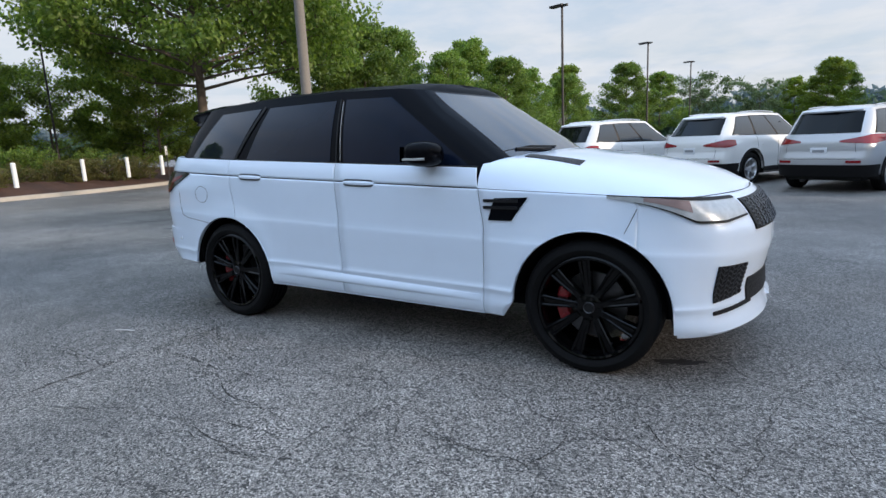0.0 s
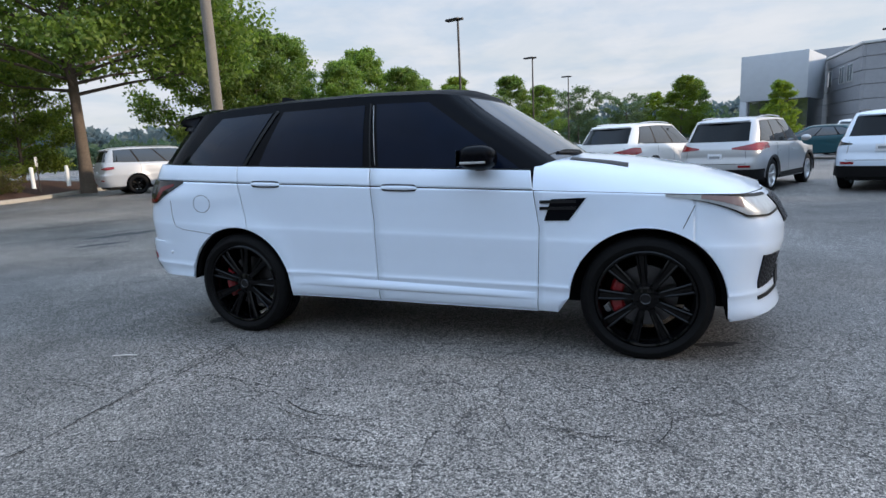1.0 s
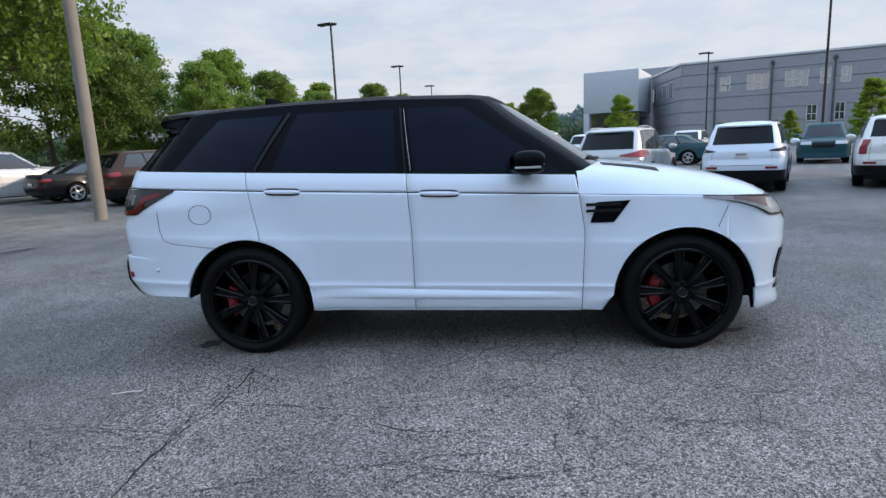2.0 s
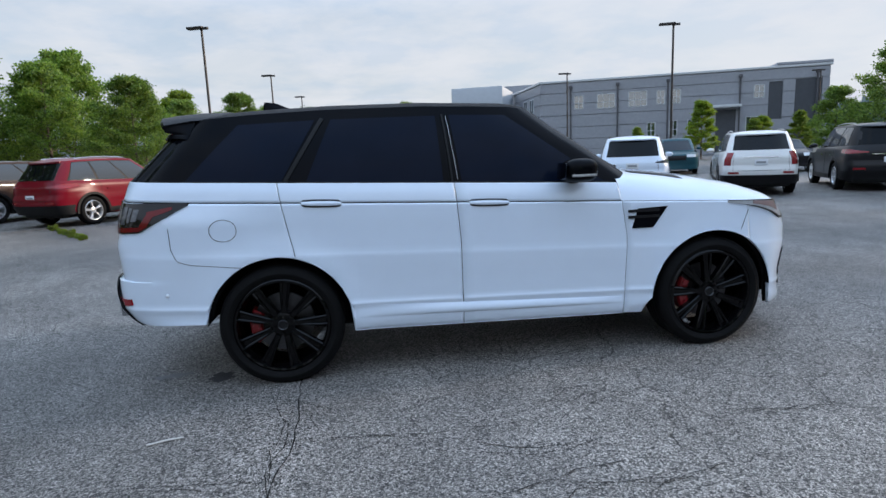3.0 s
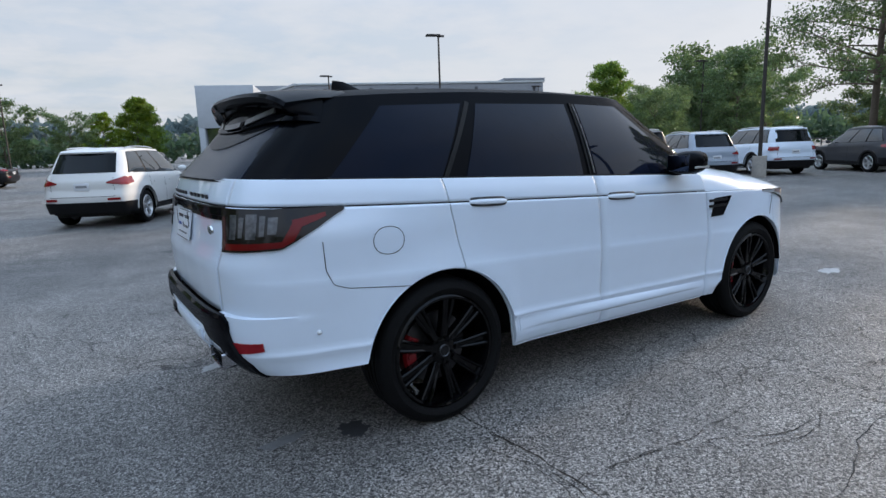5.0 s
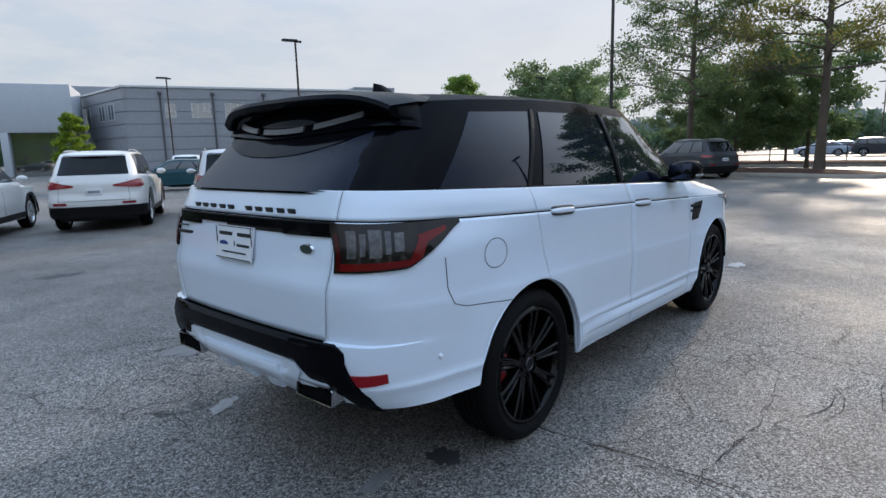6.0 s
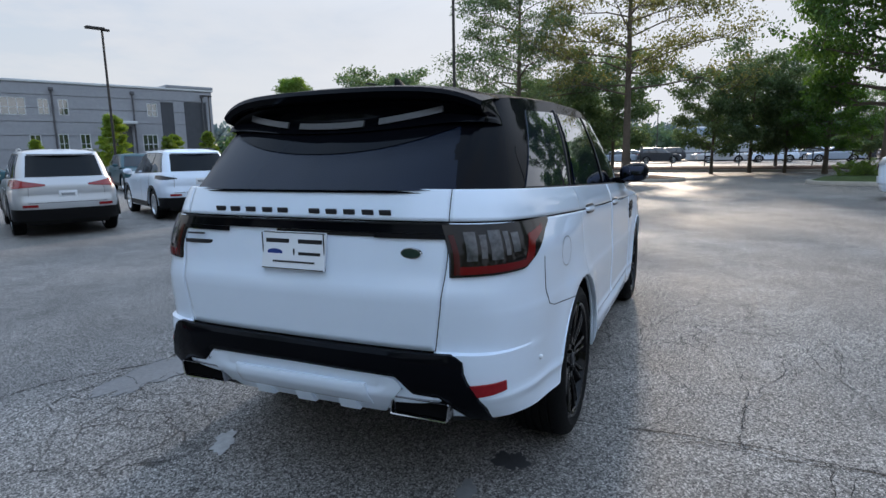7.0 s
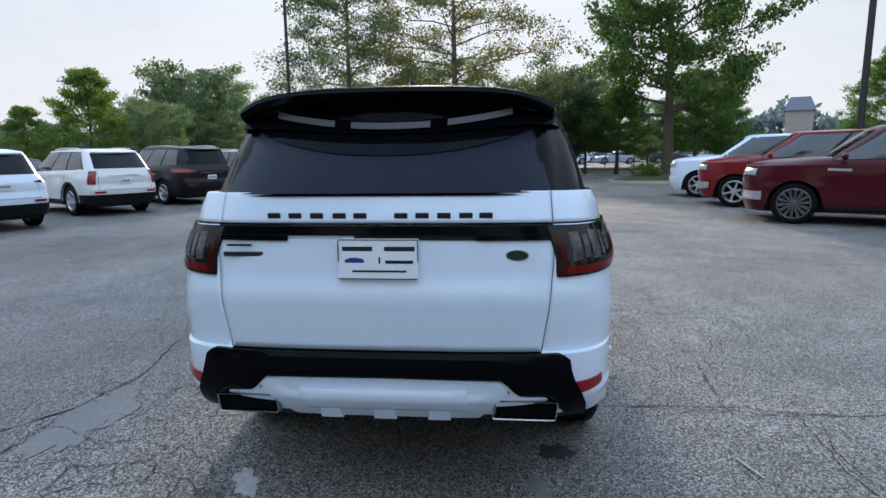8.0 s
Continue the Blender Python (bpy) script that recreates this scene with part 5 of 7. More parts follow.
            skin(nm, fn, L(0, 1, 9), L(0, 1, 6), (0, -sg * .01, 0), gm, car)
        # mirrors and handles
        b = bmesh.new(); bmesh.ops.create_uvsphere(b, u_segments=12, v_segments=8, radius=1)
        put("door_mirror", bm_mesh("door_mirror", b, mat, 60), car, m=pose(F.cowl - .18, sg * (F.W + .09), F.belt + .07) @ Matrix.Diagonal((.06, .11, .07, 1)))
        for q in (.42, .72):
            x0 = xd + span * q
            skin("door_handle", lambda u, w: (lambda p: (p[0], sg * p[1], p[2]))(F.side(x0 + .16 * u, F.crease - .07 + .014 * w, .016)), L(0, 1, 4), L(-1, 1, 3), (0, -sg * .02, 0), CHROME if chrome_strip else mat, car)
        if rails:
            x0, x1 = F.R[0, 0] + .35, F.R[-1, 0] - .4
            put("roof_rail", bm_mesh("roof_rail", tube_bm([(x0 + (x1 - x0) * q, sg * F.W * .66, F.rim_z(x0 + (x1 - x0) * q) + .035 + .018 * math.sin(math.pi * q) ** .4) for q in L(0, 1, 9)], [.014] * 9, 6), rails), car, "roof rail")
        for y0, y1, z0, z1 in lamps:
            wedge = y1 - y0 > .25
            taper = (lambda q: .18 + .82 * min(1, q * 1.7) ** .8 * (1 - .35 * max(0, q - .7) / .3)) if wedge else (lambda q: .92)
            ta, tb = F.t_at_rear_y(y0 * F.W / .92, z0), F.t_at_rear_y(min(y1, .86) * F.W / .92, z0) + max(0, y1 - .80) * 130
            skin("tail_lamp", lambda u, w: (lambda p: (p[0], sg * p[1], p[2]))(F.corner(ta + (tb - ta) * u, z0 + (z1 - z0) * (.5 + (w - .5) * taper(u)) + (.30 * (z1 - z0) * (u - .6) if wedge else 0), .010)), L(0, 1, 12), L(0, 1, 5), (.012, -sg * .012, 0), lamp_mat or CAR_RED, car, "red tail lamp")
        ta, tb = F.t_at_rear_y(.55 * F.W, .5), F.t_at_rear_y(.80 * F.W, .5)
        skin("rear_reflector", lambda u, w: (lambda p: (p[0], sg * p[1], p[2]))(F.corner(ta + (tb - ta) * u, .575 + .05 * w, .014)), L(0, 1, 6), (0, 1), (.01, -sg * .008, 0), CAR_RED, car)
        fa, fb = F.t_at_front_y(.80 * F.W, F.crease * .85), F.t_at_front_y(.45 * F.W, F.crease * .85)
        skin("head_lamp", lambda u, w: (lambda p: (p[0], sg * p[1], p[2]))(F.corner(fa - 14 + (fb - fa + 14) * u, F.crease * .80 + .13 * w, .010)), L(0, 1, 10), L(0, 1, 4), (-.012, -sg * .010, 0), LAMP_CLEAR, car, "clear head lamp")
    if grille:
        skin("grille", lambda u, w: F.front(u * .45 * F.W, F.crease * .58 + F.crease * .32 * w, .012), L(-1, 1, 14), L(0, 1, 6), (-.012, 0, 0), grille, car, "front grille")
    else:
        skin("grille", lambda u, w: F.front(u * .42 * F.W, F.crease * .66 + F.crease * .22 * w, .010), L(-1, 1, 14), L(0, 1, 6), (-.012, 0, 0), DARK, car)
    if truck:
        # bright lower bumper, wing vents, side steps
        tb0 = F.t_at_front_y(.92 * F.W, .5)
        for sg in (1, -1):
            skin("front_bumper", lambda u, w: (lambda p: (p[0], sg * p[1], p[2]))(F.corner(tb0 + (len(F.C) - 1 - tb0) * u, .46 + .17 * w, .035)), L(0, 1, 20), L(0, 1, 5), (-.04, -sg * .02, 0), CHROME if mat != WHITE else mat, car, "bright front bumper")
            skin("wing_vent", lambda u, w: (lambda p: (p[0], sg * p[1], p[2]))(F.side(F.hubs[0] - F.Ra - .42 + .38 * u, 1.03 + .05 * w + .015 * u, .012)), L(0, 1, 6), (0, 1), (0, -sg * .02, 0), ALLOY, car, "bright wing vent")
            skin("side_step", lambda u, w: (F.hubs[1] + F.Ra + .1 + (F.hubs[0] - F.hubs[1] - 2 * F.Ra - .2) * u, sg * (F.W + .03 - .10 * w), .37 + .02 * w), L(0, 1, 6), L(0, 1, 3), (0, 0, -.05), DARK, car, "black side step")
    if chrome_strip:
        skin("tailgate_strip", lambda u, w: F.rear(u * .40, plate_z + .135 + .022 * w, .014), L(-1, 1, 10), (0, 1), (.012, 0, 0), CHROME, car, "bright tailgate strip")
    # joints of the doors and the tailgate
    for sg in (1, -1):
        for q in (.36, .63):
            xj = xd + span * q
            skin("door_joint", lambda u, w: (lambda p: (p[0], sg * p[1], p[2]))(F.side(xj + .003 * w + .03 * math.sin(u * 3), max(.32, F.arch(xj) + .02 if F.arch(xj) > 0 else .32) * (1 - u) + (F.belt_z(xj) - .01) * u, .002)), L(0, 1, 8), (-1, 1), (0, -sg * .003, 0), WELL, car)
        skin("gate_joint", lambda u, w: F.rear(sg * (.70 * F.W - .03 * u + .003 * w), .66 + (F.belt - .68) * u, .002), L(0, 1, 8), (-1, 1), (.003, 0, 0), WELL, car)
    skin("gate_joint", lambda u, w: F.rear(u * .70 * F.W, .655 + .004 * w, .002), L(-1, 1, 12), (-1, 1), (.003, 0, 0), WELL, car)
    if kind == "suv":
        skin("rear_spoiler", lambda u, w: (lambda p: (p[0] - .10 * w + .05 * w * u * u, p[1], p[2] + .018 - .03 * w * w))(F.green_end(u * F.W * .60, .99, .0)), L(-1, 1, 12), L(0, 1, 4), (0.01, 0, -.028), mat, car, "roof edge spoiler")
    if cladding:
        skin("bumper_cladding", lambda u, w: F.corner(F.t_at_x(-F.hubs[0] - F.Ra - .06, .4) * u, .31 + (.23) * w, .012), L(0, 1, 24), L(0, 1, 4), (.01, 0, 0), DARK, car, "black lower bumper")
        skin("bumper_cladding", lambda u, w: (lambda p: (p[0], -p[1], p[2]))(F.corner(F.t_at_x(-F.hubs[0] - F.Ra - .06, .4) * u, .31 + (.23) * w, .012)), L(0, 1, 24), L(0, 1, 4), (.01, 0, 0), DARK, car, "black lower bumper")
        for sg in (1, -1):
            skin("sill_cladding", lambda u, w: (lambda p: (p[0], sg * p[1], p[2]))(F.side(F.hubs[1] + F.Ra + (F.hubs[0] - F.hubs[1] - 2 * F.Ra) * u, .285 + .12 * w, .010)), L(0, 1, 14), L(0, 1, 3), (0, -sg * .02, 0), DARK, car, "black sill trim")
    x, _, z = F.rear(0, plate_z, .012)
    pl = put("licence_plate", bm_mesh("licence_plate", box_bm(-.004, .004, -.15, .15, -.075, .075, .003), PLATE), car, "white plate with grey bars", pose(x, 0, z))
    put("plate_bar", bm_mesh("plate_bar", box_bm(-.0015, .0015, -.11, .11, -.022, .03), GREY_BAR), pl, m=pose(-.0055, 0, 0))
    rim = rim_mesh(rim_r, .23, spokes, split, rim_mat or ALLOY, "alloy" + str(spokes) + (rim_mat or ALLOY).name)
    for x in F.hubs:
        for sg in (-1, 1):
            add_wheel(car, x, sg * (F.W - .005), R, R, rim_r, .23, rim, x * 1.7 + sg)
    return car


GREY_BAR = material("grey_bars", (.28, .29, .31), .5)


def at_rear_axle(x, y, heading, F):
    """Pose of a car whose rear axle's middle stands at x, y."""
    h = radians(heading)
    return pose(x - math.cos(h) * F.hubs[1], y - math.sin(h) * F.hubs[1], 0, 0, 0, heading)


def at_front_axle(x, y, heading, F):
    h = radians(heading)
    return pose(x - math.cos(h) * F.hubs[0], y - math.sin(h) * F.hubs[0], 0, 0, 0, heading)


F_SMALL = make_forms(4.52, .91, 1.68, 2.69, .355, .90, 1.06, .34)
F_MID = make_forms(4.77, .93, 1.70, 2.79, .375, .95, 1.10, .38)
F_BOX = make_forms(4.95, .97, 1.78, 2.85, .38, .95, 1.12, .22)
F_BIG = make_forms(5.30, 1.0, 1.92, 3.08, .40, .95, 1.24, .22, 1.30, 1.05, drop=.17, crease=.955, hood_p=8, nose=([.25, .4, .9, 1.06, 1.12], [-.06, 0, .03, .02, -.03]))
F_SEDAN = make_forms(4.85, .91, 1.46, 2.80, .34, .95, .96, .3, .98, 1.0, "sedan")

row = [
    # label, paint, forms, x, y, extras
    ("white compact SUV with red tail lamps, parked", PEARL, F_SMALL, -2.2, 11.45, 61, dict(lamps=((.50, .95, .88, 1.05),), plate_z=.86, rails=ALLOY, split=True)),
    ("pearl white crossover with slim red tail lamps, parked", PEARL, F_MID, .87, 11.65, 62, dict(lamps=((.36, .97, .90, 1.07),), plate_z=.83, rails=ALLOY)),
    ("silver compact SUV with wide red tail lamps, parked", SILVER, F_SMALL, 3.32, 10.35, 63, dict(lamps=((.36, .98, .93, 1.10),), plate_z=.80, rails=ALLOY)),
    ("white compact SUV with dark tail lamps, parked", WHITE, F_SMALL, 6.35, 10.05, 63, dict(lamps=((.55, .92, .95, 1.05),), plate_z=.90, rails=DARK, lamp_mat=SMOKE)),
    ("pale silver SUV with upright red tail lamps, parked", PEARL, F_MID, 9.82, 9.85, 60, dict(lamps=((.69, .82, .78, 1.14),), plate_z=.86, chrome_strip=True, rails=ALLOY)),
    ("black three-row SUV with bright tailgate strip, parked", BLACK_CAR, F_BOX, 12.9, 9.2, 60, dict(lamps=((.44, .90, .98, 1.10),), plate_z=.82, chrome_strip=True, rails=ALLOY)),
    ("pale blue compact SUV, parked", BLUE_GREY, F_SMALL, 15.6, 8.4, 60, dict(lamps=((.54, .88, .86, 1.0),), plate_z=.78, rails=ALLOY)),
    ("white large SUV, parked", WHITE, F_BOX, 19.9, 8.1, 60, dict(lamps=((.60, .84, .90, 1.05),), plate_z=.85, rails=ALLOY)),
    ("dark grey compact SUV, parked", GREY_CAR, F_SMALL, 22.6, 5.3, 58, dict(lamps=((.54, .88, .90, 1.02),), plate_z=.80, rails=ALLOY)),
    ("red compact SUV with bright window trim, parked", RED_PAINT, F_SMALL, -8.3, 11.4, 61, dict(lamps=((.52, .90, .94, 1.05),), plate_z=.72, rails=ALLOY, split=True)),
    ("dark brown SUV, parked on the asphalt", BROWN, F_MID, -11.4, 12.9, 61, dict(lamps=((.52, .86, .9, 1.05),), plate_z=.8)),
    ("silver-white full-size SUV with dark wheels, parked", SILVER, F_BIG, -18.9, 14.2, 61, dict(lamps=((.60, .90, 1.02, 1.14),), R=.40, rim_r=.27, rim_mat=RIM_BLACK, rails=ALLOY, cladding=False, plate_z=.9)),
    ("black saloon car, parked", BLACK_CAR, F_SEDAN, -15.2, 14.9, 61, dict(lamps=((.50, .86, .76, .88),), plate_z=.66, kind="sedan", cladding=False, name="parked_saloon")),
]
for label, mat, F, x, y, hd, kw in row:
    kw = dict(kw); kw.setdefault("R", F.Ra - .065)
    parked_car(label, mat, at_rear_axle(x, y, hd, F), F, **kw)

for label, mat, x, y, hd, kw in [
    ("maroon full-size SUV with bright alloy wheels, parked", MAROON, 8.12, -6.64, 64, dict(F=F_BIG, spokes=14, rim_r=.29, split=True, rim_mat=DARK_ALLOY, grille=CHROME, truck=True)),
    ("red pickup truck with bright grille, parked", BRIGHT_RED, 11.67, -6.9, 64, dict(F=F_BIG, spokes=6, rim_r=.27, grille=CHROME, truck=True)),
    ("white full-size SUV with silver wheels, parked", WHITE, 14.85, -7.06, 64, dict(F=F_BIG, spokes=6, rim_r=.27, truck=True)),
]:
    F = kw.pop("F")
    parked_car(label, mat, at_front_axle(x, y, hd, F), F, R=.40, cladding=False, rails=False, **kw)

for label, mat, F, x, y, hd, kind in [
    ("teal saloon car in the far row", TEAL, F_SEDAN, 9.9, 24.6, 150, "sedan"),
    ("dark teal crossover in the far row", TEAL, F_MID, 15.4, 23.6, 242, "suv"),
    ("dark saloon in the far row", BLACK_CAR, F_SEDAN, 19.6, 21.5, 242, "sedan"),
    ("dark SUV in the far row", BROWN, F_BOX, 23.0, 19.5, 215, "suv"),
    ("white SUV in the far row", WHITE, F_MID, 5.2, 26.5, 62, "suv"),
    ("dark saloon in the far row", BLACK_CAR, F_SEDAN, -6.0, 37.0, 160, "sedan"),
    ("silver pickup in the far row", SILVER, F_BOX, -9.5, 45.0, 180, "suv"),
    ("white pickup in the far row", WHITE, F_BOX, -15.5, 52.0, 185, "suv"),
    ("grey SUV in the far row", GREY_CAR, F_MID, 1.0, 30.0, 242, "suv"),
    ("white SUV in the far row", PEARL, F_MID, 12.0, 31.0, 242, "suv"),
]:
    parked_car(label, mat, at_rear_axle(x, y, hd, F), F, R=F.Ra - .065, kind=kind, cladding=kind == "suv", group="cars in the far row", name="parked_saloon" if kind == "sedan" else "parked_suv")


# street lamps
POLE = material("bronze_pole", (.05, .045, .042), .5, .4, .12, 20)
CONCRETE = material("pale_concrete", (.42, .39, .35), .8, 0, .15, 12, .3, 60)


def street_lamp(x, y, h, turn, thick=.07, label="dark bronze parking lot lamp with flat head", heads=1):
    lamp = thing("street_lamp", label, "lamp post", "lot lamps", m=pose(x, y, 0, 0, 0, turn))
    put("pole", bm_mesh("pole", tube_bm([(0, 0, .5), (0, 0, h)], [thick, thick * .8], 8), POLE), lamp)
    b = tube_bm([(0, 0, 0), (0, 0, .75)], [.24, .23], 20)
    put("footing", bm_mesh("footing", b, CONCRETE), lamp, "concrete footing")
    put("head", bm_mesh("head", box_bm(-.10, .75, -.17, .17, h - .02, h + .10, .03), POLE), lamp, "flat lamp head")
    put("bracket", bm_mesh("bracket", box_bm(-.35, .0, -.06, .06, h - .06, h + .06, .01), POLE), lamp)
    return lamp


for x, y, h, a in ((-8.1, 26.6, 7.95, 160), (-7.2, 43.8, 7.95, 160), (-6.3, 60.0, 7.9, 160), (16.9, 26.6, 7.95, 160), (18.0, 46.0, 7.9, 160), (17.9, 7.66, 8.1, 150), (44.0, 26.6, 7.9, 150), (44.0, 47.0, 7.9, 150), (80.0, 3.5, 7.9, 90)):
    street_lamp(x, y, h, a)
street_lamp(-30, 11.8, 7.0, 90, .06, "slim dark street lamp with hooped head")
street_lamp(14.5, -11.5, 8.5, 90, .11)
WOOD_POLE = material("weathered_pole", (.20, .18, .155), .85, 0, .2, 30, .4, 80)
tp = thing("utility_pole", "thick weathered grey pole", "pole", m=pose(-9.2, 8.3, 0))
put("pole", bm_mesh("pole", tube_bm([(0, 0, 0), (0, 0, 9.5)], [.15, .12], 12), WOOD_POLE), tp)

# ---- building ----
PANEL = material("grey_facade_panel", (.29, .30, .325), .6, 0, .07, 3.0, .1, 30)
PANEL_DARK = material("shaded_facade_recess", (.06, .065, .075), .6, 0, .1, 4)
PANEL_WHITE = material("pale_facade_panel", (.46, .49, .53), .55, 0, .05, 2)
FRAME = material("pale_window_frame", (.55, .57, .58), .5, 0, .05, 10)
FACADE_GLASS = gloss_black("facade_glass", (.05, .06, .055), .30, .5, 3.0, .03)
PIPE = material("dark_downpipe", (.10, .10, .11), .5, .3, .1, 10)


def office():
    A, B = Vector((20.5, 65.2, 0)), Vector((50.1, 52.5, 0))
    d = (B - A).normalized()
    ang = math.degrees(math.atan2(d.y, d.x))
    house = thing("office_building", "two-storey grey panelled office building with flat roof", "building", m=pose(A.x, A.y, 0, 0, 0, ang))
    # local: x along the facade, -y towards the lot
    put("wall", bm_mesh("wall", box_bm(1.5, 32.1, .12, 22, 0, 9.15, .03), PANEL), house, "grey wall core")
    put("roof", bm_mesh("roof", box_bm(1.3, 32.3, -.10, 22.2, 9.15, 9.40, .04), FRAME), house, "flat roof with pale coping")
    holes = [(5.2, 6.3, 5.95, 7.55), (7.85, 9.95, 5.9, 7.6), (11.4, 13.5, 5.9, 7.65), (14.5, 15.45, 6.0, 7.6), (16.25, 17.15, 6.0, 7.6), (24.7, 25.8, 6.1, 7.55), (13.5, 14.45, 2.3, 4.0), (15.95, 16.85, 2.3, 4.1), (17.9, 18.85, 2.3, 4.1), (24.0, 25.6, 2.2, 4.1)]
    recess = [(26.2, 27.6, 3.7, 7.75), (28.8, 31.4, .4, 7.9), (20.9, 23.0, .3, 5.0)]
    edges = [.0, 1.25, 2.5, 3.9, 5.3, 6.65, 7.95, 9.1]
    for z0, z1 in zip(edges, edges[1:]):
        cuts = sorted({1.5, 32.1} | {q for h in holes + recess if h[2] < z1 - .02 and h[3] > z0 + .02 for q in h[:2]})
        for x0, x1 in zip(cuts, cuts[1:]):
            xm = (x0 + x1) / 2
            spans = [(z0, z1)]
            for h in holes + recess:
                if h[0] - .01 < xm < h[1] + .01:
                    nxt = []
                    for a, b in spans:
                        if h[2] > a + .02:
                            nxt.append((a, min(b, h[2])))
                        if h[3] < b - .02:
                            nxt.append((max(a, h[3]), b))
                        if h[3] <= a or h[2] >= b:
                            nxt.append((a, b))
                    spans = [s for s in set(nxt) if s[1] - s[0] > .05]
            for a, b in spans:
                put("panel", bm_mesh("panel", box_bm(x0, x1, 0, .12, a + .035, b - .035), PANEL), house)
    for x0, x1, z0, z1 in holes:
        w = put("window", bm_mesh("window", box_bm(x0 + .05, x1 - .05, .055, .09, z0 + .05, z1 - .05), FACADE_GLASS), house, "pale framed office window")
        for a in ((x0, x1, z0, z0 + .07), (x0, x1, z1 - .07, z1), (x0, x0 + .07, z0 + .07, z1 - .07), (x1 - .07, x1, z0 + .07, z1 - .07)):
            put("window_frame", bm_mesh("window_frame", box_bm(a[0], a[1], -.02, .10, a[2], a[3]), FRAME), w)
        put("glazing_bar", bm_mesh("glazing_bar", box_bm(x0 + .07, x1 - .07, .0, .09, z0 + (z1 - z0) * .42, z0 + (z1 - z0) * .42 + .06), FRAME), w)
        n = 2 if x1 - x0 > 1.5 else 1
        for k in range(n):
            xm = x0 + (x1 - x0) * (k + 1) / (n + 1)
            put("glazing_bar", bm_mesh("glazing_bar", box_bm(xm - .03, xm + .03, .002, .088, z0 + .07, z1 - .07), FRAME), w)
    # bays are shallow; the shade of their depth is in the panel colour
    for x0, x1, z0, z1 in recess:
        put("recess", bm_mesh("recess", box_bm(x0 + .02, x1 - .02, .09, .118, z0 + .02, z1 - .02), PANEL_DARK), house, "shallow bay panel darkened for the shade of a recess")
    put("canopy", bm_mesh("canopy", box_bm(20.3, 23.3, -1.2, .0, 5.2, 5.5, .03), FRAME), house, "pale entrance canopy")
    for x in (4.8, 10.2, 15.75, 23.3, 30.9):
        put("downpipe", bm_mesh("downpipe", tube_bm([(x, -.10, 0), (x, -.10, 8.4)], [.09, .09], 8), PIPE), house)
        put("hopper", bm_mesh("hopper", box_bm(x - .2, x + .2, -.26, -.02, 8.4, 8.75, .03), PIPE), house, "rain hopper")
    # end wing, pale
    put("entrance_block", bm_mesh("entrance_block", box_bm(-10.5, -3.8, 2.5, 12, 4.6, 9.6, .04), PANEL_WHITE), house, "pale entrance block")
    put("entrance_glass", bm_mesh("entrance_glass", box_bm(-9.8, -3.8, 3.2, 11.5, .0, 4.6), FACADE_GLASS), house, "dark glazed entrance")
    put("entrance_column", bm_mesh("entrance_column", box_bm(-10.5, -9.8, 2.5, 3.4, 0, 4.6, .03), PANEL_WHITE), house)
    # end wall running back from the corner, in courses, with its own windows
    end = pose(1.48, .02, 0, 0, 0, 111.5)
    for z0, z1 in zip(edges, edges[1:]):
        put("end_panel", bm_mesh("end_panel", box_bm(0, 21.5, .0, .3, z0 + .035, z1 - .035), PANEL), house, m=end)
    put("end_core", bm_mesh("end_core", box_bm(0, 21.5, -.4, -.004, 0, 9.14), PANEL), house, m=end)
    put("end_coping", bm_mesh("end_coping", box_bm(-.1, 21.6, -.4, .42, 9.14, 9.40, .03), FRAME), house, m=end)
    for x0 in (3.0, 6.0, 11.0, 14.5):
        w = put("window", bm_mesh("window", box_bm(x0, x0 + 1.7, .29, .34, 5.95, 7.6), FACADE_GLASS), house, "pale framed office window", end)
        for q in ((x0 - .08, x0, 5.87, 7.68), (x0 + 1.7, x0 + 1.78, 5.87, 7.68), (x0, x0 + 1.7, 7.6, 7.68), (x0, x0 + 1.7, 5.87, 5.95), (x0 + .81, x0 + .89, 5.95, 7.6)):
            put("window_frame", bm_mesh("window_frame", box_bm(q[0], q[1], .28, .37, q[2], q[3]), FRAME), w)
    put("rear_block", bm_mesh("rear_block", box_bm(-9, 3, 22.5, 32, 0, 11.6, .04), PANEL), house, "grey rear block")
    # raised parapet over the end bays
    put("parapet", bm_mesh("parapet", box_bm(26.9, 32.3, -.12, 5, 9.405, 9.72, .03), PANEL), house, "raised parapet")
    return house


office()

low = thing("white_building", "low white building far beyond the trees", "building", m=pose(-26, 52, 0, 0, 0, 20))
put("wall", bm_mesh("wall", box_bm(-9, 9, -4, 4, 0, 5.2, .05), PANEL_WHITE), low)
for k in range(6):
    put("window", bm_mesh("window", box_bm(-8 + k * 2.8, -6.4 + k * 2.8, -4.05, -3.98, .9, 3.2), FACADE_GLASS), low)
far_house = thing("far_house", "pale brick building with dark roof on the far slope", "building", m=pose(94.4, -48.5, 0, 0, 0, -25))
put("wall", bm_mesh("wall", box_bm(-2, 2, -1.9, 1.9, 0, 7.4, .1), material("pale_brick", (.34, .29, .26), .8, 0, .1, 6)), far_house)
b = bmesh.new()
vs = [b.verts.new(p) for p in ((-2.3, -2.2, 7.4), (2.3, -2.2, 7.4), (2.3, 2.2, 7.4), (-2.3, 2.2, 7.4), (0, -1.4, 9.6), (0, 1.4, 9.6))]
for f in ((0, 1, 4), (1, 2, 5, 4), (2, 3, 5), (3, 0, 4, 5), (3, 2, 1, 0)):
    b.faces.new([vs[i] for i in f])
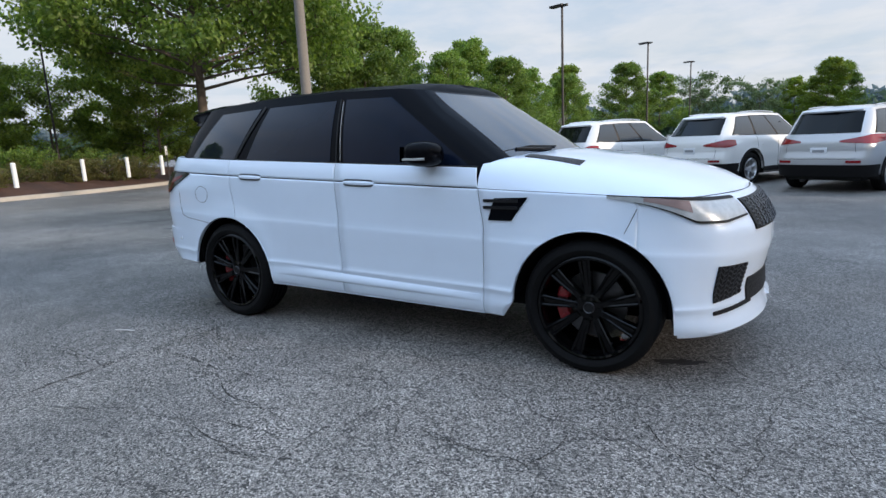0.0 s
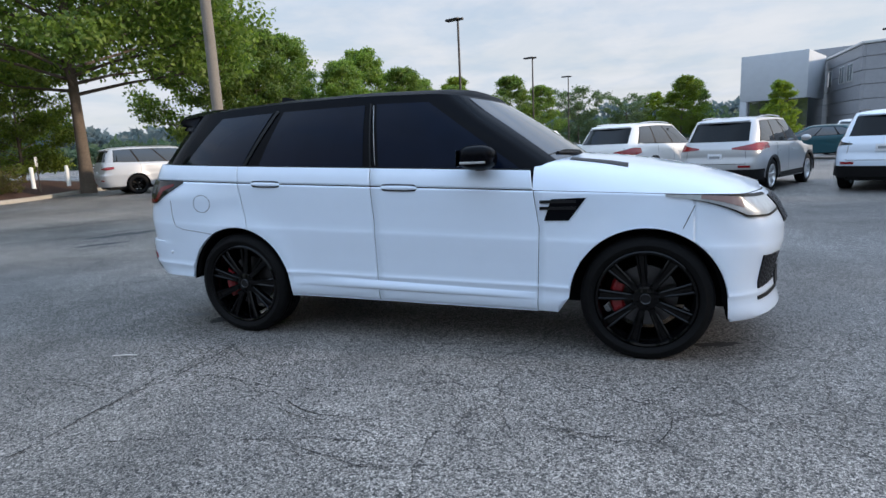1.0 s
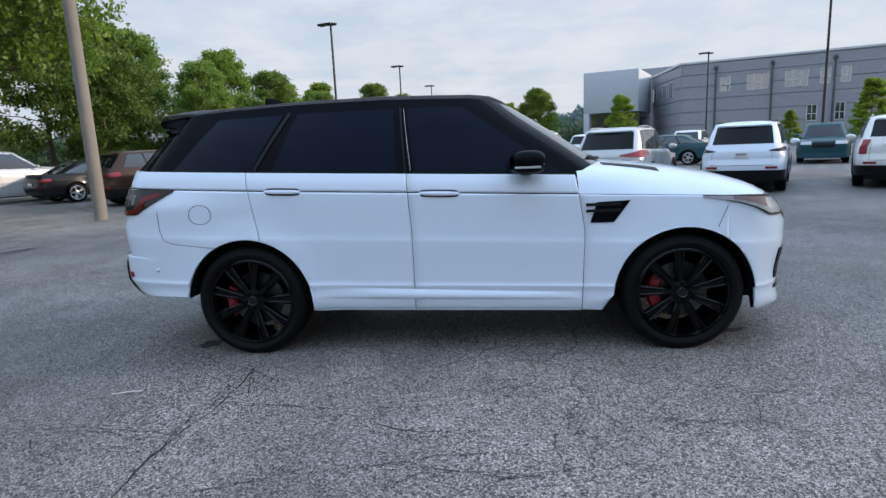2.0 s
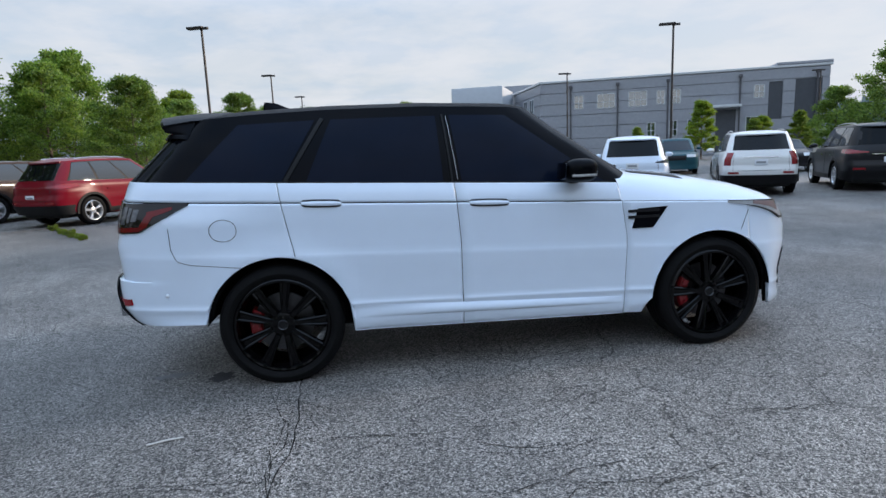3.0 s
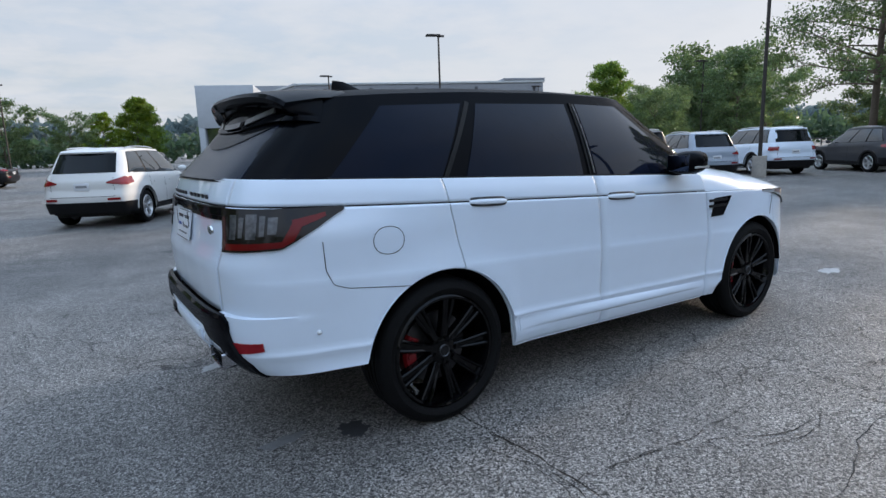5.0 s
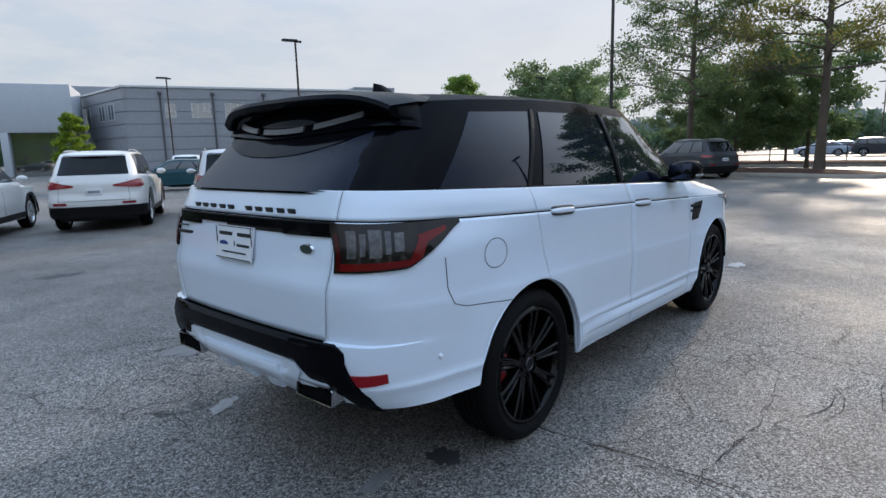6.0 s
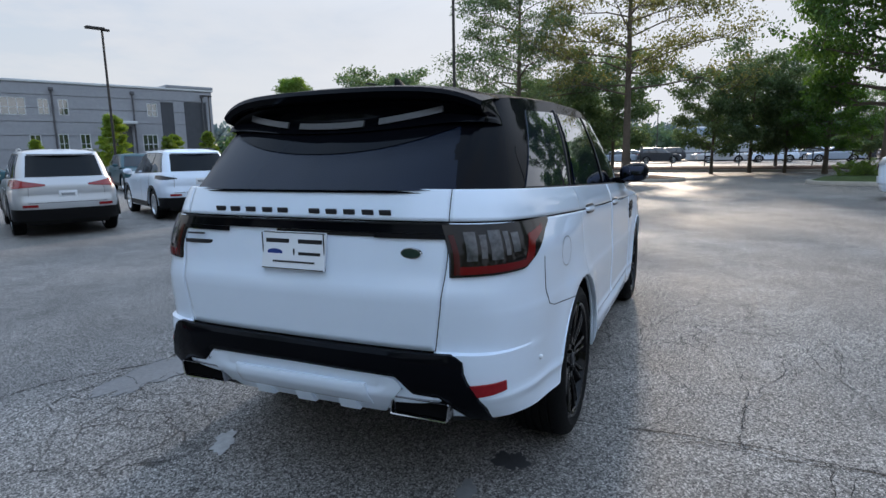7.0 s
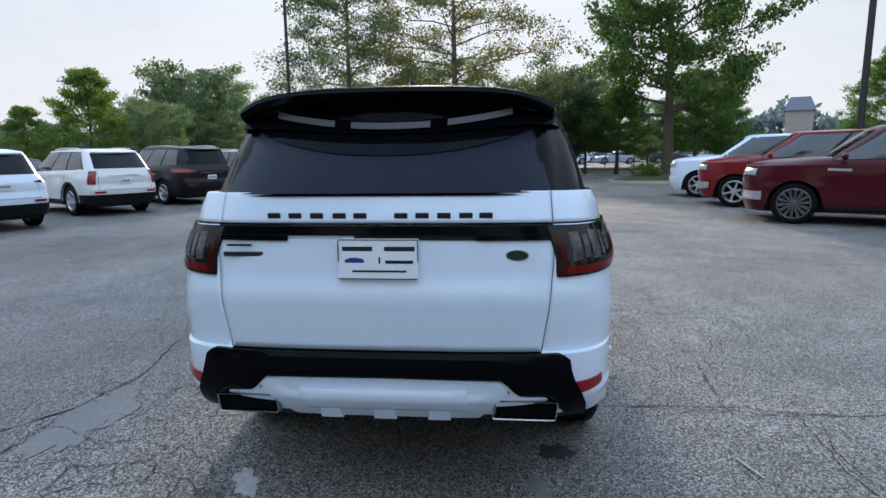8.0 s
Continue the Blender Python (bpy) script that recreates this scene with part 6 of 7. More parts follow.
put("roof", bm_mesh("roof", b, material("slate_roof", (.13, .15, .18), .7)), far_house)


# ---- trees ----
BARK = material("grey_bark", (.12, .094, .072), .9, 0, .3, 14, .6, 40)
# the dusk greens are lifted and greyed to imitate haze over backlit trees
LEAF = {"fresh": leaf_material("fresh_leaves", (.060, .110, .022), (.20, .275, .050)), "deep": leaf_material("deep_leaves", (.040, .085, .018), (.10, .17, .03)),
        "lime": leaf_material("lime_leaves", (.085, .135, .016), (.19, .25, .03)), "hedge": leaf_material("hedge_leaves", (.085, .130, .022), (.21, .265, .045)), "dusk": leaf_material("hazed_tree_leaves", (.072, .112, .052), (.14, .19, .075)),
        "rust": leaf_material("rusty_leaves", (.08, .10, .030), (.18, .16, .05))}
KINDS = {}


def leaf_cloud(rng, centres, radius, per, size):
    """Diamond leaves, each bent along its rib, strewn round the centres."""
    c = np.repeat(np.array(centres), per, axis=0)
    n = len(c)
    off = rng.normal(size=(n, 3))
    off /= np.linalg.norm(off, axis=1)[:, None] + 1e-9
    off *= (rng.random(n) ** .5 * radius)[:, None]
    off[:, 2] *= .65
    p = c + off
    u = rng.normal(size=(n, 3)); u[:, 2] -= .35
    u /= np.linalg.norm(u, axis=1)[:, None]
    w = np.cross(u, rng.normal(size=(n, 3)))
    w /= np.linalg.norm(w, axis=1)[:, None] + 1e-9
    k = np.cross(u, w)
    s = size * (.6 + .8 * rng.random(n))[:, None]
    V = np.stack([p, p + u * s * .5 + w * s * .30 + k * s * .08, p + u * s, p + u * s * .5 - w * s * .30 + k * s * .08], 1).reshape(-1, 3)
    a = np.arange(n) * 4
    return V, np.stack([a, a + 1, a + 2, a + 3], 1)


def tree_kind(key, seed, h, r, clear, trunk, limbs, per, leaf, size, shape="broad", subs=5, spread=.55, clump=.5):
    """Meshes of one kind of tree: trunk with limbs, and the crown of leaves on its twigs."""
    rng = np.random.default_rng(seed)
    bm = bmesh.new()
    bend = rng.normal(size=2) * .02 * h
    def stem(z):
        q = z / h
        return np.array([bend[0] * q * q, bend[1] * q * q, z])
    zs = np.linspace(-.1, h * .93, 9)
    tube_bm([stem(z) for z in zs], [trunk * (1.25 if i == 0 else 1) * (1 - .9 * i / 8) + .012 for i in range(9)], 10, bm)
    tips = []
    for i in range(limbs):
        q = (i + rng.random()) / limbs
        z = clear + (h * .9 - clear) * q
        if shape == "broad":
            reach = r * (math.sin(math.pi * min(1, .22 + .78 * (1 - q) ** .8)) ** .6 if q > .35 else .75 + .25 * q / .35)
        elif shape == "oval":
            reach = r * math.sin(math.pi * (.16 + .80 * q)) ** .7
        elif shape == "cone":
            reach = r * (.14 + .86 * (1 - q) ** .8) * min(1, .6 + 2.2 * q)
        else:
            reach = r * (1.05 - .9 * q)
        reach *= .75 + .45 * rng.random()
        a = i * 2.4 + rng.random() * .8
        rise = {"broad": .25 + .7 * q, "oval": .55 + .5 * q, "tiered": .12 + .5 * q, "cone": .16 + .62 * q}[shape]
        base = stem(z)
        d = np.array([math.cos(a), math.sin(a), rise])
        pts = [base + d * reach * t + np.array([0, 0, -.10 * reach * t * t]) + rng.normal(size=3) * .05 * reach * t for t in (0, .3, .6, .85, 1)]
        tr = max(trunk * .30 * (1 - .6 * q), .025)
        tube_bm(pts, [tr, tr * .75, tr * .5, tr * .3, .008], 6, bm, False)
        tips += [pts[-1], pts[3]]
        for s in range(subs):
            t = .30 + .65 * (s + rng.random()) / subs
            j = min(int(t * 4), 3)
            o = pts[j] * (1 - (t * 4 - j)) + pts[j + 1] * (t * 4 - j) if j < 4 else pts[4]
            a2 = a + rng.choice([-1, 1]) * (.6 + rng.random() * .8)
            ln = reach * spread * (.5 + .6 * rng.random()) * (1.15 - .5 * t)
            e = o + np.array([math.cos(a2), math.sin(a2), .15 + .5 * rng.random()]) * ln
            tube_bm([o, (o + e) / 2 + rng.normal(size=3) * .04 * ln, e], [tr * .3 + .006, tr * .2 + .004, .005], 4, bm, False)
            tips += [e, (o + e) / 2 * .4 + e * .6, o * .6 + e * .4]
    tips.append(stem(h * .93)); tips.append(stem(h * .88))
    wood = bm_mesh("trunk", bm, BARK, 50)
    V, Q = leaf_cloud(rng, tips, clump * r / 4, per, size)
    me = bpy.data.meshes.new("crown")
    me.from_pydata(V.tolist(), [], Q.tolist())
    me.materials.append(LEAF[leaf])
    KINDS[key] = (wood, me)


def plant(key, x, y, scale=1.0, turn=0.0, label="", name="tree", z=0.0, category="tree", tall=1.0, group="trees round the lot"):
    t = thing(name, label, category, group, m=pose(x, y, z, 0, 0, turn) @ Matrix.Diagonal((scale, scale, scale * tall, 1)))
    put("trunk", KINDS[key][0], t, "grey bark trunk and limbs")
    put("crown", KINDS[key][1], t, "leafy crown")
    return t


tree_kind("oak", 1, 14.5, 8.0, 4.3, .28, 62, 62, "fresh", .23, "broad", 9, .50, .52)
tree_kind("maple", 2, 10.6, 3.7, 1.5, .13, 32, 34, "fresh", .19, "cone", 8, .62, .72)
tree_kind("maple_b", 3, 9.8, 3.3, 1.3, .11, 30, 34, "lime", .18, "cone", 8, .62, .72)
tree_kind("pin_oak", 4, 13.5, 5.0, 3.3, .17, 42, 30, "dusk", .125, "tiered", 8, .46, .46)
tree_kind("pin_oak_b", 5, 14.5, 5.2, 4.0, .20, 38, 28, "rust", .125, "tiered", 8, .46, .44)
tree_kind("elm", 6, 12.0, 4.8, 2.6, .28, 44, 40, "deep", .16, "cone", 9, .58, .48)
tree_kind("thicket", 7, 7, 3.6, .6, .12, 26, 26, "dusk", .25, "broad", 5, .5, .70)
tree_kind("grove", 12, 6, 2.7, 1.3, .11, 22, 42, "dusk", .17, "broad", 5, .5, .92)
tree_kind("hedge_tree", 8, 6.5, 3.6, .7, .12, 26, 46, "hedge", .18, "broad", 5, .5, .65)
tree_kind("sapling", 9, 4.6, 1.25, .6, .05, 28, 30, "lime", .11, "cone", 6, .6, .85)
tree_kind("shrub", 10, 1.0, .9, .05, .02, 14, 11, "rust", .09, "broad", 4, .5, .9)
tree_kind("bush", 11, 1.3, 1.1, .05, .02, 14, 14, "fresh", .11, "broad", 4, .5, .9)

rt = random.Random(5)
plant("oak", -22.4, 15.0, 1.0, 20, "tall broad green shade tree by the mulch bed")
for x, y, s, k in ((-31, 3, 1.0, "hedge_tree"), (-33, 9, .82, "hedge_tree"), (-35, 14, .85, "hedge_tree"), (-34, 19, 1.0, "hedge_tree"), (-30, 17.5, .85, "hedge_tree"), (-38, 6, .9, "hedge_tree"), (-40, 12, .8, "hedge_tree"), (-30, -3, .9, "hedge_tree")):
    plant(k, x, y, s, rt.random() * 360, "low spreading green tree behind the bollards")
for x, y, s, k in ((-26, 28, 1.15, "maple"), (-23.5, 29.5, .95, "maple"), (-24.4, 34.5, .98, "maple"), (-19.4, 37.5, .88, "maple"), (-18.8, 33.0, .74, "maple"), (-13.2, 30.5, .62, "maple"), (-17.2, 44, .70, "maple"), (-15.8, 50, .68, "maple"), (-18, 56, .9, "maple_b")):
    plant(k, x, y, s, rt.random() * 360, "young upright green tree across the lot")
for x, y, s, k in ((-14, 66, .9, "maple"), (-11, 70, .8, "maple"), (-1, 84, .8, "thicket"), (3, 88, .8, "maple_b"), (8, 90, .9, "maple"), (-34, 46, .8, "thicket"), (6, 80, .95, "maple_b"), (-8, 86, 1.0, "thicket")):
    plant(k, x, y, s, rt.random() * 360, "green tree at the far edge of the lot")
for x, y, s, k in ((11.8, 49.5, 1.2, "sapling"), (28.5, 41.9, 1.15, "sapling"), (31.9, 39.8, .75, "sapling"), (34.4, 37.8, .85, "sapling"), (24.2, 45, .7, "sapling"), (33.0, 40.2, .8, "sapling")):
    plant(k, x, y, s, rt.random() * 360, "small yellow-green tree before the office")
plant("pin_oak", 27.0, 7.6, 1.0, 40, "airy tiered tree seen against the light")
plant("pin_oak_b", 26.0, 1.75, 1.0, 140, "airy tiered tree with rusty leaves against the light")
plant("elm", 23.6, -8.4, .92, 10, "dense dark tree with pale trunk on the island", tall=1.22)
for x, y, s, k in ((28.9, 5.9, 0.78, "grove"), (31.5, 3.1, 0.95, "grove"), (39.2, 5.5, 0.8, "grove"), (32.6, -2.3, 0.80, "grove"), (34.5, -4.4, .95, "grove"), (34.3, -6.2, .80, "grove"), (41.4, -6.5, .95, "grove"), (32.7, -7.9, 0.46, "elm"), (37.2, -10.9, 0.70, "grove"), (29.0, -11.4, 0.50, "elm"), (31.5, -13.4, 0.46, "elm"), (26.5, -20.2, 0.56, "elm"), (24.0, -21.4, 0.58, "elm"), (22.2, -23.8, 0.65, "elm"), (50.0, 28.3, 1.3, "grove"), (55.2, 26.9, 1.2, "grove"), (57.4, 31.5, 1.2, "grove"), (41.6, 12.4, 0.9, "grove"), (38.4, 9.0, 0.9, "grove"), (48, 28.5, 1.1, "thicket"), (45, 24, 0.8, "thicket")):
    plant(k, x, y, s, rt.random() * 360, "dusky green tree beyond the lot")
for x, y, s, k in ((30.4, 25.3, .68, "maple"), (30.0, 29.4, .46, "maple"), (26.2, 18.2, .58, "grove"), (34.6, 24.6, .50, "maple"), (30.0, 20.4, .62, "grove"), (62, 44, .9, "thicket"), (66, 40, 1.0, "thicket"), (60, 36, .8, "thicket"), (68, 48, 1.0, "thicket")):
    plant(k, x, y, s, rt.random() * 360, "green tree beside the far row of cars")
for x, y, s, k in ((9, -27, 1.0, "elm"), (17, -24, .95, "elm"), (0, -34, 1.1, "thicket"), (-9, -30, 1.1, "thicket"), (-18, -27, 1.2, "hedge_tree"), (25, -32, 1.0, "elm"), (-28, -20, 1.2, "hedge_tree"), (-24, -10, 1.0, "maple")):
    plant(k, x, y, s, rt.random() * 360, "leafy green tree across the aisle")

# far woods on the rising ground all round
def far_woods(name, radius, height, seed, leaf, az0, az1, size=1.3, n=5200):
    rng = np.random.default_rng(seed)
    az = az0 + (az1 - az0) * rng.random(n)
    rad = radius * (1 + .16 * rng.random(n))
    top = height * (.62 + .38 * np.array([noise.noise(Vector((a * 9.0, seed, 0))) for a in az])) * (.85 + .3 * np.array([noise.noise(Vector((a * 60.0, seed, 3))) for a in az]))
    z = top * rng.random(n) ** .45
    c = np.stack([np.cos(az) * rad, np.sin(az) * rad, z], 1)
    V, Q = leaf_cloud(rng, c, 2.2, 7, size)
    me = bpy.data.meshes.new(name)
    me.from_pydata(V.tolist(), [], Q.tolist())
    me.materials.append(LEAF[leaf])
    return tagged(put(name, me), "distant wooded slope with haze painted into its greens", "woods", kind="stuff")


# greens of the ring of woods are greyed to carry some haze
LEAF["far"] = leaf_material("hazed_wood_leaves", (.045, .075, .045), (.075, .115, .060))
# the hill's blue-grey cast is distance haze painted into the leaf colour
LEAF["haze"] = leaf_material("hazed_hill_leaves", (.085, .115, .12), (.11, .145, .15))
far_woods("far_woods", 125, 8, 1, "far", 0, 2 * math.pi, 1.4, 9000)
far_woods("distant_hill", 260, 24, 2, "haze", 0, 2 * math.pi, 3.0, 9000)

# ---- kerbs, beds and islands ----
KERB = material("worn_kerb_concrete", (.36, .33, .28), .85, 0, .18, 10, .4, 50)
MULCH = material("brown_mulch", (.075, .036, .022), .95, 0, .45, 22, 1.0, 60)
SOIL_GRASS = material("rough_grass", (.06, .085, .025), .95, 0, .4, 18, 1.0, 50)
BOLLARD = material("white_bollard_paint", (.72, .72, .70), .6, 0, .08, 14)


def mound(name, ring, height, mat, label, category="planting bed"):
    """A raised bed inside a ring of plan points."""
    c = np.mean(np.array(ring), axis=0)
    verts, faces = [], []
    m = len(ring)
    for q, z in ((1.0, .10), (.94, .16), (.8, .16 + height * .55), (.55, .16 + height * .85), (.25, .16 + height)):
        verts += [(c[0] + (x - c[0]) * q, c[1] + (y - c[1]) * q, z) for x, y in ring]
    verts.append((c[0], c[1], .16 + height))
    for j in range(4):
        faces += [(j * m + i, j * m + (i + 1) % m, (j + 1) * m + (i + 1) % m, (j + 1) * m + i) for i in range(m)]
    faces += [(4 * m + i, 4 * m + (i + 1) % m, 5 * m) for i in range(m)]
    return tagged(put(name, fix_normals(mesh_from(name, verts, faces, mat))), label, category, kind="structure")


def kerb(name, pts, closed, label):
    P = [Vector((*p, 0)) for p in pts]
    bm = bmesh.new()
    rows = []
    n = len(P)
    for i, p in enumerate(P):
        a, c = P[(i - 1) % n if closed else max(i - 1, 0)], P[(i + 1) % n if closed else min(i + 1, n - 1)]
        t = (c - a).normalized()
        o = Vector((-t.y, t.x, 0))
        rows.append([bm.verts.new(p + o * s + Vector((0, 0, z))) for s, z in ((-.09, -.02), (-.08, .12), (-.06, .145), (.07, .15), (.09, .13), (.09, -.02))])
    for i in range(n if closed else n - 1):
        a, c = rows[i], rows[(i + 1) % n]
        for k in range(5):
            bm.faces.new((a[k], a[k + 1], c[k + 1], c[k]))
    me = bm_mesh(name, bm, KERB, 50)
    return tagged(put(name, me), label, "kerb", kind="structure")


def smooth_ring(pts, n=48):
    return [tuple(p) for p in spline(list(pts) + [pts[0]], n)[:-1]]


bed = smooth_ring([(-20.4, -14), (-20.5, 0), (-20.5, 5), (-20.4, 8), (-21.0, 11.2), (-22.6, 14.5), (-26, 20), (-40, 26), (-60, 20), (-60, -14), (-40, -20)], 110)
mound("mulch_bed", bed, .55, MULCH, "sloping brown mulch bed behind a pale kerb")
kerb("kerb", bed, True, "worn pale concrete kerb round the mulch bed")
isl_b = smooth_ring([(23.4, -.4), (23.6, 1.0), (24.6, 3.4), (25.8, 8.5), (28.5, 10), (29.5, 6), (27.6, 1.5), (25.0, -.9)], 60)
mound("tree_island", isl_b, .10, MULCH, "kerbed tree island with brown mulch")
kerb("kerb", isl_b, True, "worn concrete kerb round the tree island")
isl_r = smooth_ring([(21.6, -6.0), (21.3, -8.2), (22.2, -11.5), (25.5, -12.5), (26.2, -9.0), (24.2, -6.4), (22.6, -5.6)], 60)
mound("grass_island", isl_r, .22, SOIL_GRASS, "kerbed tree island with rough grass")
kerb("kerb", isl_r, True, "worn concrete kerb round the grass island")
far_strip = smooth_ring([(36.0, -60), (35.6, -20), (35.8, -5), (35.4, 5), (34.0, 14), (33, 24), (37, 40), (41, 40), (38.4, 24), (39.0, 14), (39.4, 4), (39.6, -20), (40, -60)], 120)
mound("verge", far_strip, .15, MULCH, "narrow dark mulch verge beyond the lot")
kerb("kerb", far_strip, True, "concrete kerb along the far verge")
for k in range(34):
    a = rt.random()
    plant("shrub", -21.6 - 1.6 * rt.random() - (.9 if a > .6 else 0), -3 + 15.0 * a * 1.0, .45 + .3 * rt.random(), rt.random() * 360, "low rusty green shrub in the mulch bed", "shrub", .24, "shrub", group="shrubs in the mulch bed")
for k in range(12):
    plant("bush", -24.5 - 2 * rt.random(), -2 + 16 * rt.random(), .5 + .3 * rt.random(), rt.random() * 360, "green bush in the mulch bed", "bush", .40, "bush", group="bushes in the mulch bed")
for k in range(9):
    plant("bush", 21.9 + 1.6 * rt.random(), -6.4 - 4 * rt.random(), .28 + .15 * rt.random(), rt.random() * 360, "low green clump on the grass island", "bush", .15, "bush", group="clumps on the grass island")
# bollards
b = tube_bm([(0, 0, 0), (0, 0, .80), (0, 0, .83)], [.075, .075, .05], 14)
BOLLARD_MESH = bm_mesh("bollard", b, BOLLARD)
for az, dd in ((155.6, 24.0), (150.9, 26.5), (147.6, 27.5), (144.9, 28.0), (142.5, 28.5), (160.5, 23), (166, 22.6)):
    x, y = 2.37 + dd * math.cos(radians(az + 1.5)), -4.01 + dd * math.sin(radians(az + 1.5))
    tagged(put("bollard", BOLLARD_MESH, m=pose(x, y, .46)), "white round bollard standing in the mulch bed", "bollard", "bollards in the mulch bed")
sg = thing("sign", "small pale sign on a thin post in the bed", "sign", m=pose(-21.6, 12.2, .3, 0, 0, 40))
put("post", bm_mesh("post", tube_bm([(0, 0, 0), (0, 0, 1.35)], [.025, .025], 8), POLE), sg)
put("board", bm_mesh("board", box_bm(-.015, .015, -.14, .14, 1.0, 1.38, .006), BOLLARD), sg, "pale sign board")

# railing beyond the lot
RAIL = material("dark_railing", (.05, .052, .055), .6, .3, .1, 12)
fence = thing("railing", "dark metal railing along the far verge", "fence", m=pose(0, 0, .14))
ys = np.arange(-34, 16.1, 2.0)
for y in ys:
    put("post", bm_mesh("post", tube_bm([(37.2, y, 0), (37.2, y, 1.1)], [.035, .035], 6), RAIL), fence)
for z in (.55, 1.05):
    put("rail", bm_mesh("rail", tube_bm([(37.2, -34, z), (37.2, 16, z)], [.03, .03], 6), RAIL), fence)
# road and lot beyond the railing
far_lot = [("white car far beyond the railing", WHITE), ("silver car far beyond the railing", SILVER), ("dark car far beyond the railing", GREY_CAR), ("blue-grey car far beyond the railing", BLUE_GREY)]
src = {}
for k in range(16):
    label, mat = far_lot[k % 4]
    x, y = 62 + 9 * (k // 8) + rt.random(), -30 + 5.2 * (k % 8) + rt.random()
    m = pose(x, y, 0, 0, 0, 90 + rt.choice((0, 180)) + 6 * rt.random())
    if k % 4 in src:
        copy_thing(src[k % 4], m)
    else:
        src[k % 4] = parked_car(label, mat, m, F_SEDAN if k % 2 else F_SMALL, R=.34, kind="sedan" if k % 2 else "suv", cladding=False, group="cars beyond the railing", name="far_car")
sh = thing("far_shed", "low pale blue roofed shed beyond the railing", "building", m=pose(88, -6, 0, 0, 0, 90))
put("wall", bm_mesh("wall", box_bm(-6, 6, -5, 5, 0, 3.2, .05), PANEL_WHITE), sh)
put("roof", bm_mesh("roof", box_bm(-6.5, 6.5, -5.5, 5.5, 3.2, 4.4, .3), material("blue_roof", (.30, .38, .48), .5)), sh, "pale blue metal roof")

# litter, stains and cracks on the asphalt
STICK = material("pale_stick", (.55, .53, .50), .7, 0, .1, 40)
tagged(put("stick", bm_mesh("stick", tube_bm([(-2.085, -1.632, .008), (-2.0, -1.600, .010), (-1.92, -1.58, .008)], [.005, .0055, .004], 6), STICK)), "thin pale stick lying on the asphalt", "stick")
WASH = material("chalky_stain", (.38, .38, .38), .85, 0, .3, 25, .3, 120)
OIL = material("dark_oil_stain", (.03, .03, .032), .7, 0, .3, 25, .3, 120)
TARRED = material("dark_tar_patch", (.06, .06, .062), .7, 0, .3, 40, .5, 160)
# pale grey for a worn patch and for a painted sky reflection
PALE_PATCH = material("pale_patch_grey", (.165, .165, .168), .8, 0, .25, 30, .4, 150)


def stain(x, y, rx, ry, turn, mat, label, seed, name="stain"):
    rng = random.Random(seed)
    b = bmesh.new()
    p, q, w = (rng.uniform(0, 6.28) for _ in range(3))
    ring = []
    for k in range(72):
        a = 2 * math.pi * k / 72
        r = 1 + .22 * math.sin(2 * a + p) + .14 * math.sin(5 * a + q) + .09 * math.sin(11 * a + w) + .10 * (rng.random() - .5)
        ring.append(b.verts.new((rx * r * math.cos(a), ry * r * math.sin(a), 0)))
    c = b.verts.new((0, 0, 0))
    for k in range(72):
        b.faces.new((c, ring[k], ring[(k + 1) % 72]))
    return tagged(put(name, bm_mesh(name, b, mat), m=pose(x, y, .004, 0, 0, turn)), label, "stain", kind="structure")


stain(-2.28, .69, .10, .06, 30, WASH, "pale patch on the asphalt", 3)
# wet film: its reflection of the sky is painted as pale colour
stain(-2.25, -.63, .10, .05, 10, PALE_PATCH, "pale patch on the asphalt", 4)
stain(3.66, -.62, .16, .08, 20, WASH, "pale patch on the asphalt", 5)
stain(-1.91, -.73, .09, .07, 20, OIL, "dark oil spot on the asphalt", 6)
stain(1.90, -.58, .13, .045, 25, OIL, "dark oil spot on the asphalt", 63)
stain(-1.61, 6.11, .20, .17, 0, TARRED, "round dark patch in the asphalt", 7)
stain(-7.74, 3.6, .55, .25, 60, TARRED, "dark tar patch in the asphalt", 8)
stain(-7.1, 2.57, .35, .12, 60, TARRED, "dark tar patch in the asphalt", 9)
stain(-1.72, 1.86, .42, .17, 12, PALE_PATCH, "pale worn patch in the asphalt", 10)
CRACK = material("open_crack", (.018, .017, .016), .95, 0, .3, 40)


def crack(pts, width, seed, rough=.10):
    """An open crack: a jagged ribbon through plan points."""
    rng = random.Random(seed)
    P = [Vector((x, y, 0)) for x, y in pts]
    for _ in range(4):
        Q = [P[0]]
        for a, c in zip(P, P[1:]):
            d = c - a
            Q += [(a + c) / 2 + Vector((-d.y, d.x, 0)) * rng.uniform(-rough, rough) * 1.6, c]
        P = Q
    b = bmesh.new()
    prev = None
    n = len(P)
    for i, p in enumerate(P):
        d = (P[min(i + 1, n - 1)] - P[max(i - 1, 0)]).normalized()
        o = Vector((-d.y, d.x, 0))
        w = width * (.25 + 1.2 * rng.random()) * min(1, 4 * i / n + .15, 4 * (n - 1 - i) / n + .15)
        q = [b.verts.new(p + o * w), b.verts.new(p - o * w)]
        if prev:
            b.faces.new((prev[0], q[0], q[1], prev[1]))
        prev = q
    return b


def crack_thing(pts, width, seed, rough=.10):
    return tagged(put("crack", bm_mesh("crack", crack(pts, width, seed, rough), CRACK), m=pose(0, 0, .0045)), "thin dark open crack in the asphalt", "crack", kind="structure")


crack_thing([(-1.36, .2), (-1.37, -1.1), (-1.40, -2.2), (-1.41, -3.2), (-1.30, -4.6)], .0035, 1, .03)
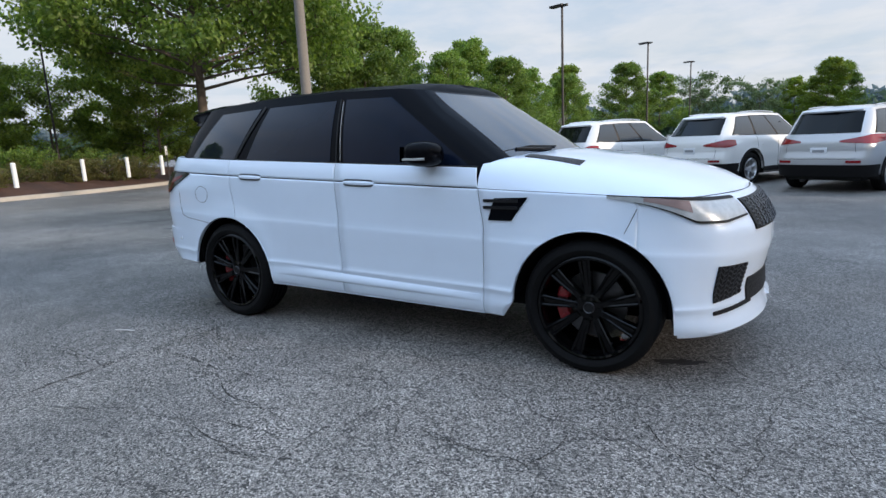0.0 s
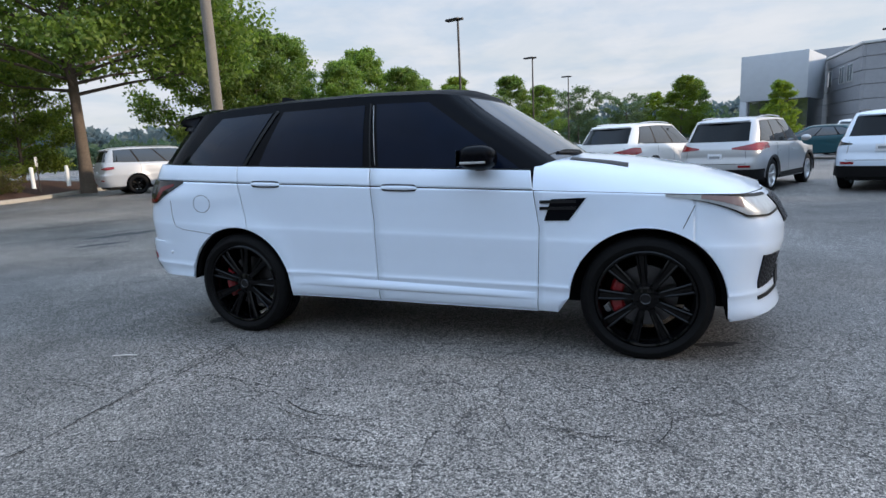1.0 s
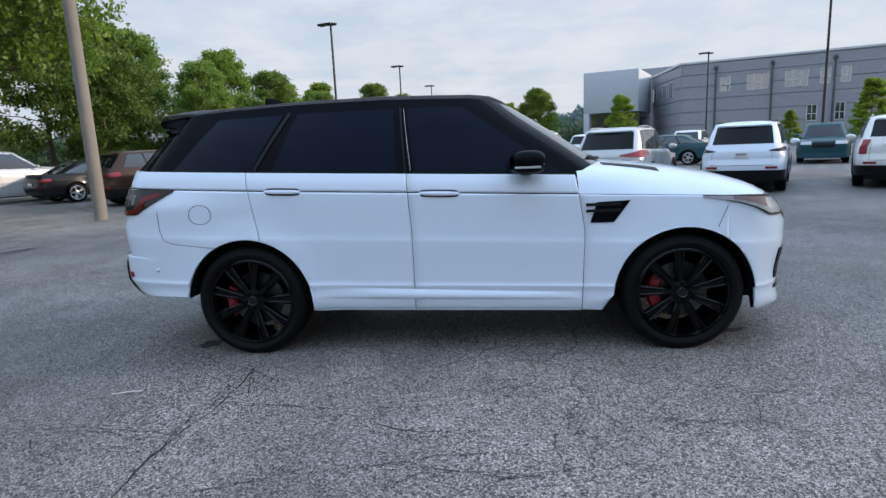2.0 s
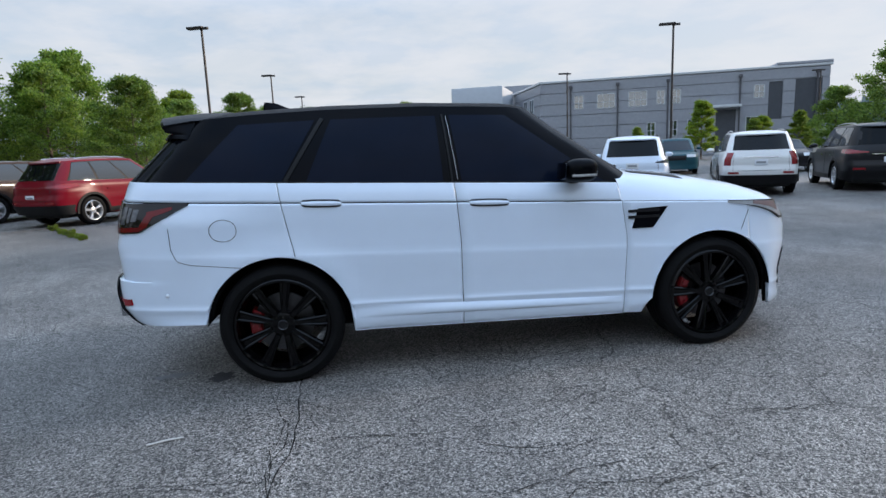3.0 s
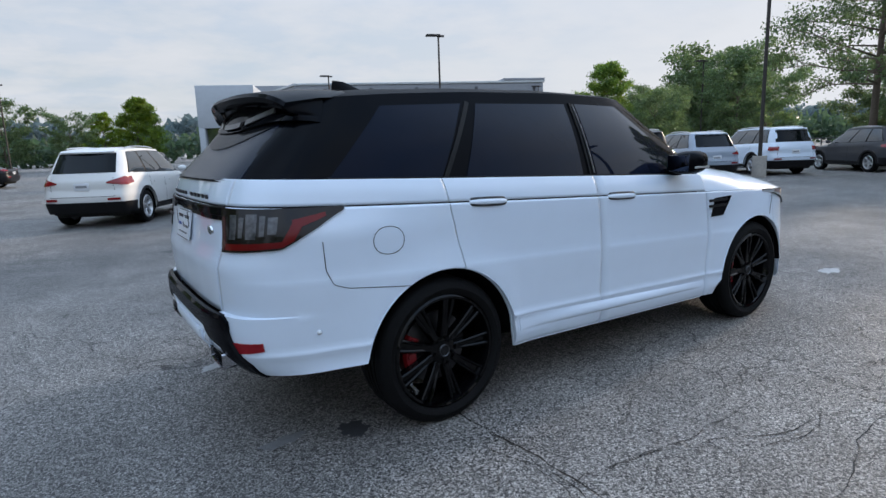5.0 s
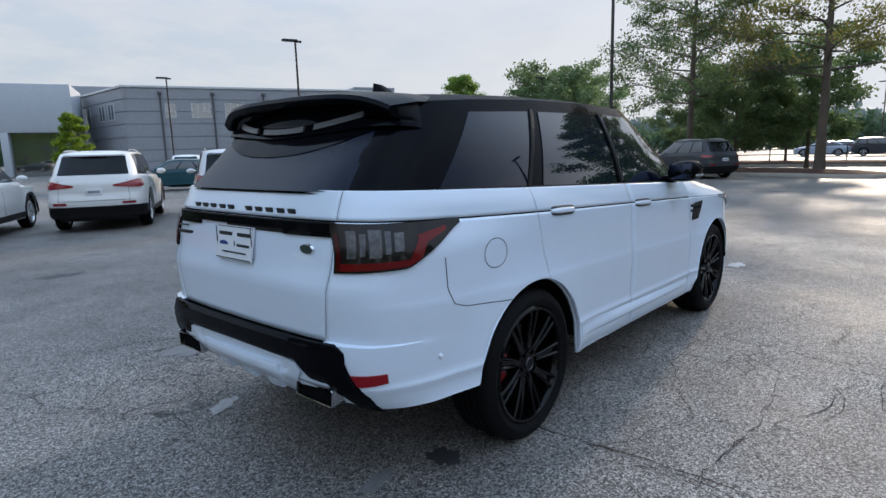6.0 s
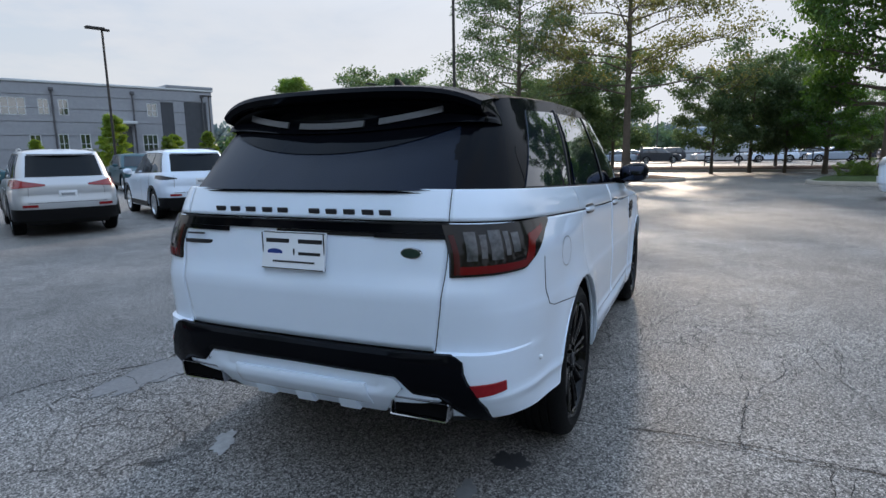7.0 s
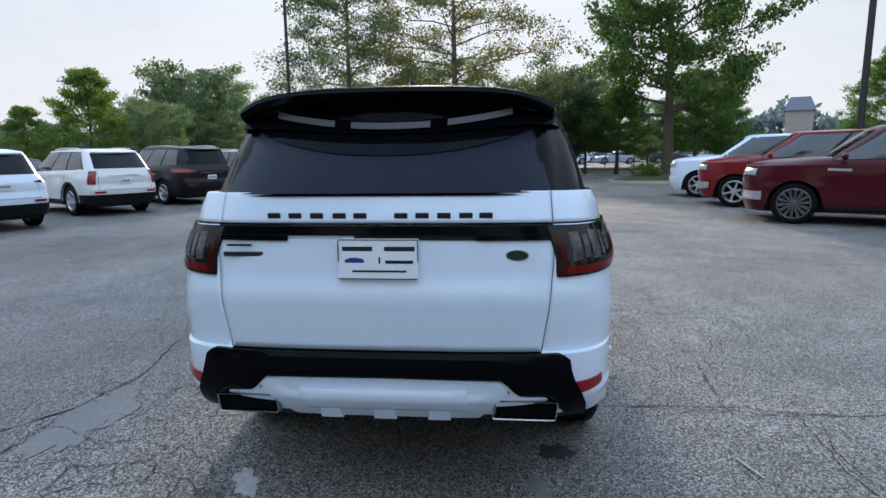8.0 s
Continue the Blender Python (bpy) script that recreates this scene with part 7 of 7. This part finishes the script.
crack_thing([(-3.4, 2.9), (-2.4, 2.42), (-1.86, 2.2), (-1.4, 2.02), (-.8, 2.0), (-.3, 2.06), (.7, 2.3)], .006, 2, .07)
# long cracks across the bay
for k, pts in enumerate((
        [(0.9, -1.91), (1.18, -1.97), (1.48, -1.99)],
        [(1.82, -1.36), (1.98, -1.57), (2.22, -1.79), (2.5, -1.88)],
        [(-2.34, -2.07), (-1.83, -2.06), (-1.38, -2.14)],
        [(-2.22, -2.08), (-1.81, -2.42)],
        [(-0.21, -2.4), (0.1, -2.43), (0.45, -2.38)],
        [(-0.49, -2.06), (-0.26, -2.12), (0.2, -2.06)],
        [(0.88, -1.9), (1.19, -1.96), (1.51, -1.98), (1.58, -1.79), (1.6, -1.28)],
        [(0.1, -2.45), (0.46, -2.44)],
        [(-1.51, -1.06), (-1.41, -1.5), (-1.45, -1.82), (-1.43, -2.31)],
        [(0.1, -1.79), (-0.69, -1.82), (-1.16, -1.76)],
        [(-2.76, 1.93), (-2.23, 2.04), (-1.55, 2.02)],
        [(-2.94, 1.52), (-2.68, 1.0), (-2.38, 0.66)],
        [(0.91, -2.35), (0.13, -2.54)],
        [(-1.37, -1.09), (-1.38, -1.75), (-1.4, -2.57)],
        [(0.56, -2.19), (-1.08, -1.76), (-1.47, -1.75)],
        [(-1.41, -2.18), (-1.91, -2.08), (-2.14, -2.11)],
        [(0.56, -2.29), (-0.66, -2.43), (-1.26, -2.65)],
)):
    crack_thing(pts, .0024, 700 + k, .05)
net = random.Random(12)
nodes = {(i, j): (-2.35 + .22 * i + net.uniform(-.07, .07), 1.15 + .21 * j + net.uniform(-.07, .07) + .05 * i * .3) for i in range(7) for j in range(5)}
for (i, j), p in nodes.items():
    for q in ((i + 1, j), (i, j + 1)):
        if q in nodes and net.random() < .62:
            crack_thing([p, nodes[q]], .0030, 100 + i * 9 + j, .09)
wild = random.Random(21)
for k in range(16):
    x, y = wild.uniform(-5, 5.5), wild.uniform(-3.6, -1.15) if k % 3 else wild.uniform(1.2, 7)
    a, ln = wild.uniform(0, math.pi), wild.uniform(.25, .9)
    pts = [(x, y)]
    for _ in range(wild.randint(1, 3)):
        a += wild.uniform(-.6, .6)
        x, y = x + ln * math.cos(a), y + ln * math.sin(a)
        pts.append((x, y))
    crack_thing(pts, .0017, 300 + k, .10)
for k in range(10):
    x, y = -12 + 3 * wild.random(), 2 + k * .9
    crack_thing([(x, y), (x + 1.2, y + 1.4), (x + 2.0, y + 3.0)], .02, 500 + k, .06)
# weeds in a joint near the parked cars
tree_kind("weed", 31, .12, .16, .01, .004, 10, 10, "lime", .05, "broad", 3, .5, 1.0)
for k in range(9):
    plant("weed", -6.45 - .22 * k * .9 + .1 * wild.random(), 7.6 + .28 * k, .3 + .35 * wild.random(), wild.random() * 360, "small yellow-green weed in an asphalt joint", "weed", 0, "weed", group="weeds in the joint")
